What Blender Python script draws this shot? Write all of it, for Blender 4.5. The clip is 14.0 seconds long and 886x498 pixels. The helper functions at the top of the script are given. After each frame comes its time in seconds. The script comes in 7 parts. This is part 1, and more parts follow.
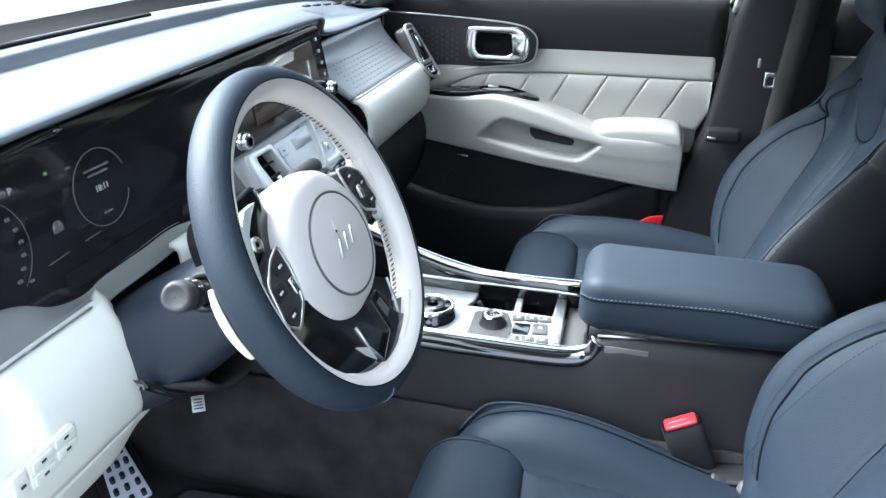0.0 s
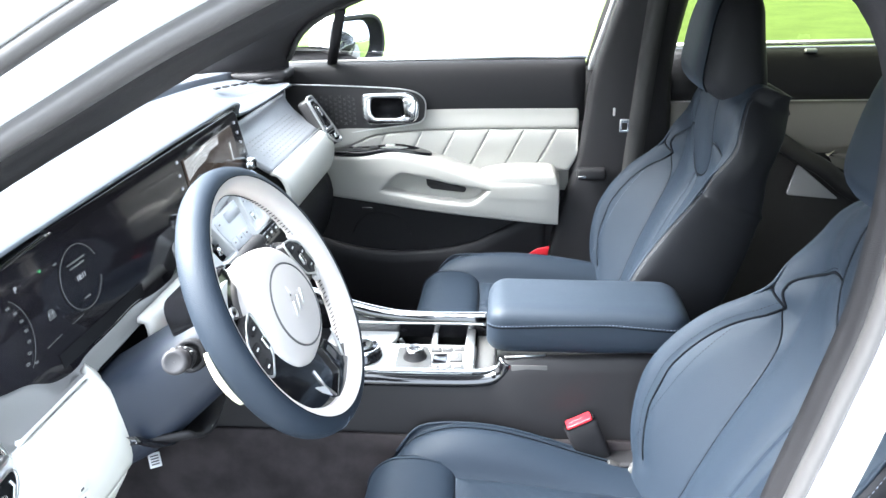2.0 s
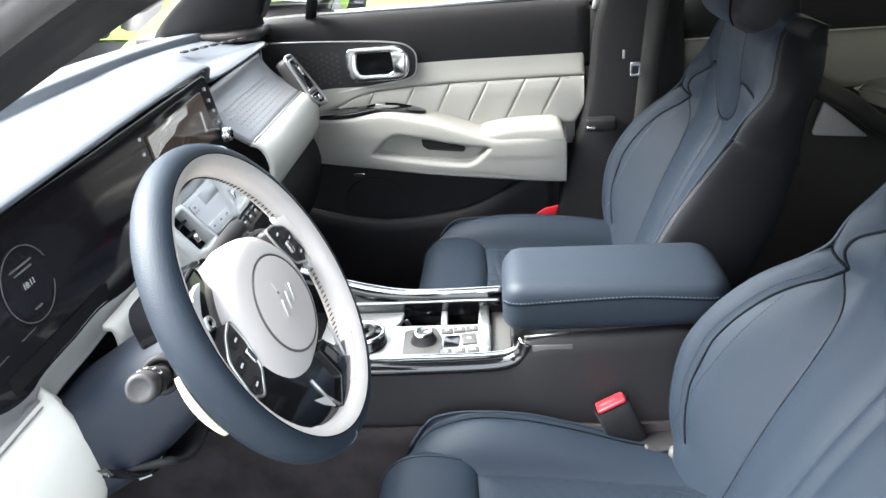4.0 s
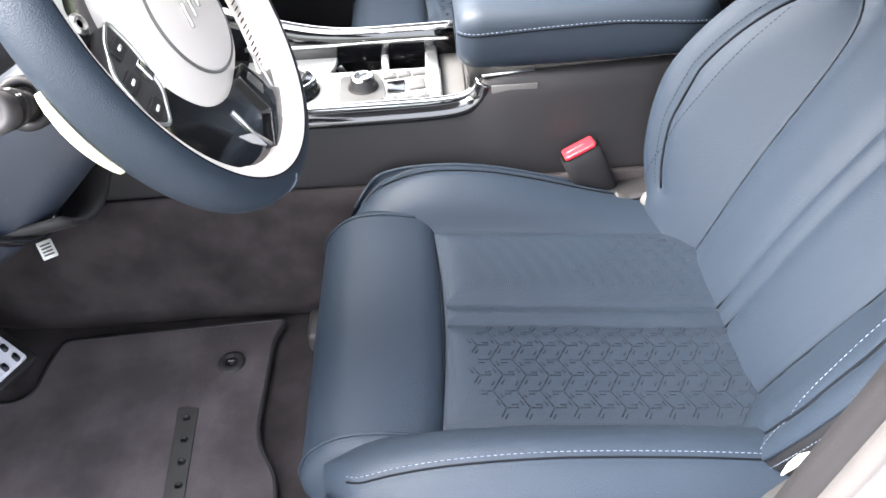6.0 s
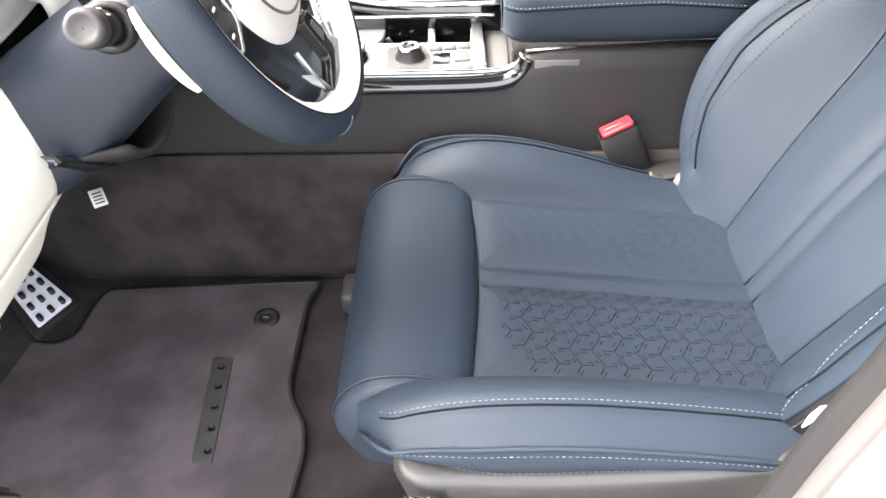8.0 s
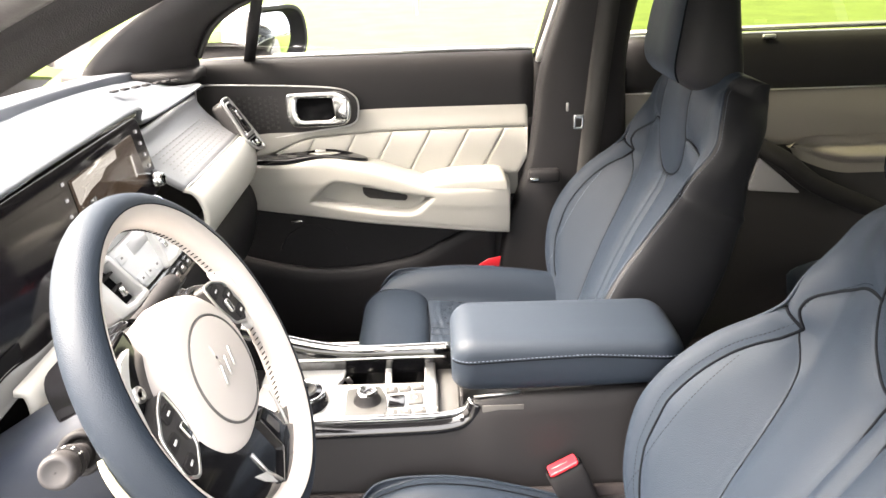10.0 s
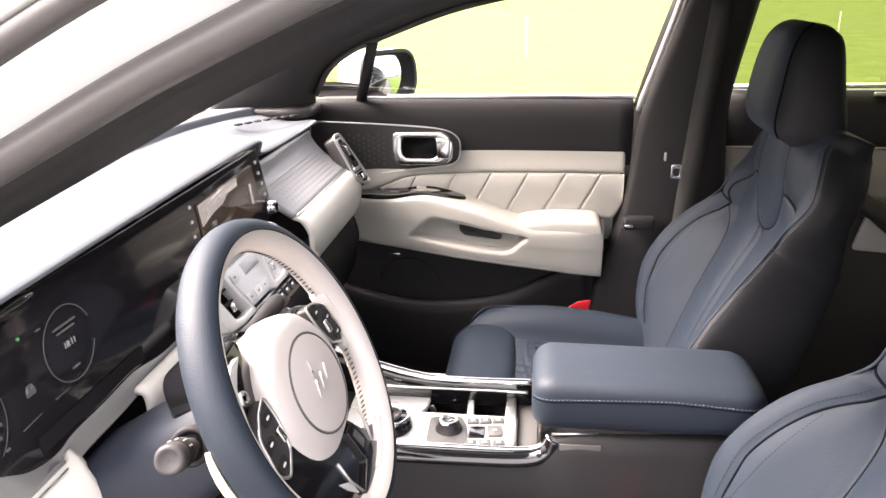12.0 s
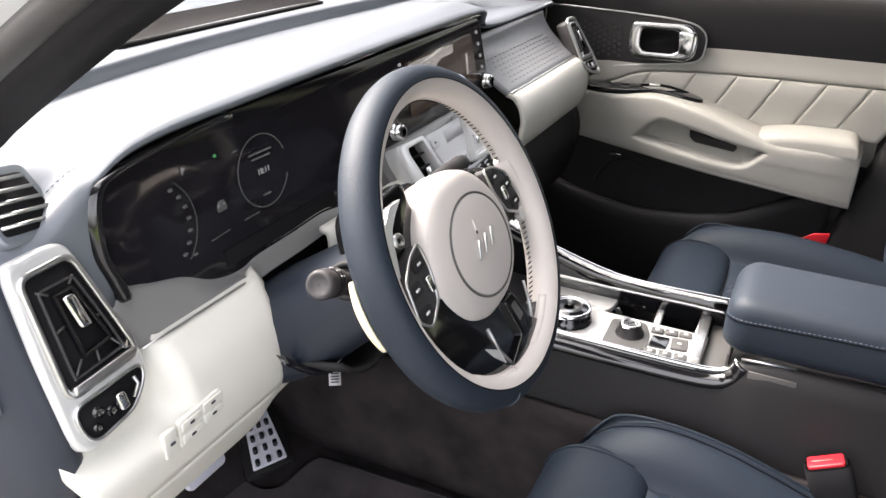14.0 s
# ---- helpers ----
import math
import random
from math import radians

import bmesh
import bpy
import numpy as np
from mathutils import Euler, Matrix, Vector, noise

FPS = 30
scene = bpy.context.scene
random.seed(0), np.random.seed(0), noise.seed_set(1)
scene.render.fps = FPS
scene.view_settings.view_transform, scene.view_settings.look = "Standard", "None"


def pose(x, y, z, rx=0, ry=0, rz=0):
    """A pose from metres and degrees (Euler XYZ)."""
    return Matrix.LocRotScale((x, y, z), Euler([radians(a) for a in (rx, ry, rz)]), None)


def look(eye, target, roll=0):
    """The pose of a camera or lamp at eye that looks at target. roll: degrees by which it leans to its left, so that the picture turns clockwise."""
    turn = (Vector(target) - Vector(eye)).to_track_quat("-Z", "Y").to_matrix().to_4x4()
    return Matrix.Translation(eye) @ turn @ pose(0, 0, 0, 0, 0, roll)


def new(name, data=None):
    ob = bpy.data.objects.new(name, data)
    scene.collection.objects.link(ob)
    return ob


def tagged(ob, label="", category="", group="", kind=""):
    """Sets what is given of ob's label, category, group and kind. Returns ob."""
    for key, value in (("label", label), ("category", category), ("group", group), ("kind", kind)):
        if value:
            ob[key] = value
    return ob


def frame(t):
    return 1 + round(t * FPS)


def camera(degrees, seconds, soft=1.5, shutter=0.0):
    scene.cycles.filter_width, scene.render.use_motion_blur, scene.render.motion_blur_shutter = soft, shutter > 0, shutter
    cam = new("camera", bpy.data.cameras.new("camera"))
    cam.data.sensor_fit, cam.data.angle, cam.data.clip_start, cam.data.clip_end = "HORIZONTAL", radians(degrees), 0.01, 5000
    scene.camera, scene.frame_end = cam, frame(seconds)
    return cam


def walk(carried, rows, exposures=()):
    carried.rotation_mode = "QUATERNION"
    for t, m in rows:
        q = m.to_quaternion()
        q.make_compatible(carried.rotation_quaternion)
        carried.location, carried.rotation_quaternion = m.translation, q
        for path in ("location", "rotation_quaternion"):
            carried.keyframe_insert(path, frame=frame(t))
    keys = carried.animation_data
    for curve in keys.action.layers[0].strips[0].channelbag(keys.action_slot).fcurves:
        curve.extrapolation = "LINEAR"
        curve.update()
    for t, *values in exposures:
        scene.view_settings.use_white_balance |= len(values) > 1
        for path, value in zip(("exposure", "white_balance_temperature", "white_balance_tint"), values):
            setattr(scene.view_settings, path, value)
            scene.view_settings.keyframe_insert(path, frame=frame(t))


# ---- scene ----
cam = camera(60.3, 14.0)
PATH = [
    (0, (0.265, -1.035, 1.343), (-0.19, 0.725, 0.51), 0.4),
    (0.5, (0.265, -1.012, 1.353), (0.077, 0.771, 0.465), 4.8),
    (1, (0.269, -1.077, 1.398), (0.119, 0.707, 0.506), 1.2),
    (1.5, (0.266, -1.148, 1.424), (0.114, 0.666, 0.596), -0.8),
    (2, (0.265, -1.213, 1.442), (0.07, 0.631, 0.691), -1.7),
    (2.2, (0.267, -1.233, 1.446), (0.048, 0.613, 0.709), -1.9),
    (4.3, (0.226, -1.022, 1.388), (0.048, 0.739, 0.459), -5.1),
    (4.5, (0.225, -0.994, 1.364), (0.056, 0.692, 0.303), -4.2),
    (5, (0.241, -0.958, 1.327), (0.056, 0.589, 0.072), -5.5),
    (5.5, (0.221, -0.95, 1.297), (0.033, 0.493, -0.076), -5.0),
    (6, (0.184, -0.962, 1.274), (0.17, 0.533, -0.056), -4.1),
    (6.5, (0.166, -0.999, 1.247), (0.09, 0.504, -0.07), -4.9),
    (7, (0.153, -1.024, 1.234), (0.048, 0.392, -0.174), -4.3),
    (7.2, (0.152, -1.026, 1.228), (0.032, 0.382, -0.188), -4.0),
    (9.3, (0.188, -1.002, 1.353), (0.235, 0.722, 0.339), 0.5),
    (9.5, (0.189, -1.001, 1.366), (0.237, 0.742, 0.385), 0.3),
    (10, (0.202, -1.016, 1.404), (0.208, 0.833, 0.643), -1.9),
    (10.5, (0.21, -1.037, 1.416), (0.217, 0.888, 0.872), -1.8),
    (11, (0.208, -1.062, 1.428), (0.145, 0.879, 0.947), -1.6),
    (11.5, (0.211, -1.076, 1.434), (0.066, 0.86, 0.952), -2.1),
    (12, (0.215, -1.067, 1.422), (-0.031, 0.804, 0.76), -1.0),
    (12.5, (0.215, -1.052, 1.408), (-0.121, 0.766, 0.644), 0.7),
    (13, (0.218, -1.018, 1.388), (-0.225, 0.738, 0.541), 2.1),
    (13.5, (0.236, -0.978, 1.36), (-0.395, 0.744, 0.562), 0.8),
    (14, (0.267, -1.025, 1.36), (-0.534, 0.587, 0.489), 0.4),
]
EXPOSURES = [(0.0, 3.49, 5600, 3), (0.5, 3.59, 5600, 3), (1.0, 3.89, 5700, 4), (2.0, 4.27, 5900, 6), (4.3, 3.51, 6250, 7), (4.5, 3.39, 6250, 7), (5.0, 3.59, 6350, 9), (5.5, 3.91, 6400, 10), (6.0, 4.33, 6500, 11), (7.0, 4.39, 6650, 13), (9.5, 4.37, 7350, 10), (10.0, 4.34, 7450, 13), (10.5, 4.39, 7550, 20), (11.0, 4.40, 7600, 29), (11.5, 4.25, 7500, 28), (12.5, 3.51, 7000, 14), (13.5, 3.41, 6900, 13), (14.0, 3.23, 6900, 14)]
walk(cam, [(t, look(eye, target, roll)) for t, eye, target, roll in PATH], EXPOSURES)

# ---------------------------------------------------------------- world and sun
world = bpy.data.worlds.new("sky")
scene.world = world
world.use_nodes = True
wn = world.node_tree.nodes
wl = world.node_tree.links
sky = wn.new("ShaderNodeTexSky")
sky.sky_type = "NISHITA"
sky.sun_disc = False
SUN_ELEV, SUN_AZ = radians(49), radians(178)     # behind thin high cloud, ahead of the car
sky.sun_elevation = SUN_ELEV
sky.sun_rotation = radians(90) - SUN_AZ
sky.air_density, sky.dust_density, sky.ozone_density = 1.0, 6.0, 1.0
veil = wn.new("ShaderNodeHueSaturation")      # thin cloud takes most of the blue out of the sky
veil.inputs["Saturation"].default_value = 0.35
wn["Background"].inputs["Strength"].default_value = 0.15
wl.new(sky.outputs[0], veil.inputs["Color"])
wl.new(veil.outputs[0], wn["Background"].inputs["Color"])
sun = new("sun", bpy.data.lights.new("sun", "SUN"))
sun.data.energy, sun.data.angle, sun.data.color = 0.45, radians(30), (1.0, 0.97, 0.93)
sun_from = Vector((math.cos(SUN_ELEV) * math.cos(SUN_AZ), math.cos(SUN_ELEV) * math.sin(SUN_AZ), math.sin(SUN_ELEV)))
sun.matrix_world = look(sun_from * 50, (0, 0, 0))

# ---------------------------------------------------------------- materials


def material(name, color, rough=0.5, metal=0.0, bump=0.0, grain=400.0, vary=0.12, coarse=6.0, coat=0.0, spec=0.5, kind="noise", sheen=0.0, blotch=0.0, wear=0.06):
    """A surface with colour variation at two scales and a fine relief; sizes are per metre."""
    m = bpy.data.materials.new(name)
    m.use_nodes = True
    nt = m.node_tree
    b = nt.nodes["Principled BSDF"]
    b.inputs["Roughness"].default_value = rough
    b.inputs["Metallic"].default_value = metal
    b.inputs["Coat Weight"].default_value = coat
    b.inputs["Coat Roughness"].default_value = 0.05
    b.inputs["Specular IOR Level"].default_value = spec
    if sheen:
        b.inputs["Sheen Weight"].default_value = sheen
    co = nt.nodes.new("ShaderNodeTexCoord")
    big = nt.nodes.new("ShaderNodeTexNoise")
    big.inputs["Scale"].default_value = coarse
    big.inputs["Detail"].default_value = 4
    fine = nt.nodes.new("ShaderNodeTexVoronoi" if kind == "cells" else "ShaderNodeTexNoise")
    fine.inputs["Scale"].default_value = grain
    nt.links.new(co.outputs["Object"], big.inputs["Vector"])
    nt.links.new(co.outputs["Object"], fine.inputs["Vector"])
    mix = nt.nodes.new("ShaderNodeMix")
    mix.data_type = "RGBA"
    dark = [c * (1 - vary) for c in color]
    light = [min(1.0, c * (1 + vary)) for c in color]
    mix.inputs[6].default_value = (*dark, 1)
    mix.inputs[7].default_value = (*light, 1)
    add = nt.nodes.new("ShaderNodeMath")
    add.operation = "MULTIPLY_ADD"
    add.inputs[1].default_value = 0.35
    nt.links.new(fine.outputs[0], add.inputs[0])
    scl = nt.nodes.new("ShaderNodeMath")
    scl.operation = "MULTIPLY"
    scl.inputs[1].default_value = 0.65
    if blotch:
        sharp = nt.nodes.new("ShaderNodeMapRange")
        sharp.inputs[1].default_value, sharp.inputs[2].default_value = 0.5 - blotch, 0.5 + blotch
        nt.links.new(big.outputs[0], sharp.inputs[0])
        nt.links.new(sharp.outputs[0], scl.inputs[0])
    else:
        nt.links.new(big.outputs[0], scl.inputs[0])
    nt.links.new(scl.outputs[0], add.inputs[2])
    nt.links.new(add.outputs[0], mix.inputs[0])
    nt.links.new(mix.outputs[2], b.inputs["Base Color"])
    rr = nt.nodes.new("ShaderNodeMapRange")
    rr.inputs[3].default_value = max(0.02, rough - wear)
    rr.inputs[4].default_value = min(1.0, rough + wear)
    nt.links.new(big.outputs[0], rr.inputs[0])
    nt.links.new(rr.outputs[0], b.inputs["Roughness"])
    if bump:
        bp = nt.nodes.new("ShaderNodeBump")
        bp.inputs["Strength"].default_value = bump
        bp.inputs["Distance"].default_value = 0.0006
        nt.links.new(fine.outputs[0], bp.inputs["Height"])
        nt.links.new(bp.outputs[0], b.inputs["Normal"])
    return m


def glass(name, tint, gloss_rough=0.02, ior=1.5):
    m = bpy.data.materials.new(name)
    m.use_nodes = True
    nt = m.node_tree
    nt.nodes.remove(nt.nodes["Principled BSDF"])
    tr = nt.nodes.new("ShaderNodeBsdfTransparent")
    tr.inputs[0].default_value = (*tint, 1)
    gl = nt.nodes.new("ShaderNodeBsdfGlossy")
    gl.inputs["Roughness"].default_value = gloss_rough
    fr = nt.nodes.new("ShaderNodeFresnel")
    fr.inputs[0].default_value = ior
    mx = nt.nodes.new("ShaderNodeMixShader")
    nt.links.new(fr.outputs[0], mx.inputs[0])
    nt.links.new(tr.outputs[0], mx.inputs[1])
    nt.links.new(gl.outputs[0], mx.inputs[2])
    nt.links.new(mx.outputs[0], nt.nodes["Material Output"].inputs[0])
    return m


NAVY = material("navy_leather", (0.0120, 0.0184, 0.0285), 0.58, bump=0.40, grain=900, vary=0.12, spec=0.23, kind="cells")
NAVY_TOUCH = material("smooth_navy_leather", (0.0122, 0.0188, 0.0290), 0.58, bump=0.35, grain=900, vary=0.12, spec=0.36, kind="cells")
NAVY_DARK = material("dark_navy_side_leather", (0.0100, 0.0106, 0.0130), 0.55, bump=0.35, grain=900, vary=0.10, spec=0.25, kind="cells")
NAVY_SOFT = material("navy_soft_plastic", (0.0110, 0.0155, 0.0260), 0.50, bump=0.25, grain=1100, vary=0.08, kind="cells")
# sky glare is mixed into this base colour; the navy itself is far darker
NAVY_PAD_GLARE = material("navy_pad_painted_glare", (0.125, 0.138, 0.158), 0.28, bump=0.20, grain=1100, vary=0.06, spec=1.0, wear=0.012, kind="cells")
CREAM = material("cream_leather", (0.37, 0.360, 0.328), 0.48, bump=0.20, grain=900, vary=0.05, kind="cells")
CREAM_SOFT = material("cream_soft_plastic", (0.62, 0.605, 0.55), 0.50, bump=0.2, grain=1200, vary=0.04, kind="cells")
WHEEL_CREAM = material("wheel_cream_leather", (0.52, 0.485, 0.460), 0.44, bump=0.2, grain=1100, vary=0.04, kind="cells")
BLACK = material("black_grained_plastic", (0.0150, 0.0143, 0.0155), 0.55, bump=0.30, grain=1300, vary=0.15, spec=0.25, kind="cells")
CHARCOAL = material("charcoal_plastic", (0.036, 0.034, 0.035), 0.50, bump=0.25, grain=1300, vary=0.12, spec=0.3, kind="cells")
GREY_PLASTIC = material("warm_grey_plastic", (0.072, 0.070, 0.068), 0.45, bump=0.25, grain=1300, vary=0.10, kind="cells")
NAVY_PERF = material("perforated_navy_leather", (0.0120, 0.0184, 0.0285), 0.60, bump=0.40, grain=900, vary=0.12, spec=0.22, kind="cells")
nt_ = NAVY_PERF.node_tree
holes_ = nt_.nodes.new("ShaderNodeTexVoronoi")      # rows of pinholes 2.4 mm apart
holes_.inputs["Scale"].default_value = 420
holes_.inputs["Randomness"].default_value = 0.12
pits_ = nt_.nodes.new("ShaderNodeMapRange")
pits_.inputs[1].default_value, pits_.inputs[2].default_value = 0.18, 0.34
dip_ = nt_.nodes.new("ShaderNodeBump")
dip_.inputs["Strength"].default_value, dip_.inputs["Distance"].default_value = 0.6, 0.0008
nt_.links.new(nt_.nodes["Texture Coordinate"].outputs["Object"], holes_.inputs["Vector"])
nt_.links.new(holes_.outputs[0], pits_.inputs[0])
nt_.links.new(pits_.outputs[0], dip_.inputs["Height"])
nt_.links.new(nt_.nodes["Bump"].outputs[0], dip_.inputs["Normal"])
nt_.links.new(dip_.outputs[0], nt_.nodes["Principled BSDF"].inputs["Normal"])
EMBOSS = material("embossed_leather", (0.0052, 0.0080, 0.0128), 0.70, vary=0.1, spec=0.2)
SHIELD = material("mid_grey_plastic", (0.020, 0.0195, 0.020), 0.46, bump=0.3, grain=1300, vary=0.10, kind="cells")
PALE_KEYS = material("pale_key_plastic", (0.66, 0.67, 0.68), 0.42, vary=0.04)
REAR_TRIM = material("warm_grey_rear_trim", (0.205, 0.188, 0.172), 0.6, bump=0.25, grain=1300, vary=0.10, kind="cells")
VOID = material("black_vent_throat", (0.008, 0.008, 0.009), 0.85, spec=0.1)
PIANO = material("piano_black", (0.006, 0.006, 0.007), 0.10, coat=0.6, vary=0.2)
SCREEN = material("dark_screen_glass", (0.010, 0.009, 0.011), 0.10, coat=0.05, vary=0.1, spec=0.35, wear=0.01)
CHROME = material("chrome", (0.82, 0.82, 0.82), 0.16, 1.0, vary=0.03)
SATIN = material("satin_silver", (0.60, 0.60, 0.59), 0.34, 1.0, bump=0.05, grain=1800, vary=0.05)
STRIP_GREY = material("dark_satin_trim", (0.20, 0.196, 0.190), 0.40, 0.5, bump=0.05, grain=1500, vary=0.06)
SILVER_PAINT = material("silver_paint", (0.62, 0.62, 0.61), 0.32, 0.35, vary=0.04, coat=0.3)
CARPET = material("dark_carpet", (0.029, 0.025, 0.026), 0.95, bump=1.0, grain=900, vary=0.5, coarse=14, spec=0.1, blotch=0.16)
MAT = material("floor_mat_pile", (0.056, 0.047, 0.051), 0.95, bump=1.0, grain=700, vary=0.45, coarse=11, spec=0.1, sheen=0.1, blotch=0.13)
RUBBER = material("black_rubber", (0.025, 0.024, 0.023), 0.60, bump=0.2, grain=700, vary=0.15)
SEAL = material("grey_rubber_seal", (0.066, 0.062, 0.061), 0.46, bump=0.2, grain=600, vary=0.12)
WHITE_PAINT = material("white_car_paint", (0.80, 0.80, 0.79), 0.25, coat=0.7, vary=0.02)
RED = material("red_plastic", (0.50, 0.018, 0.028), 0.35, vary=0.08)
STITCH = material("pale_thread", (0.125, 0.150, 0.195), 0.8, vary=0.1)
STITCH_DARK = material("dark_thread", (0.0035, 0.0045, 0.0065), 0.85, vary=0.1, spec=0.08)
STITCH_CREAM = material("cream_thread", (0.46, 0.44, 0.38), 0.8, vary=0.1)
HEADLINER = material("dark_headliner_cloth", (0.045, 0.043, 0.042), 0.95, bump=0.6, grain=900, vary=0.08)
BEIGE_LABEL = material("yellow_label", (0.72, 0.68, 0.48), 0.6, vary=0.08)
LABEL_WHITE = material("white_label", (0.75, 0.75, 0.75), 0.55, vary=0.04)
INK = material("dark_ink", (0.02, 0.02, 0.03), 0.6)
ALU = material("brushed_pedal_aluminium", (0.72, 0.72, 0.80), 0.45, 0.15, vary=0.06)
CLEAR = glass("clear_window_glass", (0.93, 0.95, 0.94))
PRIVACY = glass("tinted_privacy_glass", (0.29, 0.30, 0.20))
FILM = glass("clear_plastic_film", (0.9, 0.9, 0.9), 0.15, 1.35)


def glow(name, color, strength):
    m = bpy.data.materials.new(name)
    m.use_nodes = True
    nt = m.node_tree
    b = nt.nodes["Principled BSDF"]
    b.inputs["Base Color"].default_value = (0.01, 0.01, 0.01, 1)
    b.inputs["Roughness"].default_value = 0.2
    b.inputs["Emission Color"].default_value = (*color, 1)
    b.inputs["Emission Strength"].default_value = strength
    return m


LIT_WHITE = glow("lit_display_white", (0.9, 0.92, 1.0), 0.032)
LIT_DIM = glow("lit_display_grey", (0.55, 0.58, 0.62), 0.012)
LIT_MAP = glow("lit_display_map", (0.62, 0.60, 0.58), 0.05)
LIT_MAP_ROAD = glow("lit_display_brown", (0.20, 0.14, 0.10), 0.016)
LIT_GREEN = glow("lit_display_green", (0.1, 0.6, 0.2), 0.04)

# ---------------------------------------------------------------- mesh helpers


def catmull(pts, n):
    """n points along a smooth curve through pts (any dimension)."""
    p = np.array(pts, float)
    p = np.vstack([2 * p[0] - p[1], p, 2 * p[-1] - p[-2]])
    t = np.linspace(0, len(pts) - 1, n)
    i = np.minimum(t.astype(int), len(pts) - 2)
    f = (t - i)[:, None]
    a, b, c, d = p[i], p[i + 1], p[i + 2], p[i + 3]
    return 0.5 * (2 * b + (c - a) * f + (2 * a - 5 * b + 4 * c - d) * f**2 + (3 * b - a - 3 * c + d) * f**3)


def curve1(xs, ys):
    """A smooth function of one variable through the given pairs."""
    dense = catmull(list(zip(xs, ys)), 200)
    return lambda x: float(np.interp(x, dense[:, 0], dense[:, 1]))


def smooth01(x):
    x = min(1.0, max(0.0, x))
    return x * x * (3 - 2 * x)


def link_mesh(name, verts, faces, mat, parent=None, label="", flat=False):
    me = bpy.data.meshes.new(name)
    me.from_pydata([tuple(v) for v in verts], [], faces)
    me.materials.append(mat)
    if not flat:
        me.polygons.foreach_set("use_smooth", [True] * len(me.polygons))
    me.update()
    ob = new(name, me)
    if parent is not None:
        ob.parent = parent
    if label:
        ob["label"] = label
    return ob


def part(name, bm, mat, parent=None, label="", flat=False):
    me = bpy.data.meshes.new(name)
    bmesh.ops.recalc_face_normals(bm, faces=bm.faces)
    bm.to_mesh(me)
    bm.free()
    me.materials.append(mat)
    if not flat:
        me.polygons.foreach_set("use_smooth", [True] * len(me.polygons))
    ob = new(name, me)
    if parent is not None:
        ob.parent = parent
    if label:
        ob["label"] = label
    return ob


def thing(name, label, category, loc=(0, 0, 0), group="", kind=""):
    ob = new(name)
    ob.location = loc
    ob.empty_display_size = 0.05
    return tagged(ob, label, category, group, kind)


def bevel(ob, width, segments=3, angle=35):
    md = ob.modifiers.new("bevel", "BEVEL")
    md.width, md.segments, md.limit_method, md.angle_limit = width, segments, "ANGLE", radians(angle)
    md.harden_normals = False
    return ob


def solid(ob, thick, offset=-1):
    md = ob.modifiers.new("solid", "SOLIDIFY")
    md.thickness, md.offset = thick, offset
    return ob


def grid_faces(nu, nv, wrap=False):
    f = []
    for i in range(nu - 1):
        for j in range(nv - (0 if wrap else 1)):
            k = (j + 1) % nv
            f.append((i * nv + j, (i + 1) * nv + j, (i + 1) * nv + k, i * nv + k))
    return f


def sheet(name, rows, mat, parent=None, label="", thick=0.0, offset=-1, wrap=False, flip=False, caps=False):
    """A surface from rows of points; thick gives it body."""
    nu, nv = len(rows), len(rows[0])
    faces = grid_faces(nu, nv, wrap)
    if caps:
        faces += [tuple(range(nv))[::-1], tuple((nu - 1) * nv + j for j in range(nv))]
    if flip:
        faces = [f[::-1] for f in faces]
    ob = link_mesh(name, [p for r in rows for p in r], faces, mat, parent, label)
    if thick:
        solid(ob, thick, offset)
    return ob


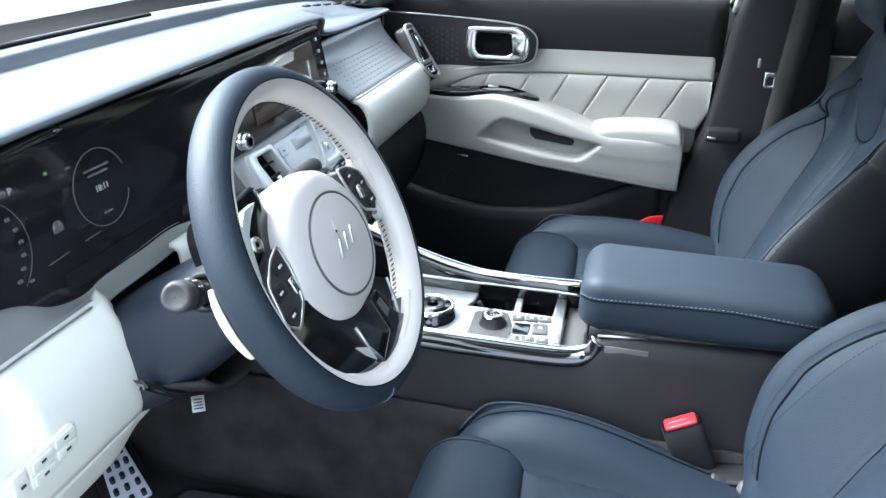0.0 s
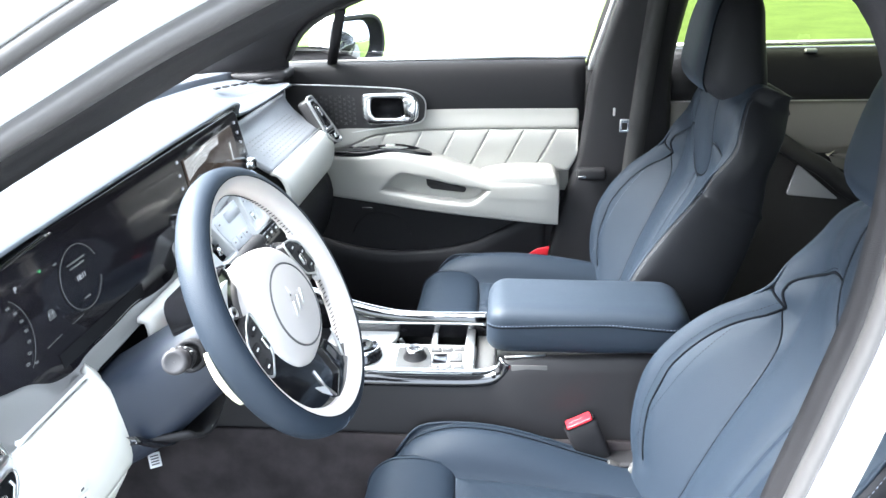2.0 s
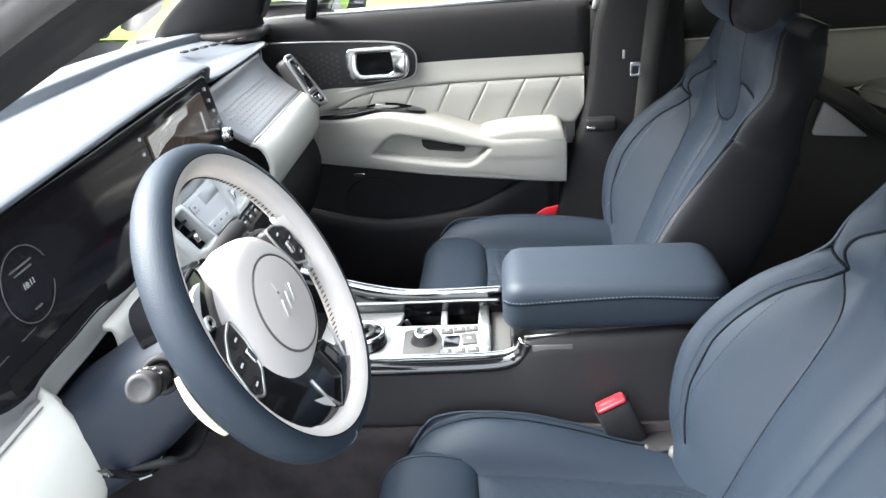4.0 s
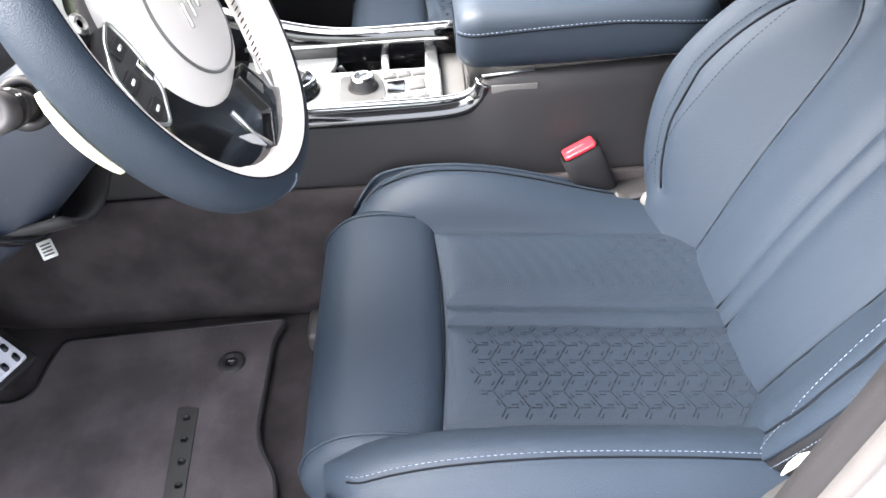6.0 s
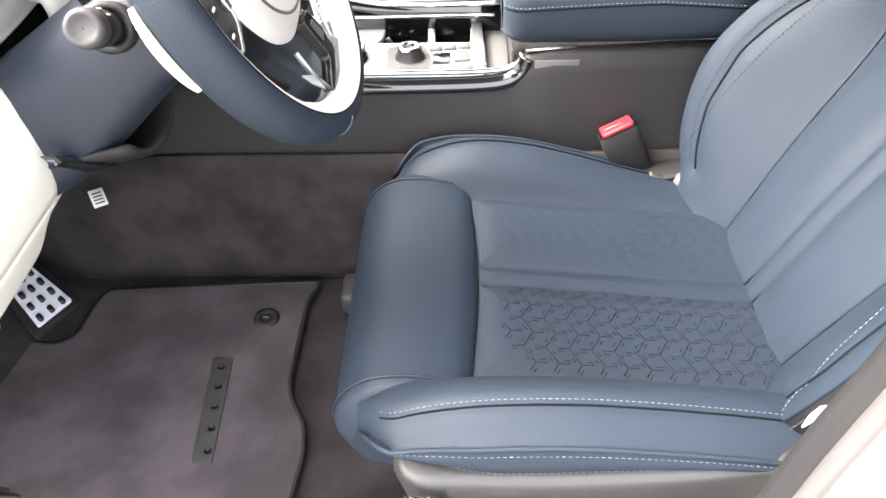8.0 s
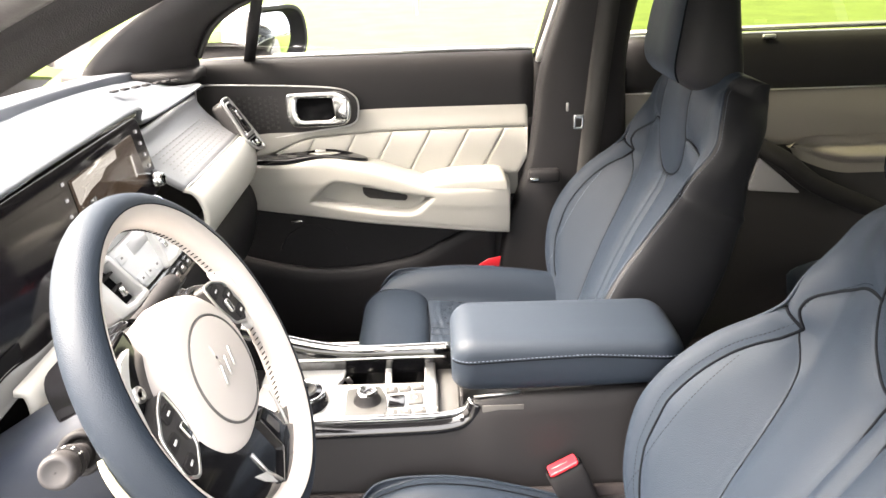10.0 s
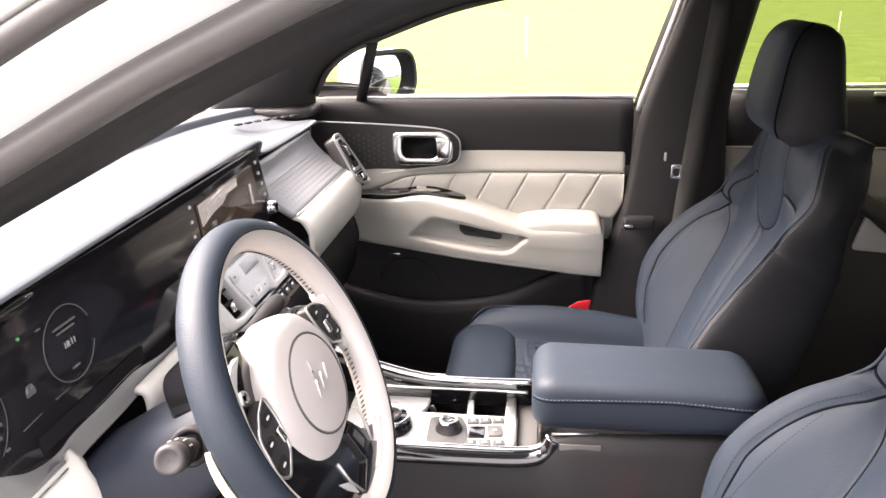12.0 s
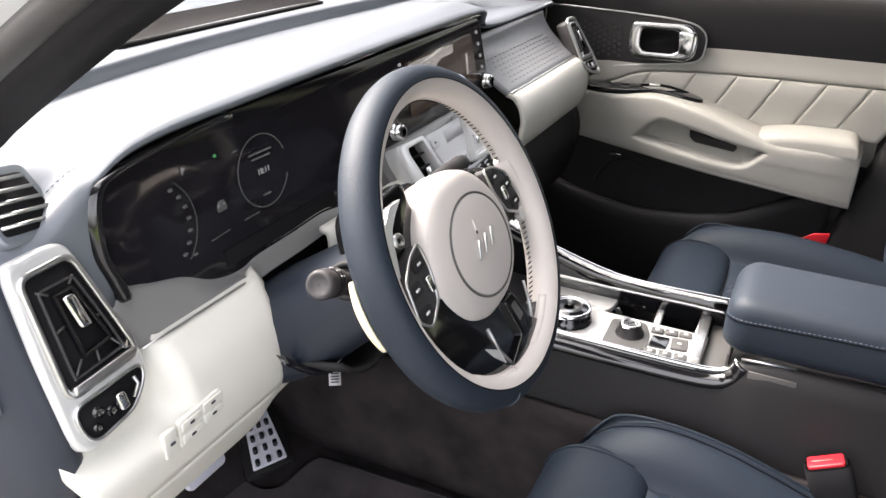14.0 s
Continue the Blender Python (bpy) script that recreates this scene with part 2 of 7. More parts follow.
def cushion(name, fn, nu, nv, mat, parent, tuck=0.008, eu=0.12, ev=0.12, label="", skirt=0.02, flip=False, edges=(1, 1, 1, 1)):
    """An upholstered panel over the surface fn(u, v): its borders roll down into the seams and it has a deep edge."""
    us, vs = np.linspace(0, 1, nu), np.linspace(0, 1, nv)
    us, vs = 0.5 - 0.5 * np.cos(us * np.pi) * (0.55 + 0.45 * np.abs(np.cos(us * np.pi))), 0.5 - 0.5 * np.cos(vs * np.pi) * (0.55 + 0.45 * np.abs(np.cos(vs * np.pi)))
    pts = np.array([[fn(u, v) for v in vs] for u in us], float)
    du = np.gradient(pts, axis=0)
    dv = np.gradient(pts, axis=1)
    nrm = np.cross(du, dv)
    ln = np.linalg.norm(nrm, axis=2, keepdims=True)
    nrm = nrm / np.maximum(ln, 1e-9)
    if flip:
        nrm = -nrm

    def drop(d, e):
        k = 1 - min(1.0, d / e)
        return 1 - math.sqrt(max(0.0, 1 - k * k))

    off = np.zeros((nu, nv))
    for i, u in enumerate(us):
        for j, v in enumerate(vs):
            k = [drop(u, eu) * edges[0], drop(1 - u, eu) * edges[1], drop(v, ev) * edges[2], drop(1 - v, ev) * edges[3]]
            off[i, j] = tuck * min(1.15, math.sqrt(sum(q * q for q in k)))
    pts = pts - nrm * off[..., None]
    verts = pts.reshape(-1, 3).tolist()
    faces = grid_faces(nu, nv)
    ring = [(i, 0) for i in range(nu)] + [(nu - 1, j) for j in range(1, nv)] + [(i, nv - 1) for i in range(nu - 2, -1, -1)] + [(0, j) for j in range(nv - 2, 0, -1)]
    base = len(verts)
    for i, j in ring:
        verts.append((pts[i, j] - nrm[i, j] * skirt).tolist())
    m = len(ring)
    for k in range(m):
        a, b = ring[k], ring[(k + 1) % m]
        faces.append((a[0] * nv + a[1], base + k, base + (k + 1) % m, b[0] * nv + b[1]))
    if flip:
        faces = [f[::-1] for f in faces]
    return link_mesh(name, verts, faces, mat, parent, label)


def tube(name, pts, r, mat, parent=None, label="", sides=8, closed=False, n=0, bm_out=None, flat=1.0):
    """A round bar along pts. n > 0 smooths the path first."""
    p = [Vector(q) for q in (catmull(pts, n) if n else pts)]
    verts, faces = [], []
    up = None
    cnt = len(p)
    for i, q in enumerate(p):
        a = p[(i - 1) % cnt] if (closed or i) else q
        b = p[(i + 1) % cnt] if (closed or i < cnt - 1) else q
        d = (b - a).normalized()
        if up is None:
            up = d.orthogonal().normalized()
        up = (up - d * up.dot(d)).normalized()
        s = d.cross(up)
        for k in range(sides):
            ang = 2 * math.pi * k / sides
            verts.append(q + up * (math.cos(ang) * r) + s * (math.sin(ang) * r * flat))
    for i in range(cnt - (0 if closed else 1)):
        for k in range(sides):
            a, b = i * sides + k, i * sides + (k + 1) % sides
            c, d2 = ((i + 1) % cnt) * sides + (k + 1) % sides, ((i + 1) % cnt) * sides + k
            faces.append((a, b, c, d2))
    if not closed:
        faces += [tuple(range(sides))[::-1], tuple((cnt - 1) * sides + k for k in range(sides))]
    if bm_out is not None:
        bm_out.append((verts, faces))
        return None
    return link_mesh(name, verts, faces, mat, parent, label)


def joined(name, pieces, mat, parent=None, label="", flat=False):
    verts, faces = [], []
    for v, f in pieces:
        k = len(verts)
        verts += v
        faces += [tuple(i + k for i in q) for q in f]
    return link_mesh(name, verts, faces, mat, parent, label, flat)


def stitches(name, pts, mat, parent, dash=0.0034, gap=0.0026, r=0.00034, label=""):
    """A row of thread dashes along a path."""
    p = np.array(pts, float)
    seg = np.r_[0, np.cumsum(np.linalg.norm(np.diff(p, axis=0), axis=1))]
    out, s = [], 0.0
    while s + dash < seg[-1]:
        a = [np.interp(s, seg, p[:, k]) for k in range(3)]
        b = [np.interp(s + dash, seg, p[:, k]) for k in range(3)]
        tube("", [a, b], r, None, sides=4, bm_out=out)
        s += dash + gap
    return joined(name, out, mat, parent, label)


def slab(name, outline, place, depth, mat, parent=None, label="", bev=0.0, seg=3):
    """A plate: an outline in (u, v) put in space by place(u, v, w), w from 0 to -depth."""
    bm = bmesh.new()
    loops = []
    for w in (0.0, -depth):
        loops.append([bm.verts.new(place(u, v, w)) for u, v in outline])
    bm.faces.new(loops[0])
    bm.faces.new(loops[1][::-1])
    k = len(outline)
    for i in range(k):
        bm.faces.new((loops[0][i], loops[1][i], loops[1][(i + 1) % k], loops[0][(i + 1) % k]))
    ob = part(name, bm, mat, parent, label, flat=False)
    if bev:
        bevel(ob, bev, seg)
    return ob


def ring_plate(name, outer, inner, place, depth, mat, parent=None, label="", bev=0.0):
    """A frame between two outlines of the same number of points."""
    k = len(outer)
    verts, faces = [], []
    for lp in (outer, inner):
        for w in (0.0, -depth):
            verts += [place(u, v, w) for u, v in lp]
    for i in range(k):
        j = (i + 1) % k
        o0, o1, i0, i1 = 0, k, 2 * k, 3 * k
        faces += [(o0 + i, o0 + j, i0 + j, i0 + i), (o1 + j, o1 + i, i1 + i, i1 + j), (o0 + j, o0 + i, o1 + i, o1 + j), (i0 + i, i0 + j, i1 + j, i1 + i)]
    ob = link_mesh(name, verts, faces, mat, parent, label)
    if bev:
        bevel(ob, bev, 2)
    return ob


def round_rect(w, h, r, n=5, cx=0.0, cy=0.0):
    out = []
    for sx, sy, a0 in ((1, 1, 0), (-1, 1, 90), (-1, -1, 180), (1, -1, 270)):
        for k in range(n + 1):
            a = radians(a0 + 90 * k / n)
            out.append((cx + sx * (w / 2 - r) + r * math.cos(a), cy + sy * (h / 2 - r) + r * math.sin(a)))
    return out


def rounded(poly, r, n=4):
    """The polygon with its corners rounded."""
    out, k = [], len(poly)
    for i in range(k):
        p, a, b = Vector(poly[i]), Vector(poly[i - 1]), Vector(poly[(i + 1) % k])
        ra = min(r, (a - p).length * 0.45)
        rb = min(r, (b - p).length * 0.45)
        s, e = p + (a - p).normalized() * ra, p + (b - p).normalized() * rb
        for q in range(n + 1):
            t = q / n
            out.append(tuple(s * (1 - t) ** 2 + p * 2 * t * (1 - t) + e * t * t))
    return out


def box(name, size, loc, mat, parent=None, label="", bev=0.004, rot=(0, 0, 0), seg=2):
    bm = bmesh.new()
    bmesh.ops.create_cube(bm, size=1.0)
    m = pose(*loc, *rot) @ Matrix.Diagonal((*size, 1))
    bmesh.ops.transform(bm, matrix=m, verts=bm.verts)
    ob = part(name, bm, mat, parent, label)
    if bev:
        bevel(ob, bev, seg)
    return ob


def turned(name, profile, m, mat, parent=None, label="", n=28):
    """A body of revolution about local z: profile rows of (radius, z)."""
    rows = []
    for r, z in profile:
        rows.append([m @ Vector((r * math.cos(2 * math.pi * k / n), r * math.sin(2 * math.pi * k / n), z)) for k in range(n)])
    return sheet(name, rows, mat, parent, label, wrap=True, caps=True)


def xz(y):
    """Plates facing the driver's door: u along x, v up, w inboard."""
    return lambda u, v, w: (u, y - w, v)


def flat_z(z):
    return lambda u, v, w: (u, v, z + w)


def framed(o, ux, uv):
    """Plates in a free plane with origin o, axes ux and uv, depth along their normal."""
    o, ux, uv = Vector(o), Vector(ux).normalized(), Vector(uv).normalized()
    nz = ux.cross(uv)
    return lambda u, v, w: tuple(o + ux * u + uv * v + nz * w)


# ---------------------------------------------------------------- ground and surroundings
YC = 0.03          # the car's centre line
FLOOR = 0.38

grass_m = material("lawn_grass", (0.098, 0.140, 0.037), 0.9, bump=1.0, grain=14, vary=0.65, coarse=1.6, spec=0.1)
asphalt_m = material("pale_concrete_lot", (0.33, 0.322, 0.306), 0.9, bump=0.8, grain=120, vary=0.2, coarse=0.5, spec=0.2)
road_m = material("pale_road", (0.30, 0.29, 0.285), 0.9, bump=0.4, grain=60, vary=0.12, coarse=0.3, spec=0.2)
FAR, SIDE = Vector((0.37, 0.93, 0)).normalized(), Vector((0.93, -0.37, 0)).normalized()


def rise(x, y):
    """The lawn lies level and climbs gently beyond the road."""
    f = FAR.x * x + FAR.y * y
    return 0.035 * max(0.0, f - 52) if f < 130 else 0.035 * 78 + 0.004 * (f - 130)


def land(f, s, h=0.0):
    p = FAR * f + SIDE * s
    return (p.x, p.y, rise(p.x, p.y) + h)


fs = [-400, -120, -40, 0, 20, 40, 52, 60, 75, 90, 110, 130, 200, 320, 600]
ground = sheet("ground", [[land(f, s_) for s_ in np.linspace(-600, 600, 25)] for f in fs], grass_m)
tagged(ground, "sunlit mown green lawn running out to a road", "lawn", kind="structure")
lot = slab("pavement", [(-60, -40), (9.5, -40), (9.5, 1.75), (-9.0, 2.0), (-14, 26), (-60, 46)], flat_z(0.012), 0.03, asphalt_m)
tagged(lot, "pale grey parking lot beneath the parked car", "pavement", kind="structure")
road = sheet("road", [[land(f, s_, 0.03) for s_ in np.linspace(-300, 300, 31)] for f in (64, 72, 80, 88)], road_m)
tagged(road, "pale grey road beyond the lawn", "road", kind="structure")
kerb = sheet("kerb", [[land(f, s_, h) for s_ in np.linspace(-300, 300, 31)] for f, h in ((63.7, 0.0), (63.7, 0.12), (64.0, 0.12), (64.0, 0.03))], road_m)
tagged(kerb, "low concrete kerb along the road", "kerb", kind="structure")

# ---------------------------------------------------------------- car shell (setting)


def offset_loop(loop, d):
    """The closed loop moved outward by d."""
    p = np.array(loop, float)
    t = np.roll(p, -1, 0) - np.roll(p, 1, 0)
    t /= np.linalg.norm(t, axis=1, keepdims=True)
    area = 0.5 * np.sum(p[:, 0] * np.roll(p[:, 1], -1) - np.roll(p[:, 0], -1) * p[:, 1])
    s = 1.0 if area > 0 else -1.0
    return [(a + s * d * n1, b - s * d * n0) for (a, b), (n0, n1) in zip(p, t)]


OPENING = [(-0.42, 0.435), (-0.1, 0.425), (0.25, 0.432), (0.355, 0.455), (0.391, 0.52), (0.412, 0.645), (0.428, 0.745), (0.452, 0.86), (0.481, 1.0), (0.504, 1.10), (0.522, 1.2),
           (0.520, 1.345), (0.455, 1.425), (0.31, 1.447), (0.175, 1.422), (0.058, 1.375), (-0.039, 1.327), (-0.2, 1.241), (-0.36, 1.135), (-0.47, 0.99), (-0.50, 0.70), (-0.49, 0.50)]
op = catmull(OPENING + OPENING[:1], 121)[:-1].tolist()


def loop_sheet(name, stations, pillar, mat, span=None, thick=0.004):
    """A band round the door opening. stations: (offset, y) along sill, windscreen pillar and roof; pillar: the offsets along
    the narrower centre pillar. span picks a stretch of the loop by its point numbers."""
    n1 = np.array(offset_loop(op, 1.0)) - np.array(op)
    rows = []
    for (d, y), dp in zip(stations, pillar):
        row = []
        for (u, v), nn in zip(op, n1):
            k = 1 - 0.36 * smooth01((v - 0.62) / 0.25)
            q = smooth01((u - 0.33) / 0.05) * (1 - smooth01((v - 1.22) / 0.14))
            w = d * k * (1 - q) + dp * 0.45 * k * q
            row.append((u + nn[0] * w, y + q * (0.012 - 0.4 * (y + 0.70)), v + nn[1] * w))
        rows.append(row if span is None else row[span[0]:span[1]])
    ob = sheet(name, rows, mat, None, wrap=span is None)
    solid(ob, thick, 0)
    return ob


frame_d = thing("driver_door_frame", "white painted door opening with grey rubber seals", "car body", (0.0, -0.7, 0.43), kind="structure")


def under(ob, root):
    ob.parent = root
    ob.matrix_parent_inverse = Matrix.Translation(root.location).inverted()
    return ob


top0 = next(i for i, p in enumerate(op) if p[1] > 1.34)
top1 = next(i for i, p in enumerate(op) if i > top0 and p[1] < 1.0)
under(loop_sheet("inner_trim", [(-0.004, -0.652), (0.006, -0.664), (0.014, -0.676), (0.022, -0.694)], [-0.004, 0.004, 0.012, 0.016], BLACK), frame_d)
ang_ = np.linspace(0.2, 2 * math.pi + 0.2, 13)
under(loop_sheet("rubber_seal", [(0.0315 + 0.0125 * math.cos(a), -0.704 + 0.014 * math.sin(a)) for a in ang_], [0.023 + 0.013 * math.cos(a) for a in ang_], SEAL), frame_d)
under(loop_sheet("painted_jamb", [(0.040, -0.698), (0.050, -0.702), (0.061, -0.708), (0.070, -0.719), (0.083, -0.734)], [0.030, 0.036, 0.042, 0.050, 0.055], WHITE_PAINT), frame_d)
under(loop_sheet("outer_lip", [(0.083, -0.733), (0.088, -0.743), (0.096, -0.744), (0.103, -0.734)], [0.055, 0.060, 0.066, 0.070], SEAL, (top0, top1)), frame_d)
under(loop_sheet("outer_panel", [(0.083, -0.733), (0.088, -0.744), (0.098, -0.748), (0.116, -0.745), (0.140, -0.728), (0.160, -0.69)], [0.055, 0.062, 0.080, 0.100, 0.128, 0.150], WHITE_PAINT, (0, top0 + 1)), frame_d)
under(loop_sheet("pillar_panel", [(0.101, -0.735), (0.110, -0.745), (0.125, -0.746), (0.140, -0.732), (0.155, -0.705), (0.166, -0.668)], [0.070, 0.072, 0.074, 0.076, 0.078, 0.080], WHITE_PAINT, (top0, top1)), frame_d)

# carpeted floor with the toe board rising in front
rows = []
prof = catmull([(1.55, FLOOR - 0.004), (0.6, FLOOR - 0.004), (0.0, FLOOR - 0.004), (-0.42, FLOOR - 0.004), (-0.58, FLOOR + 0.03), (-0.70, FLOOR + 0.16), (-0.78, FLOOR + 0.36), (-0.80, 0.95)], 40)
for x, z in prof:
    rows.append([(x, y, z + 0.006 * math.sin(9 * x + 4 * y)) for y in np.linspace(-0.655, 0.82, 26)])
floor = sheet("floor", rows, CARPET, thick=0.02, flip=True)
tagged(floor, "dark charcoal carpeted car floor", "carpet", kind="structure")

# roof, header, windscreen, rear closing wall
roof_x = [0.06, 0.3, 0.7, 1.2, 1.7, 1.95]
rows = [[(x - 0.09 * (1 - ((y - YC) / 0.66) ** 2), y, 1.445 + 0.075 * (1 - ((y - YC) / 0.66) ** 2) ** 0.6 - 0.02 * max(0, x - 1.0)) for y in np.linspace(YC - 0.655, YC + 0.655, 21)] for x in roof_x]
ceiling = sheet("ceiling", rows, HEADLINER, thick=0.012)
tagged(ceiling, "dark charcoal woven cloth headliner under the roof", "headliner", kind="structure")
rows = [[(x - 0.10 * (1 - ((y - YC) / 0.70) ** 2), y, 1.475 + 0.085 * max(0.0, 1 - ((y - YC) / 0.70) ** 2) ** 0.6 - 0.02 * max(0, x - 1.0)) for y in np.linspace(YC - 0.70, YC + 0.70, 21)] for x in roof_x]
roof = sheet("roof", rows, WHITE_PAINT, thick=0.012)
tagged(roof, "white painted steel car roof", "car roof", kind="structure")
rows = []
for k in np.linspace(0, 1, 9):
    rows.append([(-0.70 - 0.06 * (1 - v * v) + k * (0.74 - 0.03 * (1 - v * v)), YC + v * (0.68 - 0.06 * k), 1.10 + 0.40 * k + 0.03 * math.sin(k * 3.1) + 0.05 * k * (1 - v * v)) for v in np.linspace(-1, 1, 15)])
ws = sheet("window_1", rows, CLEAR)
ws.visible_shadow = False
tagged(ws, "curved clear laminated windscreen over the dashboard", "windscreen", kind="structure")
rear = box("wall_rear", (0.06, 1.45, 1.05), (1.93, YC, 0.95), CHARCOAL, bev=0.02)
tagged(rear, "dark rear cargo wall closing the cabin", "rear wall", kind="structure")
for nm, y0, lab in (("wall_driver_rear", -0.73, "white painted rear body side behind the driver"),):
    o = box(nm, (1.35, 0.05, 0.80), (1.27, y0, 0.77), WHITE_PAINT, bev=0.02)
    tagged(o, lab, "car body", kind="structure")
    o = sheet("window_4", [[(x0 + 0.04 * k, -0.74 + 0.08 * k, 1.17 + 0.29 * k) for k in np.linspace(0, 1, 4)] for x0 in np.linspace(0.66, 1.86, 8)], PRIVACY)
    o.visible_shadow = False
    tagged(o, "dark tinted rear side glass behind the driver", "car window", kind="structure")
o = sheet("wall_cowl", [[(x, y, z) for y in np.linspace(-0.72, 0.78, 7)] for x, z in ((-0.66, 1.085), (-0.76, 1.085), (-0.84, 1.02), (-0.84, 0.35))], BLACK, thick=0.02)
tagged(o, "black plastic cowl and bulkhead ahead of the dashboard", "bulkhead", kind="structure")
tagged(box("wiper_arm", (0.016, 0.9, 0.010), (-0.80, -0.05, 1.112), BLACK, bev=0.005, rot=(0, 0, 6)), "thin black wiper arm lying on the cowl", "wiper")

# plain body closing the car ahead of, beside and behind the cabin
nose = thing("car_front", "white painted bonnet and wings ahead of the windscreen", "car body", (-1.3, YC, 0.25), kind="structure")
rows = []
for k in np.linspace(0, 1, 12):
    rows.append([(-0.87 - 0.86 * k + 0.10 * k * abs(v) ** 3, YC + v * 0.74, 1.045 - 0.10 * k - 0.07 * k ** 4 - 0.05 * abs(v) ** 4) for v in np.linspace(-1, 1, 17)])
under(sheet("bonnet", rows, WHITE_PAINT, None, thick=0.01), nose)
for sg in (-1, 1):
    rows = [[(x, YC + sg * (0.74 + w), z) for w, z in ((0.0, 0.99 - 0.14 * smooth01((-0.9 - x) / 0.9)), (0.04, 0.93 - 0.12 * smooth01((-0.9 - x) / 0.9)), (0.055, 0.75), (0.05, 0.50), (0.03, 0.25))] for x in np.linspace(-0.70, -1.66, 12)]
    under(sheet("wing", rows, WHITE_PAINT, None, thick=0.01), nose)
rows = [[(-1.73 + 0.10 * abs(v) ** 3 - 0.05 * math.sin(k * 3.14), YC + v * 0.77, 0.25 + 0.63 * k) for v in np.linspace(-1, 1, 17)] for k in np.linspace(0, 1, 8)]
under(sheet("bumper", rows, WHITE_PAINT, None, thick=0.01), nose)
sills = thing("car_sills", "white painted lower body sills of the car", "car body", (0.5, YC, 0.22), kind="structure")
for y_ in (-0.735, 0.83):
    under(box("sill", (2.6, 0.05, 0.13), (0.62, y_, 0.30), WHITE_PAINT, None, bev=0.02), sills)

# ---------------------------------------------------------------- seats


def polyline_distance(q, lines):
    """Distance from points q (n, 2) to the nearest of some polylines, all in one plane."""
    best = np.full(len(q), 9.0)
    for ln in lines:
        ln = np.array(ln, float)
        for a, b in zip(ln[:-1], ln[1:]):
            d = b - a
            t = np.clip(((q - a) @ d) / max(1e-12, d @ d), 0, 1)
            best = np.minimum(best, np.linalg.norm(q - a - t[:, None] * d, axis=1))
    return best


def upholstery(dist, puff=0.0045, width=0.020, groove=0.0022):
    """Height of padded leather at a distance from its seams: a soft swell and a narrow crease."""
    return puff * (1 - np.exp(-((dist / width) ** 2))) - groove * np.exp(-((dist / 0.0036) ** 2))


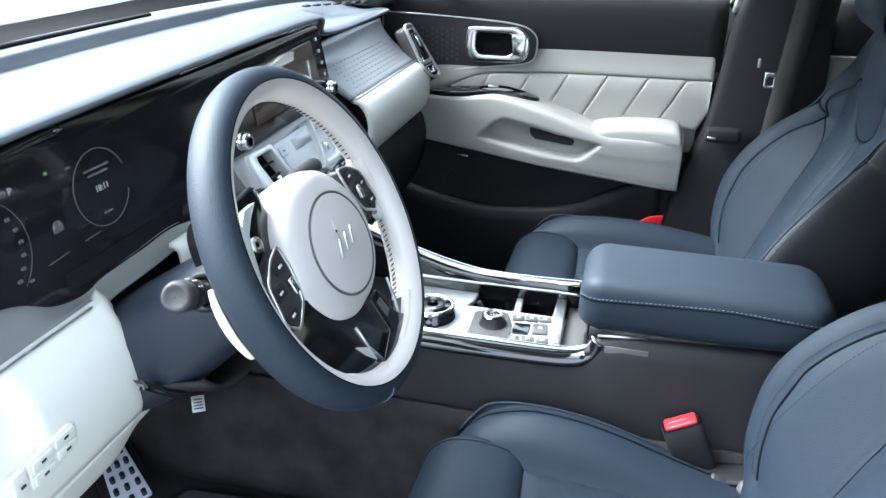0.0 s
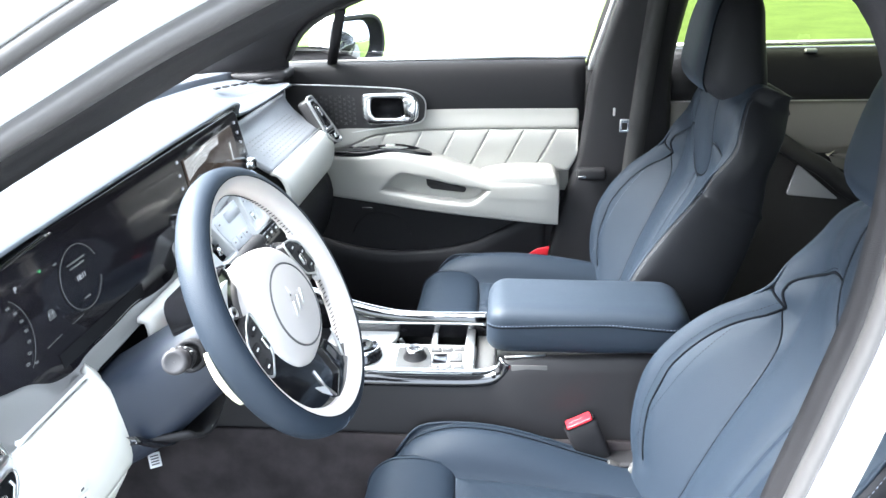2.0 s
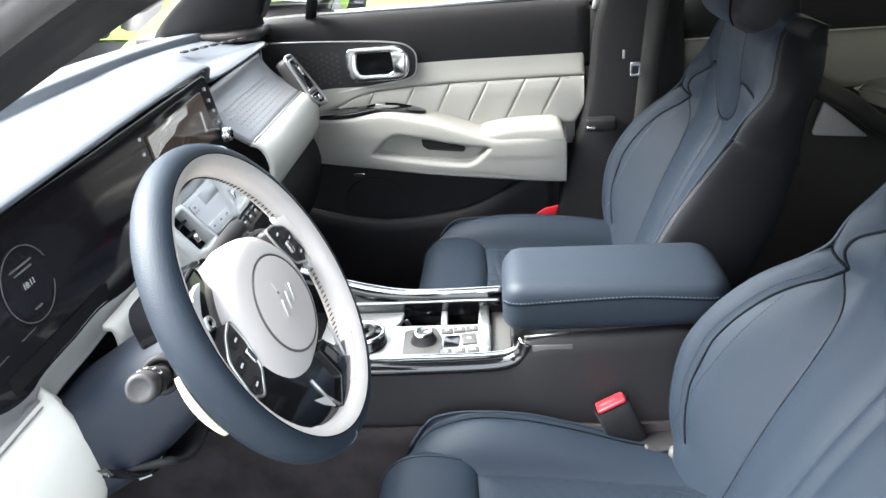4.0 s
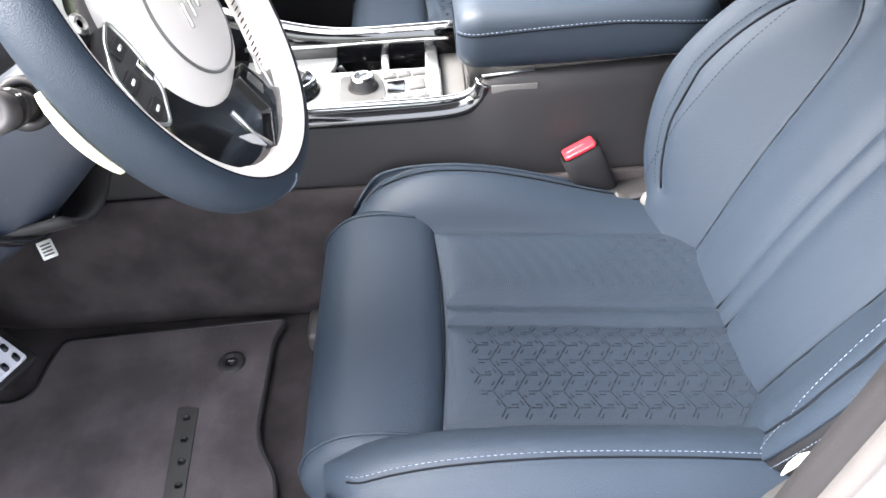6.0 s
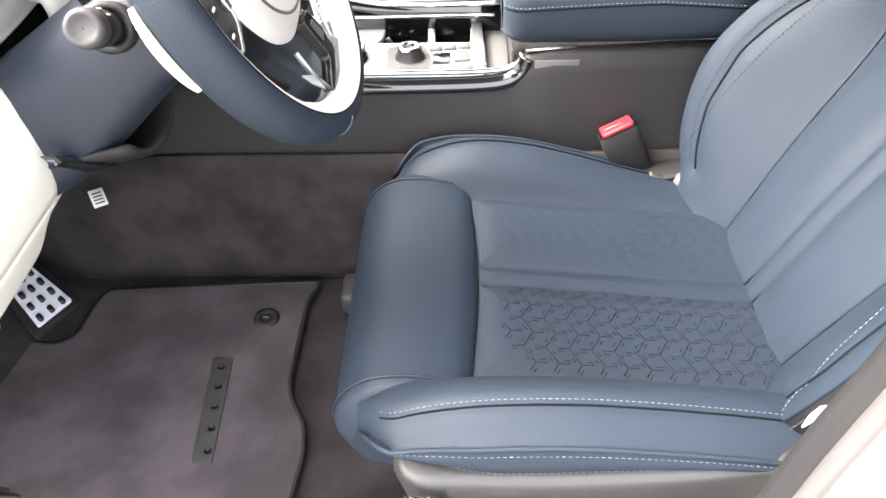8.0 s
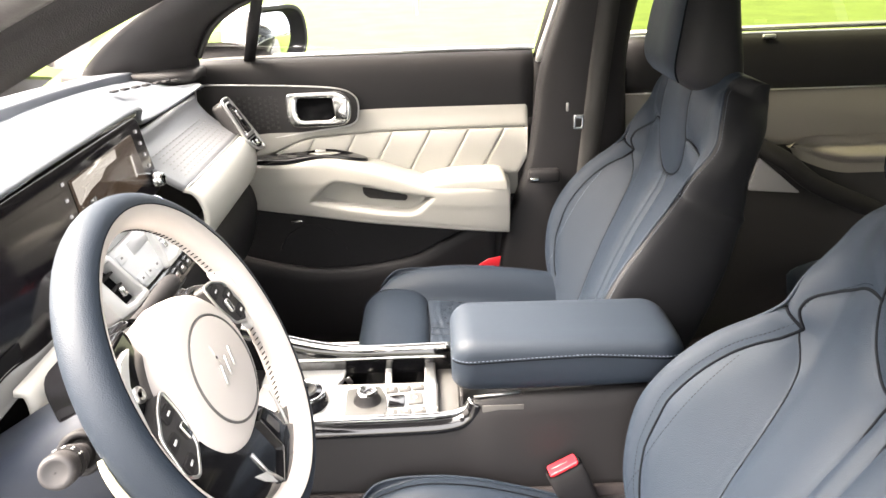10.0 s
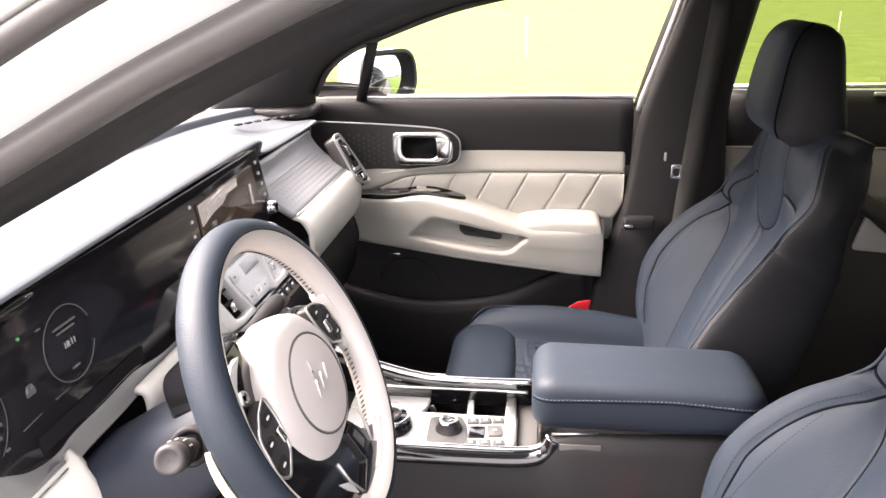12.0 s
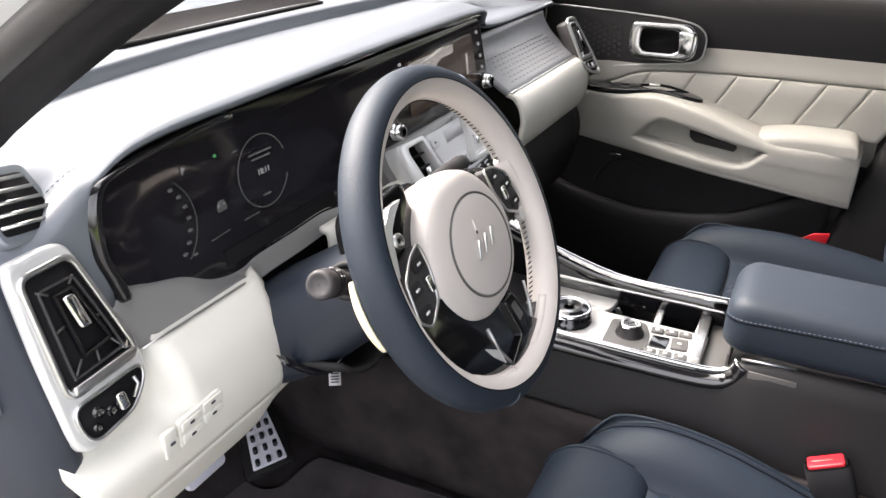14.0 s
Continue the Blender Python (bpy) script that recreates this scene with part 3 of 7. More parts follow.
def seat(yc, side, recline, lift, root, tall=0.0):
    """A front seat about the line y = yc. side: the sign of y towards its door. Parts hang under root."""
    def S(x, a, z):
        return (x, yc + a, z + lift)

    zi = curve1([0.0, 0.17, 0.30, 0.42, 0.56, 0.66], [0.622, 0.622, 0.610, 0.597, 0.585, 0.580])
    zb = curve1([0.03, 0.06, 0.10, 0.16, 0.23, 0.30, 0.40, 0.50, 0.56, 0.66], [0.600, 0.636, 0.660, 0.674, 0.678, 0.675, 0.663, 0.646, 0.636, 0.625])
    zb_in = curve1([0.03, 0.06, 0.10, 0.16, 0.23, 0.30, 0.40, 0.50, 0.56, 0.66], [0.588, 0.621, 0.652, 0.671, 0.667, 0.650, 0.618, 0.592, 0.580, 0.575])
    wi = 0.158

    # front roll, its ends rounded down
    roll = catmull([(0.168, 0.606), (0.160, 0.624), (0.140, 0.637), (0.102, 0.645), (0.062, 0.641), (0.032, 0.620), (0.018, 0.592), (0.019, 0.572), (0.034, 0.553), (0.068, 0.542)], 48)
    rows = []
    for x, z in roll:
        row = []
        for a in np.linspace(-1, 1, 49):
            e = max(0.0, abs(a) - 0.90) / 0.10
            k = 1 - math.sqrt(max(0.0, 1 - e * e))
            bow = 0.010 * (1 - a * a) * smooth01((x - 0.10) / 0.05)
            row.append(S(x + bow + k * 0.020 * (1 if x < 0.1 else -0.4), 0.194 * a, z - 0.022 * k + 0.003 * (1 - a * a)))
        rows.append(row)
    sheet("thigh_roll", rows, NAVY, root, flip=True)
    for k_ in (0, 48):
        rim_ = [r[k_] for r in rows]
        mid_ = S(0.13, (k_ / 24 - 1) * 0.192, 0.575)
        link_mesh("roll_end", rim_ + [mid_], [(i, i + 1, len(rim_)) for i in range(len(rim_) - 1)], NAVY, root)
    for sg in (-1, 1):
        k_ = 3 if sg < 0 else 45
        tube("piping", [Vector(r[k_]) + Vector((-0.0008, sg * 0.0006, 0.0010)) for r in rows[10:40]], 0.0017, NAVY, root, sides=6)

    # cushion: padded insert between two bolsters, creased along its seams
    front_seam = [(0.163 + 0.010 * (1 - (a / wi) ** 2), a) for a in np.linspace(-wi, wi, 21)]
    seams = [front_seam, [(0.165, wi), (0.62, wi + 0.006)], [(0.165, -wi), (0.62, -wi - 0.006)],
             [(0.18, 0.0155), (0.62, 0.0155)], [(0.18, -0.0155), (0.62, -0.0155)]]
    xs = np.r_[np.linspace(0.150, 0.20, 30), np.linspace(0.205, 0.66, 70)]

    def insert_base(x, a):
        return zi(x) + 0.006 * (1 - (a / wi) ** 2)

    avals = np.linspace(-wi, wi, 101)
    q = np.array([(x, a) for x in xs for a in avals])
    hgt = upholstery(polyline_distance(q, seams), 0.006, 0.016, 0.0032)

    def insert_z(x, a):
        return insert_base(x, a) + float(upholstery(polyline_distance(np.array([(x, a)]), seams), 0.006, 0.016, 0.0032)[0])

    def wrinkle(x, a):
        """Fine creases across the front of the passenger's insert."""
        if side < 0:
            return 0.0
        return 0.0015 * math.exp(-(((x - 0.222) / 0.030) ** 2)) * math.sin(x * 370 + 5 * math.sin(16 * a)) * (1 - (a / wi) ** 4)

    rows = [[S(x, a, insert_base(x, a) + hgt[i * 101 + j] + wrinkle(x, a)) for j, a in enumerate(avals)] for i, x in enumerate(xs)]
    sheet("seat_panel", rows, NAVY_PERF, root, "navy leather seat insert with a raised centre strip")
    tube("seam", [S(x, a, insert_base(x, a) - 0.0012) for x, a in front_seam], 0.0013, STITCH_DARK, root, sides=5)

    # embossed three-armed pattern on a staggered lattice, fading out on the inboard half
    pieces = []
    pitch, step = 0.0250, 0.0205
    for half in (-1, 1):
        near = half * side > 0
        for j in range(7):
            for i in range(16):
                cx = 0.196 + i * pitch + (0.5 * pitch if j % 2 else 0)
                ca = 0.031 + j * step
                if ca > wi - 0.010 or cx > 0.54 or cx < (0.200 + 0.14 * max(0, ca - 0.05) if near else 0.33 + 0.9 * abs(ca - 0.06)):
                    continue
                for ang in (0, 120, 240) if j % 2 else (60, 180, 300):
                    a0 = radians(ang)
                    for off, s0, s1 in ((0.0, 0.04, 0.50), (0.17, 0.24, 0.50)):
                        pts_ = []
                        for s in (s0, s1):
                            x = cx + s * pitch * math.cos(a0) - off * pitch * math.sin(a0)
                            a = half * ca + 0.92 * pitch * (s * math.sin(a0) + off * math.cos(a0))
                            if 0.019 < abs(a) < wi - 0.006:
                                pts_.append(S(x, a, insert_z(x, a) + 0.0001))
                        if len(pts_) > 1:
                            tube("", pts_, 0.00066 if near else 0.00036, None, sides=5, bm_out=pieces, flat=1.4)
    tagged(joined("embossing", pieces, EMBOSS, root, "dark embossed three-armed quilting"), kind="stuff")

    for sg in (-1, 1):
        def section(x):
            b, i0 = (zb(x) if sg == side else zb_in(x)), zi(x)
            f = smooth01((x - 0.020) / 0.075)
            top = 0.172 + 0.033 * f
            out = 0.192 + 0.072 * f
            low = b - 0.005 - 0.015 * smooth01((x - 0.07) / 0.11)
            return catmull([(wi - 0.004 + 0.020 * (1 - f), i0 - 0.004), (wi + 0.004 + 0.016 * (1 - f), i0 + 0.10 * (b - i0)), (wi + 0.022 + 0.010 * (1 - f), i0 + 0.66 * (b - i0)), (top + 0.004, b), (top + 0.014 + 0.014 * f, b - 0.004), (out - 0.002 - 0.004 * f, b - 0.018), (out, low)], 31)

        rows = []
        bx_ = np.r_[np.linspace(0.048, 0.10, 12), np.linspace(0.108, 0.62, 48)]
        for x in bx_:
            sec = section(x)
            nr = np.gradient(sec, axis=0)
            nr = np.stack([-nr[:, 1], nr[:, 0]], 1)
            nr /= np.maximum(1e-9, np.linalg.norm(nr, axis=1, keepdims=True))
            v = np.linspace(0, 1, 31)
            crease = np.exp(-(((v - 0.635) / 0.030) ** 2)) * 0.0016 * smooth01((x - 0.06) / 0.05)
            sec = sec - nr * crease[:, None]
            rows.append([S(x, sg * a, z) for a, z in sec])
        sheet("cushion_bolster", rows, NAVY, root, flip=(sg < 0))

        def edge(x, v):
            sec = section(x)
            i = v * 30
            k = min(29, int(i))
            p = sec[k] + (sec[k + 1] - sec[k]) * (i - k)
            return Vector(S(x, sg * p[0], p[1]))

        def f_side(u, v, sg=sg):
            x = 0.064 + 0.46 * u
            qx = section(x)[-1]
            fall = 0.006 + 0.040 * smooth01(u / 0.30) * (1 - 0.80 * smooth01((u - 0.32) / 0.60))
            return S(x, sg * (qx[0] + 0.008 * math.sin(v * 3.14) * min(1, u * 8) - 0.004 * v), qx[1] - 0.001 - fall * v)

        rows = [[f_side(u, v) for v in np.linspace(0, 1, 11)] + [S(0.064 + 0.46 * u, sg * (section(0.064 + 0.46 * u)[-1][0] - 0.05), f_side(u, 1)[2] - lift - 0.004)] for u in np.linspace(0, 1, 40)]
        sheet("side_band", rows, NAVY, root, flip=(sg < 0))
        # closing the hollow behind the band
        rows = [[S(x, sg * 0.14, zi(x) - 0.03), S(x, sg * (section(x)[-1][0] - 0.024), section(x)[-1][1] - 0.008)] for x in np.linspace(0.15, 0.62, 12)]
        sheet("bolster_base", rows, NAVY, root, thick=0.004)
        ux = np.linspace(0.075, 0.53, 70)
        stitches("stitching", [edge(x, 0.60) + Vector((0, sg * 0.0003, 0.0008)) for x in ux], STITCH if sg == side else STITCH_DARK, root)
        tube("seam", [edge(x, 0.635) + Vector((0, 0, -0.0004)) for x in ux], 0.0010, STITCH_DARK, root, sides=5)
        tube("piping", [edge(x, 1.0) + Vector((0, sg * 0.0012, 0.0)) for x in np.linspace(0.058, 0.56, 50)], 0.0026, NAVY, root, sides=7)
        stitches("stitching", [Vector(f_side(u, 0.16)) + Vector((0, sg * 0.0008, 0)) for u in np.linspace(0.03, 0.98, 60)], STITCH, root)
        stitches("stitching", [Vector(f_side(u, 0.93)) + Vector((0, sg * 0.0010, 0)) for u in np.linspace(0.03, 0.98, 60)], STITCH, root)

    # plastic side shields: a rolled top edge over a recessed face
    zlow = curve1([0.064, 0.078, 0.098, 0.132, 0.18, 0.30, 0.45, 0.55, 0.66], [0.636, 0.590, 0.543, 0.496, 0.482, 0.474, 0.470, 0.470, 0.480])
    ztop = curve1([0.07, 0.10, 0.16, 0.25, 0.35, 0.45, 0.55, 0.66], [0.616, 0.613, 0.611, 0.611, 0.620, 0.634, 0.644, 0.655])
    for sg in (-1, 1):
        dropd = 0.0 if sg == side else 0.030
        rows = []
        for x in np.linspace(0.088, 0.66, 52):
            yy = 0.2685 - 0.034 * (1 - smooth01((x - 0.060) / 0.060))
            t, b = ztop(x) - dropd, zlow(x)
            t = max(t, b + 0.008)
            fl = 0.016 + 0.034 * smooth01((x - 0.12) / 0.06)
            prof = catmull([(yy - fl, t + 0.004), (yy - 0.012, t + 0.003), (yy, t - 0.002), (yy + 0.004, t - 0.010), (yy + 0.001, t - 0.5 * (t - b) * 0.5), (yy - 0.003, 0.5 * (t + b)), (yy - 0.009, b + 0.010), (yy - 0.018, b), (yy - 0.05, b)], 26)
            rows.append([S(x, sg * a, z) for a, z in prof])
        sheet("side_shield", rows, SHIELD if sg == side else BLACK, root, "grained grey plastic seat shield" if sg == side else "", flip=(sg < 0), thick=0.003)

    # seat pan, risers and rails
    box("seat_pan", (0.44, 0.42, 0.09), S(0.32, 0, 0.535), BLACK, root, bev=0.03)
    for sg in (-1, 1):
        box("seat_rail", (0.60, 0.030, 0.026), S(0.34, sg * 0.205, FLOOR + 0.035 - lift), CHARCOAL, root, "dark steel seat rail", bev=0.004)
        box("rail_channel", (0.62, 0.056, 0.022), S(0.34, sg * 0.205, FLOOR + 0.013 - lift), BLACK, root, bev=0.004)
        for x in (0.16, 0.46):
            box("riser", (0.06, 0.03, 0.12), S(x, sg * 0.205, FLOOR + 0.095 - lift), BLACK, root, bev=0.006)

    # backrest in its own slope: h up the back, a across, f forward
    r = radians(recline)
    base = Vector((0.505, yc, 0.590 + lift + tall))
    dh, dn = Vector((math.sin(r), 0, math.cos(r))), Vector((-math.cos(r), 0, math.sin(r)))

    def B(h, a, f):
        return base + dh * h + Vector((0, a, 0)) + dn * f

    ws_ = curve1([-0.05, 0.0, 0.06, 0.15, 0.25, 0.32, 0.365, 0.40, 0.45, 0.62], [0.112, 0.116, 0.121, 0.129, 0.137, 0.152, 0.178, 0.172, 0.165, 0.15])
    wo = curve1([-0.05, 0.0, 0.05, 0.12, 0.18, 0.28, 0.345, 0.378, 0.40, 0.44, 0.485, 0.52, 0.545, 0.57, 0.60, 0.62], [0.195, 0.208, 0.236, 0.258, 0.262, 0.244, 0.216, 0.201, 0.199, 0.205, 0.202, 0.186, 0.166, 0.140, 0.11, 0.09])
    bo = curve1([-0.05, 0.0, 0.06, 0.14, 0.22, 0.30, 0.36, 0.40, 0.45, 0.52, 0.58, 0.62], [0.030, 0.045, 0.074, 0.092, 0.090, 0.074, 0.054, 0.038, 0.026, 0.016, 0.008, 0.0])

    def shape(h, a):
        s, o = ws_(h), wo(h)
        k = max(0.0, abs(a) - s * 0.82) / max(0.02, o - s * 0.82)
        hollow = 0.006 * math.cos(min(1, abs(a) / 0.15) * 1.57)
        curl = 0.036 * smooth01((h - 0.40) / 0.10) * max(0.0, (abs(a) / o - 0.50) / 0.50) ** 1.5     # the shoulders wrap backwards
        return bo(h) * smooth01(k) ** 1.1 - curl + hollow + 0.068 * smooth01((h - 0.34) / 0.22) + 0.012 * math.sin(min(1, max(0, h) / 0.4) * 3.14)

    yoke = catmull([(0.176, 0.372), (0.186, 0.392), (0.182, 0.414), (0.160, 0.440), (0.130, 0.457), (0.102, 0.464), (0.080, 0.462)], 40)
    arm = catmull([(0.066, 0.60), (0.070, 0.54), (0.080, 0.475), (0.080, 0.445), (0.066, 0.412), (0.036, 0.388), (0.0, 0.380)], 40)
    notch = catmull([(0.176, 0.372), (0.190, 0.378), (0.200, 0.384)], 8)
    bol = [(ws_(h), h) for h in np.linspace(0.0, 0.37, 34)]
    crest = [(min(wo(h) - 0.030, ws_(h) + 0.10), h) for h in np.linspace(0.03, 0.345, 30)] + [(0.176, 0.372)]
    twin = [(0.0155, 0.0), (0.0155, 0.36), (0.012, 0.382)]
    half_lines = [yoke, arm, bol, twin, notch, crest]
    lines = [[(h, sg * a) for a, h in ln] for ln in half_lines for sg in (-1, 1)]

    hs = np.r_[np.linspace(-0.03 - tall, 0.33, 80), np.linspace(0.334, 0.575, 70)]
    vs = np.linspace(-1, 1, 121)
    q = np.array([(h, v * wo(h)) for h in hs for v in vs])
    pad = upholstery(polyline_distance(q, lines), 0.0062, 0.017, 0.0034)
    rows = [[B(h, v * wo(h), shape(h, v * wo(h)) + pad[i * 121 + j]) for j, v in enumerate(vs)] for i, h in enumerate(hs)]
    # the top rolls over backwards
    last = rows[-1]
    for t in np.linspace(0.15, 1.0, 8):
        an = t * 1.57
        rows.append([Vector(p) + dh * (0.030 * math.sin(an)) - dn * (0.034 * (1 - math.cos(an))) - Vector((0, (p.y - yc) * 0.05 * (1 - math.cos(an)), 0)) for p in last])
    sheet("back_panel", rows, NAVY, root, "navy leather back with bolsters, yoke and neck panel")
    top_row = rows[-1]
    # sides and rear shell of the back
    for sg in (-1, 1):
        rr = []
        for i, row in enumerate(rows):
            h = hs[min(i, len(hs) - 1)]
            p0 = Vector(row[0] if sg < 0 else row[-1])
            extra = max(0, i - len(hs) + 1) / 8
            dp = 0.118 * (1 - 0.40 * extra)
            shp = shape(h, wo(h))
            dp = dp + shp - 0.02 - 0.068 * smooth01((h - 0.34) / 0.22) + 0.03 * smooth01((h - 0.45) / 0.1)
            prof = catmull([(0.0, 0.0), (0.010, -0.010), (0.014, -0.035), (0.010, -0.55 * dp), (-0.004, -0.85 * dp), (-0.030, -0.97 * dp), (-0.11, -1.02 * dp), (-0.24, -1.02 * dp)], 26)
            rr.append([p0 + Vector((0, sg * w * (1 - 0.25 * extra), 0)) + dn * f for w, f in prof])
        sheet("back_side", rr, NAVY_DARK, root, flip=(sg > 0))
        path = [B(h, sg * (wo(h) + 0.001), shape(h, wo(h)) + 0.0040) for h in np.linspace(0.02, 0.575, 90)]
        tube("piping", path, 0.0024, NAVY, root, sides=7)
        stitches("stitching", [p - dn * 0.004 + Vector((0, sg * 0.0085, 0)) for p in path], STITCH, root)

        outer_row = [(0.222 - 0.075 * h, h) for h in np.linspace(0.035, 0.30, 50)]

        def on_back(a, h, up=0.0):
            d = float(upholstery(polyline_distance(np.array([(h, sg * a)]), lines), 0.0062, 0.017, 0.0034)[0])
            return B(h, sg * a, shape(h, a) + d + up)

        if sg != side:
            stitches("stitching", [on_back(a + 0.007, h, 0.0006) for a, h in catmull(crest, 60)], STITCH_DARK, root)
        for ln, rad in ((yoke, 0.0024), (arm, 0.0023), (bol, 0.0012), (notch, 0.0025), (twin, 0.0020), (crest, 0.0021)):
            tube("seam", [on_back(a, min(h, 0.575), 0.0006) for a, h in ln], rad, STITCH_DARK, root, sides=5)
        stitches("stitching", [on_back(a, h, 0.0008) for a, h in outer_row], STITCH if sg == side else STITCH_DARK, root)
        stitches("stitching", [on_back(max(0.0, a - 0.004), h + 0.006, 0.0006) for a, h in yoke[6:34]], STITCH_DARK, root, r=0.00045)
    cap = [[p, Vector((p.x, p.y, p.z)) - dn * 0.085 - dh * 0.030 - Vector((0, (p.y - yc) * 0.25, 0))] for p in top_row[14:-14]]
    sheet("back_top", cap, NAVY_DARK, root, thick=0.004)

    # head restraint: boxy pad, deep at its foot, with a flat front panel
    rows = []
    for k in np.linspace(-1, 1, 31):
        h = 0.662 - tall + 0.104 * k
        rnd = max(0.0, 1 - abs(k) ** (4.5 if k > 0 else 7)) ** 0.5
        w = (0.120 - 0.022 * smooth01((k + 0.3) / 1.3)) * (0.55 + 0.45 * rnd)
        f1 = 0.150 - 0.010 * k * k + 0.034 * smooth01((k + 1) / 2)
        f0 = -0.020 + 0.090 * smooth01((k + 1) / 2)
        mid, d = 0.5 * (f0 + f1) - 0.006 * (1 - rnd), 0.5 * (f1 - f0) * (0.18 + 0.82 * rnd)
        row = []
        for q_ in range(44):
            t = 2 * math.pi * q_ / 44
            c, s = math.cos(t), math.sin(t)
            row.append(B(h, w * math.copysign(abs(c) ** 0.50, c), mid + d * math.copysign(abs(s) ** 0.55, s) - 0.014 * c * c * (s > 0) * rnd))
        rows.append(row)
    hr = sheet("head_restraint", rows, NAVY_DARK, root, "boxy head restraint with near-black sides", wrap=True, caps=True, flip=True)
    sheet("front_panel", [[Vector(p) + dn * 0.0016 for p in r_[6:17]] for r_ in rows[1:-1]], NAVY, hr, "navy leather front panel", flip=True)
    for idx in (6, 16):
        tube("piping", [Vector(r_[idx]) + dn * 0.0014 for r_ in rows[1:-1]], 0.0018, STITCH_DARK, hr, sides=5)
    for sg in (-1, 1):
        tube("post", [B(0.55, sg * 0.065, 0.02), B(0.60, sg * 0.065, 0.085)], 0.007, CHROME, root, sides=12)
        turned("post_guide", [(0.013, 0), (0.013, 0.010), (0.009, 0.013)], Matrix.Translation(B(0.595, sg * 0.065, 0.016)) @ dh.to_track_quat("Z", "Y").to_matrix().to_4x4(), BLACK, root)
    return B


driver_seat = thing("driver_seat", "navy blue leather driver seat with pale stitching and embossed cushion", "car seat", group="front seats")
seat(-0.351, -1, 28.0, 0.0, driver_seat)
passenger_seat = thing("passenger_seat", "navy blue leather front passenger seat beside the door", "car seat", group="front seats")
seat(0.420, 1, 24.0, 0.0, passenger_seat, 0.017)

# seat switches in a shallow panel on the driver's shield
ys = -0.351 - 0.2685
face = xz(ys - 0.0005)
slab("switch_recess", rounded([(0.140, 0.545), (0.150, 0.520), (0.185, 0.502), (0.315, 0.500), (0.352, 0.556), (0.300, 0.578), (0.18, 0.580)], 0.010), face, 0.003, BLACK, driver_seat, "dark recessed switch panel", bev=0.0015)
tube("trim_line", [(0.145, ys - 0.001, 0.538), (0.160, ys - 0.001, 0.524), (0.20, ys - 0.001, 0.502), (0.312, ys - 0.001, 0.501), (0.330, ys - 0.001, 0.522), (0.350, ys - 0.001, 0.556)], 0.0013, STRIP_GREY, driver_seat, sides=6)
slab("seat_switch", rounded([(0.165, 0.538), (0.172, 0.549), (0.213, 0.545), (0.213, 0.518), (0.168, 0.522)], 0.004), xz(ys - 0.012), 0.012, SHIELD, driver_seat, "grey cushion switch", bev=0.003)
slab("memory_button", rounded([(0.180, 0.560), (0.190, 0.574), (0.221, 0.573), (0.222, 0.562)], 0.003), xz(ys - 0.008), 0.008, SHIELD, driver_seat, bev=0.002)
tube("button_edge", [(0.180, ys - 0.0085, 0.561), (0.190, ys - 0.0085, 0.574), (0.221, ys - 0.0085, 0.573)], 0.0009, STRIP_GREY, driver_seat, sides=5)
slab("seat_switch", rounded([(0.232, 0.512), (0.247, 0.563), (0.258, 0.563), (0.252, 0.512)], 0.004), xz(ys - 0.013), 0.013, SHIELD, driver_seat, "grey backrest switch", bev=0.004)
turned("lumbar_knob", [(0.023, 0), (0.023, 0.008), (0.019, 0.012), (0.014, 0.010), (0.012, 0.013)], pose(0.289, ys + 0.001, 0.539, 90, 0, 0), SHIELD, driver_seat, "round grey lumbar switch")
slab("protective_film", [(0.092, 0.600), (0.100, 0.560), (0.128, 0.510), (0.136, 0.508), (0.140, 0.595)], xz(ys - 0.010), 0.0006, FILM, driver_seat, "clear peeling protective film")
turned("green_dot", [(0.004, 0), (0.004, 0.0006)], pose(0.111, ys - 0.011, 0.580, 90, 0, 0), material("green_sticker", (0.02, 0.45, 0.18), 0.5), driver_seat, "small green sticker", n=14)

# ---------------------------------------------------------------- passenger side: door, pillars, rear door
door = thing("door_1", "closed passenger door with cream leather panel and black upper trim", "car door", (0.1, 0.81, 0.45), kind="structure")


def on_door(ob):
    return under(ob, door)


# black upper trim rolling out to the window sill
rows = []
for x in np.linspace(-0.40, 0.435, 24):
    rows.append([(x, y, z) for y, z in catmull([(0.845, 1.147), (0.825, 1.146), (0.808, 1.132), (0.800, 1.09), (0.800, 1.03), (0.806, 0.99)], 12)])
on_door(sheet("upper_trim", rows, BLACK, thick=0.02, offset=1))
# cream mid panel with slanted quilting
ZT = curve1([-0.40, -0.2, 0.016, 0.42], [0.955, 0.985, 1.027, 1.029])      # its top edge
ZS = curve1([-0.40, -0.25, -0.18, -0.114, 0.015, 0.20, 0.42], [0.900, 0.912, 0.934, 0.960, 0.971, 0.974, 0.974])     # stitched line


def mid_y(x, z):
    return 0.800 - 0.018 * smooth01((1.03 - z) / 0.10)


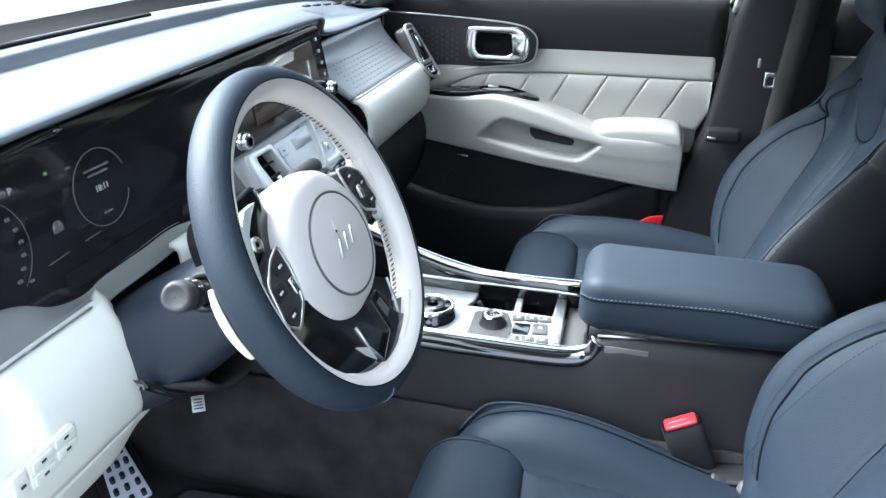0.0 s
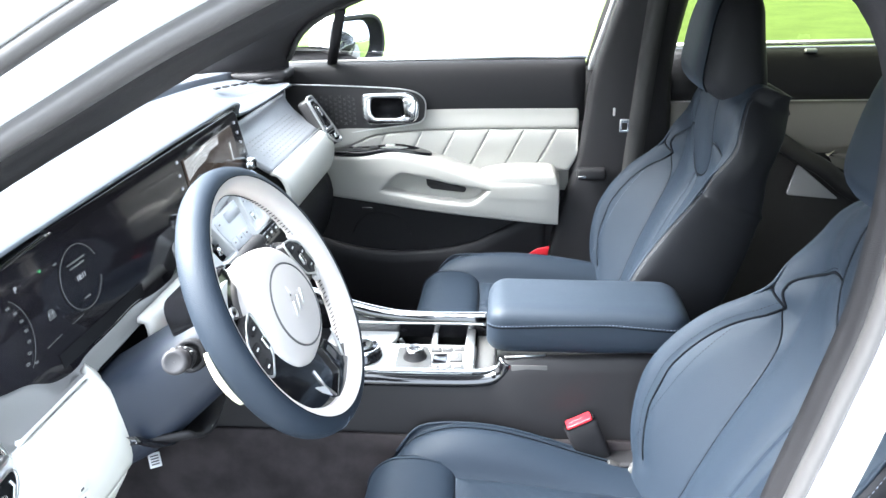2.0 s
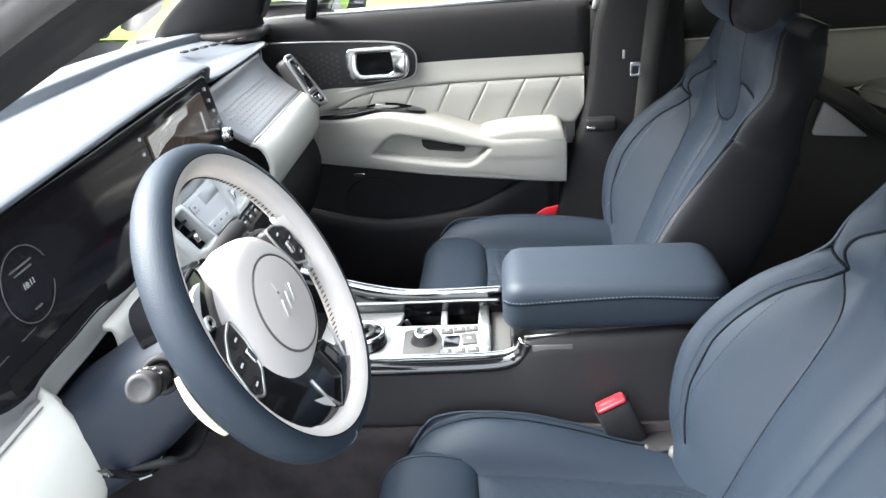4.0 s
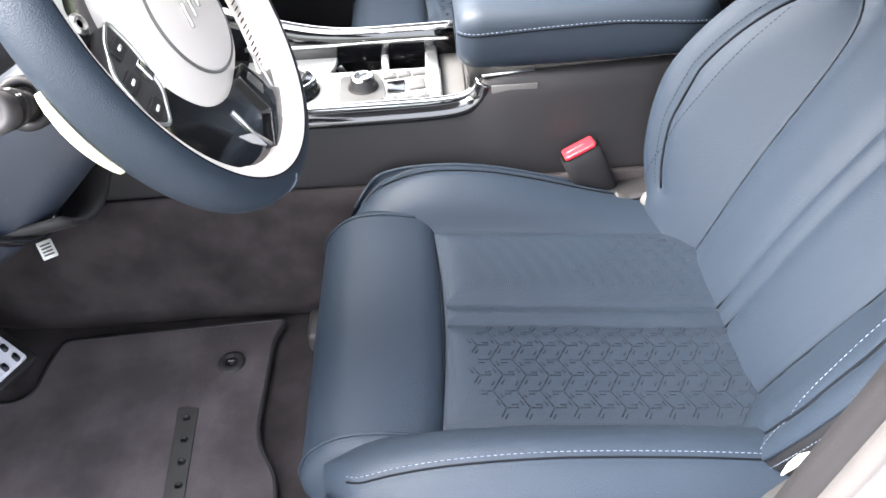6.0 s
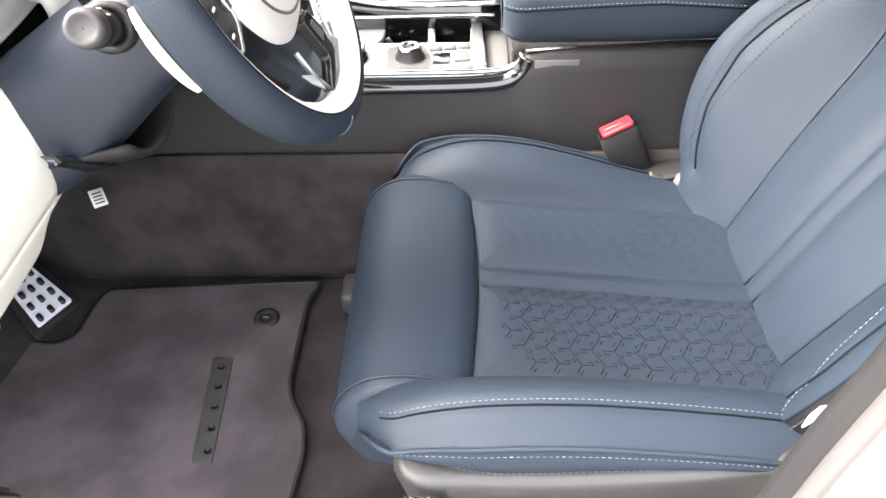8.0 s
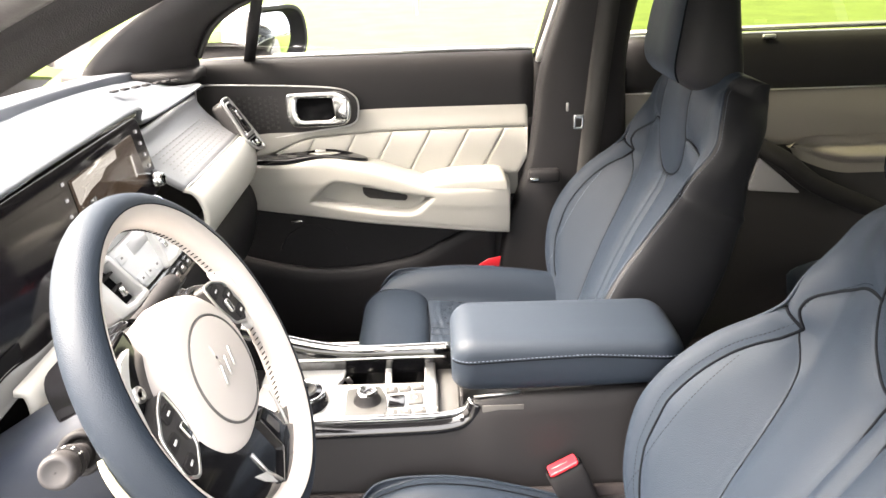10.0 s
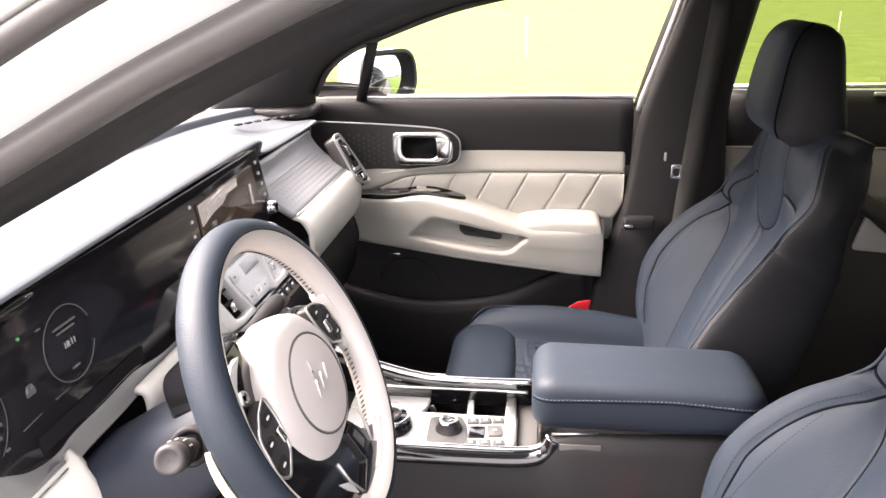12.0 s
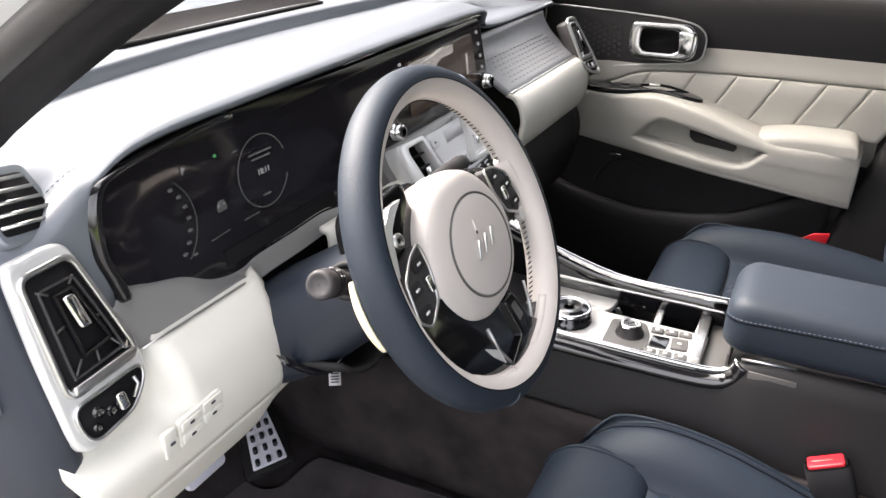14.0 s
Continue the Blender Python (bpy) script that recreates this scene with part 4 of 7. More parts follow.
on_door(cushion("mid_panel", lambda u, v: (-0.36 + 0.782 * u, mid_y(-0.36 + 0.782 * u, ZS(-0.36 + 0.782 * u) + (ZT(-0.36 + 0.782 * u) - ZS(-0.36 + 0.782 * u)) * v), ZS(-0.36 + 0.782 * u) + (ZT(-0.36 + 0.782 * u) - ZS(-0.36 + 0.782 * u)) * v), 40, 10, CREAM, None, tuck=0.005, eu=0.01, ev=0.12, flip=False, label="smooth cream leather band"))
slant = 0.55
edges_x = [-0.185, -0.092, 0.008, 0.097, 0.188, 0.280, 0.365, 0.46]
for k in range(len(edges_x) - 1):
    def f_q(u, v, k=k):
        xb = edges_x[k] + (edges_x[k + 1] - edges_x[k]) * u
        zt = ZS(min(0.42, xb)) - 0.002
        zb_ = 0.86
        z = zb_ + (zt - zb_) * v
        x = min(0.420, xb - (zt - z) * slant)
        return (x, mid_y(x, z) - 0.002, z)
    on_door(cushion("quilted_panel", f_q, 12, 14, CREAM, None, tuck=0.003, eu=0.05, ev=0.05))
    if 0 < k:
        on_door(stitches("stitching", [Vector(f_q(0.055, v)) + Vector((0, -0.0012, 0)) for v in np.linspace(0.05, 0.95, 30)], STITCH_CREAM, None, r=0.0006))
on_door(stitches("stitching", [(x, mid_y(x, ZS(x)) - 0.001, ZS(x) + 0.005) for x in np.linspace(-0.19, 0.41, 90)], STITCH_CREAM, None, r=0.0006))
# front filler behind the quilting
on_door(sheet("panel_base", [[(x, 0.814, z) for z in np.linspace(0.78, 1.02, 5)] for x in np.linspace(-0.40, 0.412, 9)], CREAM, thick=0.01, offset=1))
# inner handle plate with a diamond relief, its chrome line and the chrome pull
plate = [(-0.22, 0.066), (-0.05, 0.060), (0.10, 0.050), (0.150, 0.030), (0.158, -0.005), (0.140, -0.038), (0.05, -0.052), (-0.10, -0.072), (-0.22, -0.088)]
pl = catmull(plate + plate[:1], 61)[:-1].tolist()

o = on_door(slab("handle_plate", [(-0.14 + u, 1.03 + v) for u, v in pl], xz(0.790), 0.014, CHARCOAL, None, "dark grey handle plate with diamond relief", bev=0.004))
edge = [(-0.14 + u, 0.789, 1.03 + v) for u, v in pl]
on_door(tube("chrome_line", edge + edge[:1], 0.0020, SATIN, None, sides=6))
dia = []
for i in range(9):
    for j in range(6):
        cx, cz = -0.275 + i * 0.0125, 0.99 + j * 0.013 + 0.0065 * (i % 2)
        for a in (45, -45):
            d = Vector((math.cos(radians(a)), 0, math.sin(radians(a)))) * 0.0052
            tube("", [Vector((cx, 0.7895, cz)) - d, Vector((cx, 0.7895, cz)) + d], 0.0008, None, sides=4, bm_out=dia)
on_door(tagged(joined("diamond_relief", dia, GREY_PLASTIC, None), kind="stuff"))
outer = rounded([(-0.150, 1.072), (-0.020, 1.074), (0.004, 1.050), (0.000, 1.006), (-0.018, 0.992), (-0.135, 0.990), (-0.152, 1.012)], 0.014)
inner = rounded([(-0.124, 1.060), (-0.042, 1.060), (-0.032, 1.045), (-0.036, 1.018), (-0.046, 1.008), (-0.116, 1.008), (-0.126, 1.022)], 0.012)
on_door(ring_plate("door_handle", outer, inner, xz(0.772), 0.022, CHROME, None, "chrome inside door handle", bev=0.004))
on_door(slab("handle_recess", inner, xz(0.786), 0.006, VOID, None))
on_door(slab("handle_grip", [(-0.040, 1.058), (-0.004, 1.060), (-0.006, 1.006), (-0.036, 1.010)], xz(0.764), 0.012, CHROME, None, bev=0.004))
# armrest: a lofted cream body with a sloping grip
az_top = curve1([-0.30, -0.16, -0.10, -0.062, -0.02, 0.06, 0.13, 0.196, 0.25, 0.375], [0.915, 0.914, 0.921, 0.924, 0.918, 0.898, 0.873, 0.852, 0.850, 0.851])
az_bot = curve1([-0.30, -0.20, 0.0, 0.375], [0.806, 0.794, 0.770, 0.724])
ay = curve1([-0.32, -0.24, -0.10, 0.0, 0.10, 0.30, 0.375], [0.738, 0.730, 0.714, 0.703, 0.700, 0.706, 0.716])
sc_top = curve1([-0.16, -0.110, -0.085, -0.060, -0.035, 0.03, 0.10, 0.185, 0.24], [0.790, 0.822, 0.846, 0.868, 0.876, 0.866, 0.849, 0.834, 0.822])
sc_bot = curve1([-0.16, -0.11, 0.0, 0.10, 0.14, 0.165, 0.195, 0.24], [0.824, 0.818, 0.800, 0.786, 0.786, 0.803, 0.833, 0.86])


def scooped(x, z):
    """1 inside the hand recess under the sloping grip, 0 outside, with a crisp upper edge."""
    xc = min(0.24, max(-0.16, x))
    floor_ = smooth01((z - sc_bot(xc)) / 0.010)
    return smooth01((sc_top(xc) - z) / 0.007) * floor_ * smooth01((x + 0.115) / 0.045)


rows = []
for x in np.linspace(-0.31, 0.372, 150):
    t, b, y = az_top(x), az_bot(x), ay(x)
    ring_ = catmull([(0.800, t + 0.004), (0.765, t + 0.002), (y + 0.014, t), (y + 0.004, t - 0.004), (y, t - 0.013), (y + 0.001, t + 0.35 * (b - t)), (y + 0.004, 0.5 * (t + b)), (y + 0.008, t + 0.75 * (b - t)), (y + 0.012, b + 0.012), (y + 0.020, b + 0.002), (0.770, b - 0.002), (0.80, b)], 100)
    rows.append([(x, yy + 0.030 * scooped(x, z) * (yy < 0.76), z) for yy, z in ring_])
on_door(sheet("armrest", rows, CREAM, thick=0.004, offset=1, flip=True, label="moulded cream door armrest"))
rows_end = rows[-1]
on_door(link_mesh("armrest_end", [tuple(p) for p in rows_end] + [(0.372, 0.80, 0.79)], [(i, i + 1, 100) for i in range(99)], CREAM))
on_door(tube("grip_seam", [(0.190 + 0.014 * k, ay(0.19) - 0.0004, az_top(0.19 + 0.014 * k) - 0.002 - 0.020 * (1 - k)) for k in np.linspace(0, 1, 5)], 0.0010, GREY_PLASTIC, None, sides=5))
# scooped pocket behind the grip: a raised lip and a dark slot
slot = rounded([(0.020, 0.853), (0.118, 0.836), (0.128, 0.826), (0.122, 0.816), (0.034, 0.826), (0.022, 0.836)], 0.004)
on_door(slab("grip_slot", slot, lambda u, v, w: (u, ay(u) + 0.026 - w, v), 0.012, CHARCOAL, None, "dark pull-handle slot"))
def f_cap(u, v):
    x = 0.150 + 0.214 * u
    y = 0.703 + 0.096 * v
    return (x, y, 0.862 + 0.018 * math.sin(min(1, u * 1.7 + 0.05) * 1.57) + 0.004 * v)
on_door(cushion("armrest_pad", f_cap, 22, 14, CREAM, None, tuck=0.018, eu=0.16, ev=0.24, skirt=0.018, flip=False, label="padded cream elbow rest"))
# switch plate
swp = catmull([(-0.27, 0.742), (-0.20, 0.728), (-0.10, 0.722), (-0.01, 0.728), (0.035, 0.750), (0.010, 0.774), (-0.10, 0.780), (-0.22, 0.780), (-0.27, 0.742)], 40)[:-1].tolist()
on_door(slab("switch_plate", swp, lambda u, v, w: (u, v, az_top(u) + 0.013 + w), 0.014, PIANO, None, "gloss black window switch plate", bev=0.002))
for x in (-0.165, -0.120, -0.075):
    on_door(box("window_switch", (0.024, 0.014, 0.005), (x, 0.750, az_top(x) + 0.016), SATIN if x > -0.1 else CHARCOAL, None, bev=0.002))
# dark lower door with a map pocket and a chrome lock cylinder
rows = []
for x in np.linspace(-0.36, 0.40, 20):
    rows.append([(x, y, z) for y, z in catmull([(0.790, 0.80), (0.786, 0.72), (0.782, 0.66), (0.778, 0.60), (0.780, 0.50), (0.80, 0.42)], 14)])
on_door(sheet("lower_panel", rows, BLACK, thick=0.02, offset=1))
pk = curve1([-0.36, -0.25, -0.13, -0.045, 0.07, 0.15, 0.205, 0.30, 0.40], [0.70, 0.660, 0.635, 0.632, 0.644, 0.660, 0.685, 0.725, 0.73])
rows = []
for x in np.linspace(-0.34, 0.34, 36):
    z1, sink = pk(x), 0.040 * smooth01((x - 0.06) / 0.26)
    rows.append([(x, y + sink, z) for y, z in ((0.755, z1), (0.742, z1 + 0.003), (0.734, z1 - 0.004), (0.733, z1 - 0.03), (0.735, 0.47), (0.76, 0.42))])
on_door(sheet("map_pocket", rows, BLACK, thick=0.004, label="dark plastic door pocket"))
on_door(box("lamp_lens", (0.030, 0.006, 0.007), (-0.155, 0.779, 0.752), CHROME, None, "small chrome courtesy lamp", bev=0.002))
# faint raised arc of the speaker low in the door
arc_ = [(-0.12 + 0.085 * math.cos(t), 0.7835, 0.655 + 0.085 * math.sin(t)) for t in np.linspace(0.2, 2.9, 24)]
on_door(tube("speaker_ring", arc_, 0.0022, BLACK, None, sides=6))

# window line of the door: sill strip, quarter post, glass
on_door(tube("sill_strip", [(-0.345, 0.835, 1.150), (0.0, 0.838, 1.152), (0.44, 0.836, 1.152)], 0.007, SATIN, None, sides=8, flat=0.6))
on_door(sheet("quarter_post", [[(x0 + k * 0.052, 0.828 - 0.085 * k, 1.15 + 0.14 * k) for x0 in (-0.246, -0.219)] for k in (0, 0.5, 1)], BLACK, None, thick=0.012))
WIN_TOP = [(-0.345, 0.80, 1.16), (-0.300, 0.775, 1.225), (-0.245, 0.760, 1.265), (-0.185, 0.752, 1.292), (-0.05, 0.745, 1.342), (0.046, 0.742, 1.370), (0.18, 0.738, 1.396), (0.314, 0.735, 1.414), (0.515, 0.732, 1.428)]
wt = catmull(WIN_TOP, 40)
glass_front = sheet("window_2", [[(p[0] + (b - p[0]) * k, p[1] + (0.836 - p[1]) * k, p[2] + (1.147 - p[2]) * k) for k in np.linspace(0, 1, 6)] for p, b in zip(wt, np.linspace(-0.345, 0.440, 40))], CLEAR)
glass_front.visible_shadow = False
tagged(glass_front, "clear side glass of the passenger door", "car window", kind="structure")
# A pillar and roof rail trim above that window
inner_edge = catmull([(-0.590, 0.700, 1.120), (-0.564, 0.700, 1.161), (-0.500, 0.692, 1.215), (-0.43, 0.684, 1.262), (-0.33, 0.678, 1.322), (-0.20, 0.672, 1.388), (-0.06, 0.668, 1.440), (0.10, 0.664, 1.474), (0.28, 0.660, 1.488), (0.50, 0.656, 1.496)], 40)
rows = []
for p, q in zip(wt, inner_edge):
    b0, fe = Vector(p) + Vector((0, 0.004, 0)), Vector(q)
    rows.append([tuple(b0.lerp(fe, s) + Vector((0, -0.022 * math.sin(s * 3.14), 0))) for s in np.linspace(0, 1, 10)])
foot = [tuple(Vector(p) + Vector((0.0, 0.0, -0.10))) for p in rows[0]]
apl = sheet("trim_a_pillar", [foot] + rows, CHARCOAL, thick=0.012)
tagged(apl, "dark cloth-wrapped windscreen pillar and roof rail trim", "pillar trim", kind="structure")
rows = [[tuple(Vector(r[-1]) * (1 - k) + Vector((r[-1][0] + 0.02, 0.60, r[-1][2] + 0.03)) * k) for k in (0, 0.5, 1)] for r in rows]
tagged(sheet("trim_roof_rail", rows[22:], CHARCOAL, thick=0.006), "dark cloth headliner edge above the passenger window", "headliner", kind="structure")
# dark ledge between dashboard end, pillar foot and door
o = sheet("trim_pillar_foot", [[(x, y, 1.140 - 0.25 * (y - 0.70) * (y > 0.80)) for y in (0.690, 0.74, 0.80, 0.86)] for x in (-0.62, -0.50, -0.40, -0.335)], CHARCOAL, thick=0.02)
tagged(o, "dark plastic ledge at the foot of the windscreen pillar", "pillar trim", kind="structure")
tube_pts = [tuple(Vector(p) + Vector((0.002, -0.004, 0.0))) for p in wt]
tagged(tube("trim_window_seal", tube_pts, 0.007, RUBBER, sides=8), "black rubber window run", "window seal", kind="structure")
# light door-frame edge in front of the B pillar
frame_e = thing("trim_door_edge", "pale painted door edge with rubber seal", "door edge", (0.45, 0.8, 1.15), kind="structure")
under(tube("painted_edge", [(0.449, 0.812, 1.125), (0.452, 0.80, 1.15), (0.480, 0.785, 1.24), (0.508, 0.765, 1.34), (0.528, 0.75, 1.42)], 0.011, SILVER_PAINT, None, sides=10, flat=0.7), frame_e)
under(tube("seal_lip", [(0.462, 0.79, 1.14), (0.490, 0.775, 1.24), (0.519, 0.755, 1.34), (0.540, 0.74, 1.42)], 0.008, SEAL, None, sides=10), frame_e)
under(tube("seal_lip", [(0.443, 0.815, 1.14), (0.470, 0.797, 1.24), (0.498, 0.777, 1.34), (0.518, 0.762, 1.42)], 0.005, RUBBER, None, sides=8), frame_e)
under(sheet("edge_infill", [[(x0 - 0.01, 0.83 - 0.09 * k, 1.13 + 0.31 * k), (x0 + 0.09, 0.80 - 0.07 * k, 1.13 + 0.31 * k)] for k, x0 in ((0, 0.445), (0.35, 0.470), (0.7, 0.500), (1.0, 0.525))], RUBBER, None, thick=0.004), frame_e)
under(sheet("edge_infill", [[(x0, 0.825, z) for x0 in (0.40, 0.50)] for z in (0.4, 0.8, 1.13)], BLACK, None, thick=0.01), frame_e)
# B pillar trim
bl = curve1([0.36, 0.60, 0.735, 0.865, 1.00, 1.13, 1.425, 1.50], [0.33, 0.345, 0.368, 0.412, 0.434, 0.452, 0.545, 0.57])
br = curve1([0.36, 0.60, 0.865, 1.00, 1.166, 1.446, 1.50], [0.66, 0.66, 0.66, 0.655, 0.652, 0.70, 0.71])
rows = []
for z in np.linspace(0.37, 1.47, 26):
    a, b = bl(z), br(z)
    yy = 0.742 - 0.03 * smooth01((z - 1.1) / 0.3)
    rows.append([(x, y, z) for x, y in catmull([(a, yy + 0.05), (a + 0.004, yy + 0.012), (a + 0.025, yy), (0.5 * (a + b), yy - 0.012), (b - 0.02, yy), (b, yy + 0.05)], 16)])
bp = sheet("trim_b_pillar", rows, BLACK, thick=0.02, offset=1)
tagged(bp, "black plastic centre pillar trim with belt slot", "pillar trim", kind="structure")
# belt on the pillar
belt = thing("seat_belt", "black seat belt webbing with chrome tongue on the pillar", "seat belt", (0.53, 0.715, 1.0))
rows = [[(0.506 + 0.06 * (z - 0.62) / 0.7 + dx, 0.712 - 0.015 * smooth01((z - 1.1) / 0.25) - 0.006 * math.sin(3 * z), z) for dx in (0.0, 0.024, 0.047)] for z in np.linspace(0.60, 1.40, 18)]
under(sheet("webbing", rows, RUBBER, None, thick=0.0016), belt)
under(ring_plate("tongue", round_rect(0.024, 0.034, 0.004, cx=0.527, cy=1.000), round_rect(0.013, 0.017, 0.002, cx=0.527, cy=0.998), xz(0.700), 0.003, CHROME, None, "chrome belt tongue", bev=0.0008), belt)
under(box("tongue_stop", (0.006, 0.006, 0.020), (0.500, 0.700, 1.035), SATIN, None, bev=0.002), belt)
catch = thing("belt_guide", "black belt guide box with small chrome catch", "belt guide", (0.43, 0.70, 0.86))
under(box("housing", (0.075, 0.03, 0.032), (0.452, 0.712, 0.872), BLACK, None, bev=0.008), catch)
under(box("catch", (0.020, 0.006, 0.008), (0.428, 0.695, 0.868), CHROME, None, bev=0.002), catch)
redm = thing("red_seat_tag", "bright red plastic tag beside the passenger seat", "tag", (0.34, 0.70, 0.63))
under(slab("tag_plate", [(0.286, 0.640), (0.345, 0.640), (0.350, 0.668), (0.318, 0.662)], xz(0.712), 0.004, RED, None, bev=0.001), redm)

# rear door of the passenger side
rdoor = thing("door_2", "rear passenger door with black upper and grey lower trim", "car door", (1.1, 0.81, 0.45), kind="structure")
rows = [[(x, y, z) for y, z in catmull([(0.85, 1.168), (0.825, 1.166), (0.806, 1.15), (0.798, 1.10), (0.80, 1.04)], 10)] for x in np.linspace(0.60, 1.62, 12)]
under(sheet("upper_trim", rows, BLACK, None, thick=0.02, offset=1), rdoor)
rows = [[(x, y, z) for y, z in catmull([(0.80, 1.038), (0.796, 1.03), (0.790, 0.97), (0.793, 0.905)], 10)] for x in np.linspace(0.60, 1.62, 12)]
under(sheet("mid_trim", rows, REAR_TRIM, None, thick=0.02, offset=1), rdoor)
rows = [[(x, y, z) for y, z in catmull([(0.795, 0.91), (0.80, 0.80), (0.80, 0.42), (0.80, 0.34)], 12)] for x in np.linspace(0.40, 1.75, 12)]
under(sheet("lower_trim", rows, CHARCOAL, None, thick=0.02, offset=1), rdoor)
under(tube("trim_line", [(0.62, 0.797, 1.040), (1.6, 0.797, 1.040)], 0.002, SATIN, None, sides=6), rdoor)
under(tube("sill_strip", [(0.62, 0.838, 1.176), (1.60, 0.838, 1.182)], 0.008, SATIN, None, sides=8, flat=0.6), rdoor)
under(tube("pull_bar", [(0.90, 0.800, 0.960), (0.985, 0.762, 0.905), (1.04, 0.745, 0.875), (1.12, 0.735, 0.815), (1.30, 0.735, 0.735)], 0.024, BLACK, None, "dark diagonal rear pull handle", sides=12, flat=0.8, n=16), rdoor)
def f_ra(u, v):
    return (1.055 + 0.56 * u, 0.798 - 0.050 * math.sin(v * 2.6 + 0.25) * smooth01(u * 3.5), 0.907 - 0.004 - 0.046 * v * smooth01(u * 3 + 0.15))
under(cushion("armrest", f_ra, 40, 16, REAR_TRIM, None, tuck=0.006, eu=0.05, ev=0.1), rdoor)
under(slab("pale_insert", rounded([(0.985, 0.880), (1.100, 0.785), (0.965, 0.796)], 0.010), xz(0.772), 0.01, material("pale_grey_insert", (0.30, 0.30, 0.31), 0.6), None, "small pale triangular insert", bev=0.004), rdoor)
under(box("sunshade_clip", (0.030, 0.012, 0.010), (0.985, 0.806, 1.162), SATIN, None, "small grey sunshade clip", bev=0.003), rdoor)
rg = sheet("window_3", [[(x0 + 0.05 * k, 0.838 - 0.12 * k, 1.17 + 0.275 * k) for k in np.linspace(0, 1, 4)] for x0 in np.linspace(0.64, 1.60, 8)], PRIVACY)
tagged(rg, "dark tinted rear door glass", "car window", kind="structure")
rows = [[(x + 0.05, 0.72 - 0.06 * k, 1.440 + 0.04 * k) for k in np.linspace(-0.1, 1, 5)] for x in np.linspace(0.62, 1.60, 8)]
tagged(sheet("trim_rear_rail", rows, CHARCOAL, thick=0.012), "dark trim above the rear window", "pillar trim", kind="structure")
tagged(box("wall_rear_quarter", (0.36, 0.05, 1.1), (1.78, 0.79, 0.93), CHARCOAL, bev=0.01), "dark rear quarter trim", "car body", kind="structure")

# rear bench
bench = thing("rear_bench", "navy leather rear bench seat in deep shade", "rear seat")
def f_bs(u, v):
    x, y = 1.02 + 0.50 * u, -0.60 + 1.24 * v
    return (x, y, 0.66 + 0.03 * math.sin(u * 3.1) + 0.012 * math.cos((v - 0.5) * 12.0))
cushion("bench_cushion", f_bs, 18, 30, NAVY, bench, tuck=0.04, eu=0.2, ev=0.06, skirt=0.2)
def f_bb2(u, v):
    y = -0.60 + 1.24 * v
    return (1.50 + 0.16 * u, y, 0.66 + 0.52 * u)
cushion("bench_back", f_bb2, 16, 30, NAVY, bench, tuck=0.04, eu=0.1, ev=0.06, skirt=0.08)

# exterior mirror
mirror = thing("wing_mirror", "white wing mirror with black base on the passenger door", "wing mirror", (-0.2, 0.95, 1.12))
mb = framed((-0.183, 0.985, 1.176), (0.52, 0.85, 0), (-0.06, 0.03, 1))
shape = rounded([(-0.125, -0.056), (-0.095, 0.070), (0.062, 0.068), (0.088, 0.044), (0.088, -0.026), (0.044, -0.066), (-0.04, -0.078)], 0.03)
under(slab("mirror_housing", offset_loop(shape, 0.012), lambda u, v, w: mb(u, v, w - 0.004), 0.10, WHITE_PAINT, None, "white mirror housing", bev=0.03), mirror)
under(ring_plate("mirror_bezel", offset_loop(shape, 0.010), shape, lambda u, v, w: mb(u, v, w + 0.004), 0.012, BLACK, None, bev=0.002), mirror)
MIRROR = material("mirror_glass", (0.50, 0.52, 0.52), 0.015, 1.0, vary=0.0)
MIRROR.node_tree.nodes["Principled BSDF"].inputs["Roughness"].default_value = 0.02
under(slab("mirror_glass", shape, lambda u, v, w: mb(u, v, w + 0.0015), 0.003, MIRROR, None, "silvered mirror glass"), mirror)
under(tube("mirror_arm", [(-0.25, 0.86, 1.130), (-0.27, 0.92, 1.118), (-0.27, 0.99, 1.125)], 0.028, BLACK, None, "black mirror foot", sides=12, flat=0.6, n=10), mirror)

# ---------------------------------------------------------------- centre console
console = thing("centre_console", "black centre console with silver control tray and navy armrest lid", "centre console", (0.2, 0.03, FLOOR))


def on_console(ob):
    return under(ob, console)


# side walls and carpeted tunnel sides, lofted along the car
rows = []
for x in np.linspace(-0.42, 0.60, 30):
    top = 0.722 + 0.042 * smooth01((x - 0.225) / 0.03)
    w0 = 0.012 * smooth01((x - 0.3) / 0.2)
    rows.append([(x, y, z) for y, z in ((-0.075, FLOOR - 0.01), (-0.068, 0.55), (-0.062 + w0, 0.60), (-0.054 + w0, top - 0.03), (-0.047 + w0, top - 0.008), (-0.042 + w0, top), (-0.02, top - 0.03), (0.05, top - 0.07), (0.098, top - 0.07), (0.120, top - 0.04), (0.124, top - 0.05), (0.125, 0.55), (0.13, FLOOR - 0.01))])
on_console(sheet("console_body", rows, BLACK, None, thick=0.004, flip=True))
on_console(box("console_back", (0.05, 0.16, 0.36), (0.585, 0.03, 0.57), BLACK, None, bev=0.02))
rows = [[(x, -0.080 - 0.014 * smooth01((0.60 - z) / 0.12) - 0.003 * math.sin(8 * x), z) for z in np.linspace(FLOOR, 0.615, 8)] for x in np.linspace(-0.60, 0.55, 24)]
on_console(sheet("carpet_side", rows, CARPET, None, thick=0.01, label="dark carpeted tunnel side"))
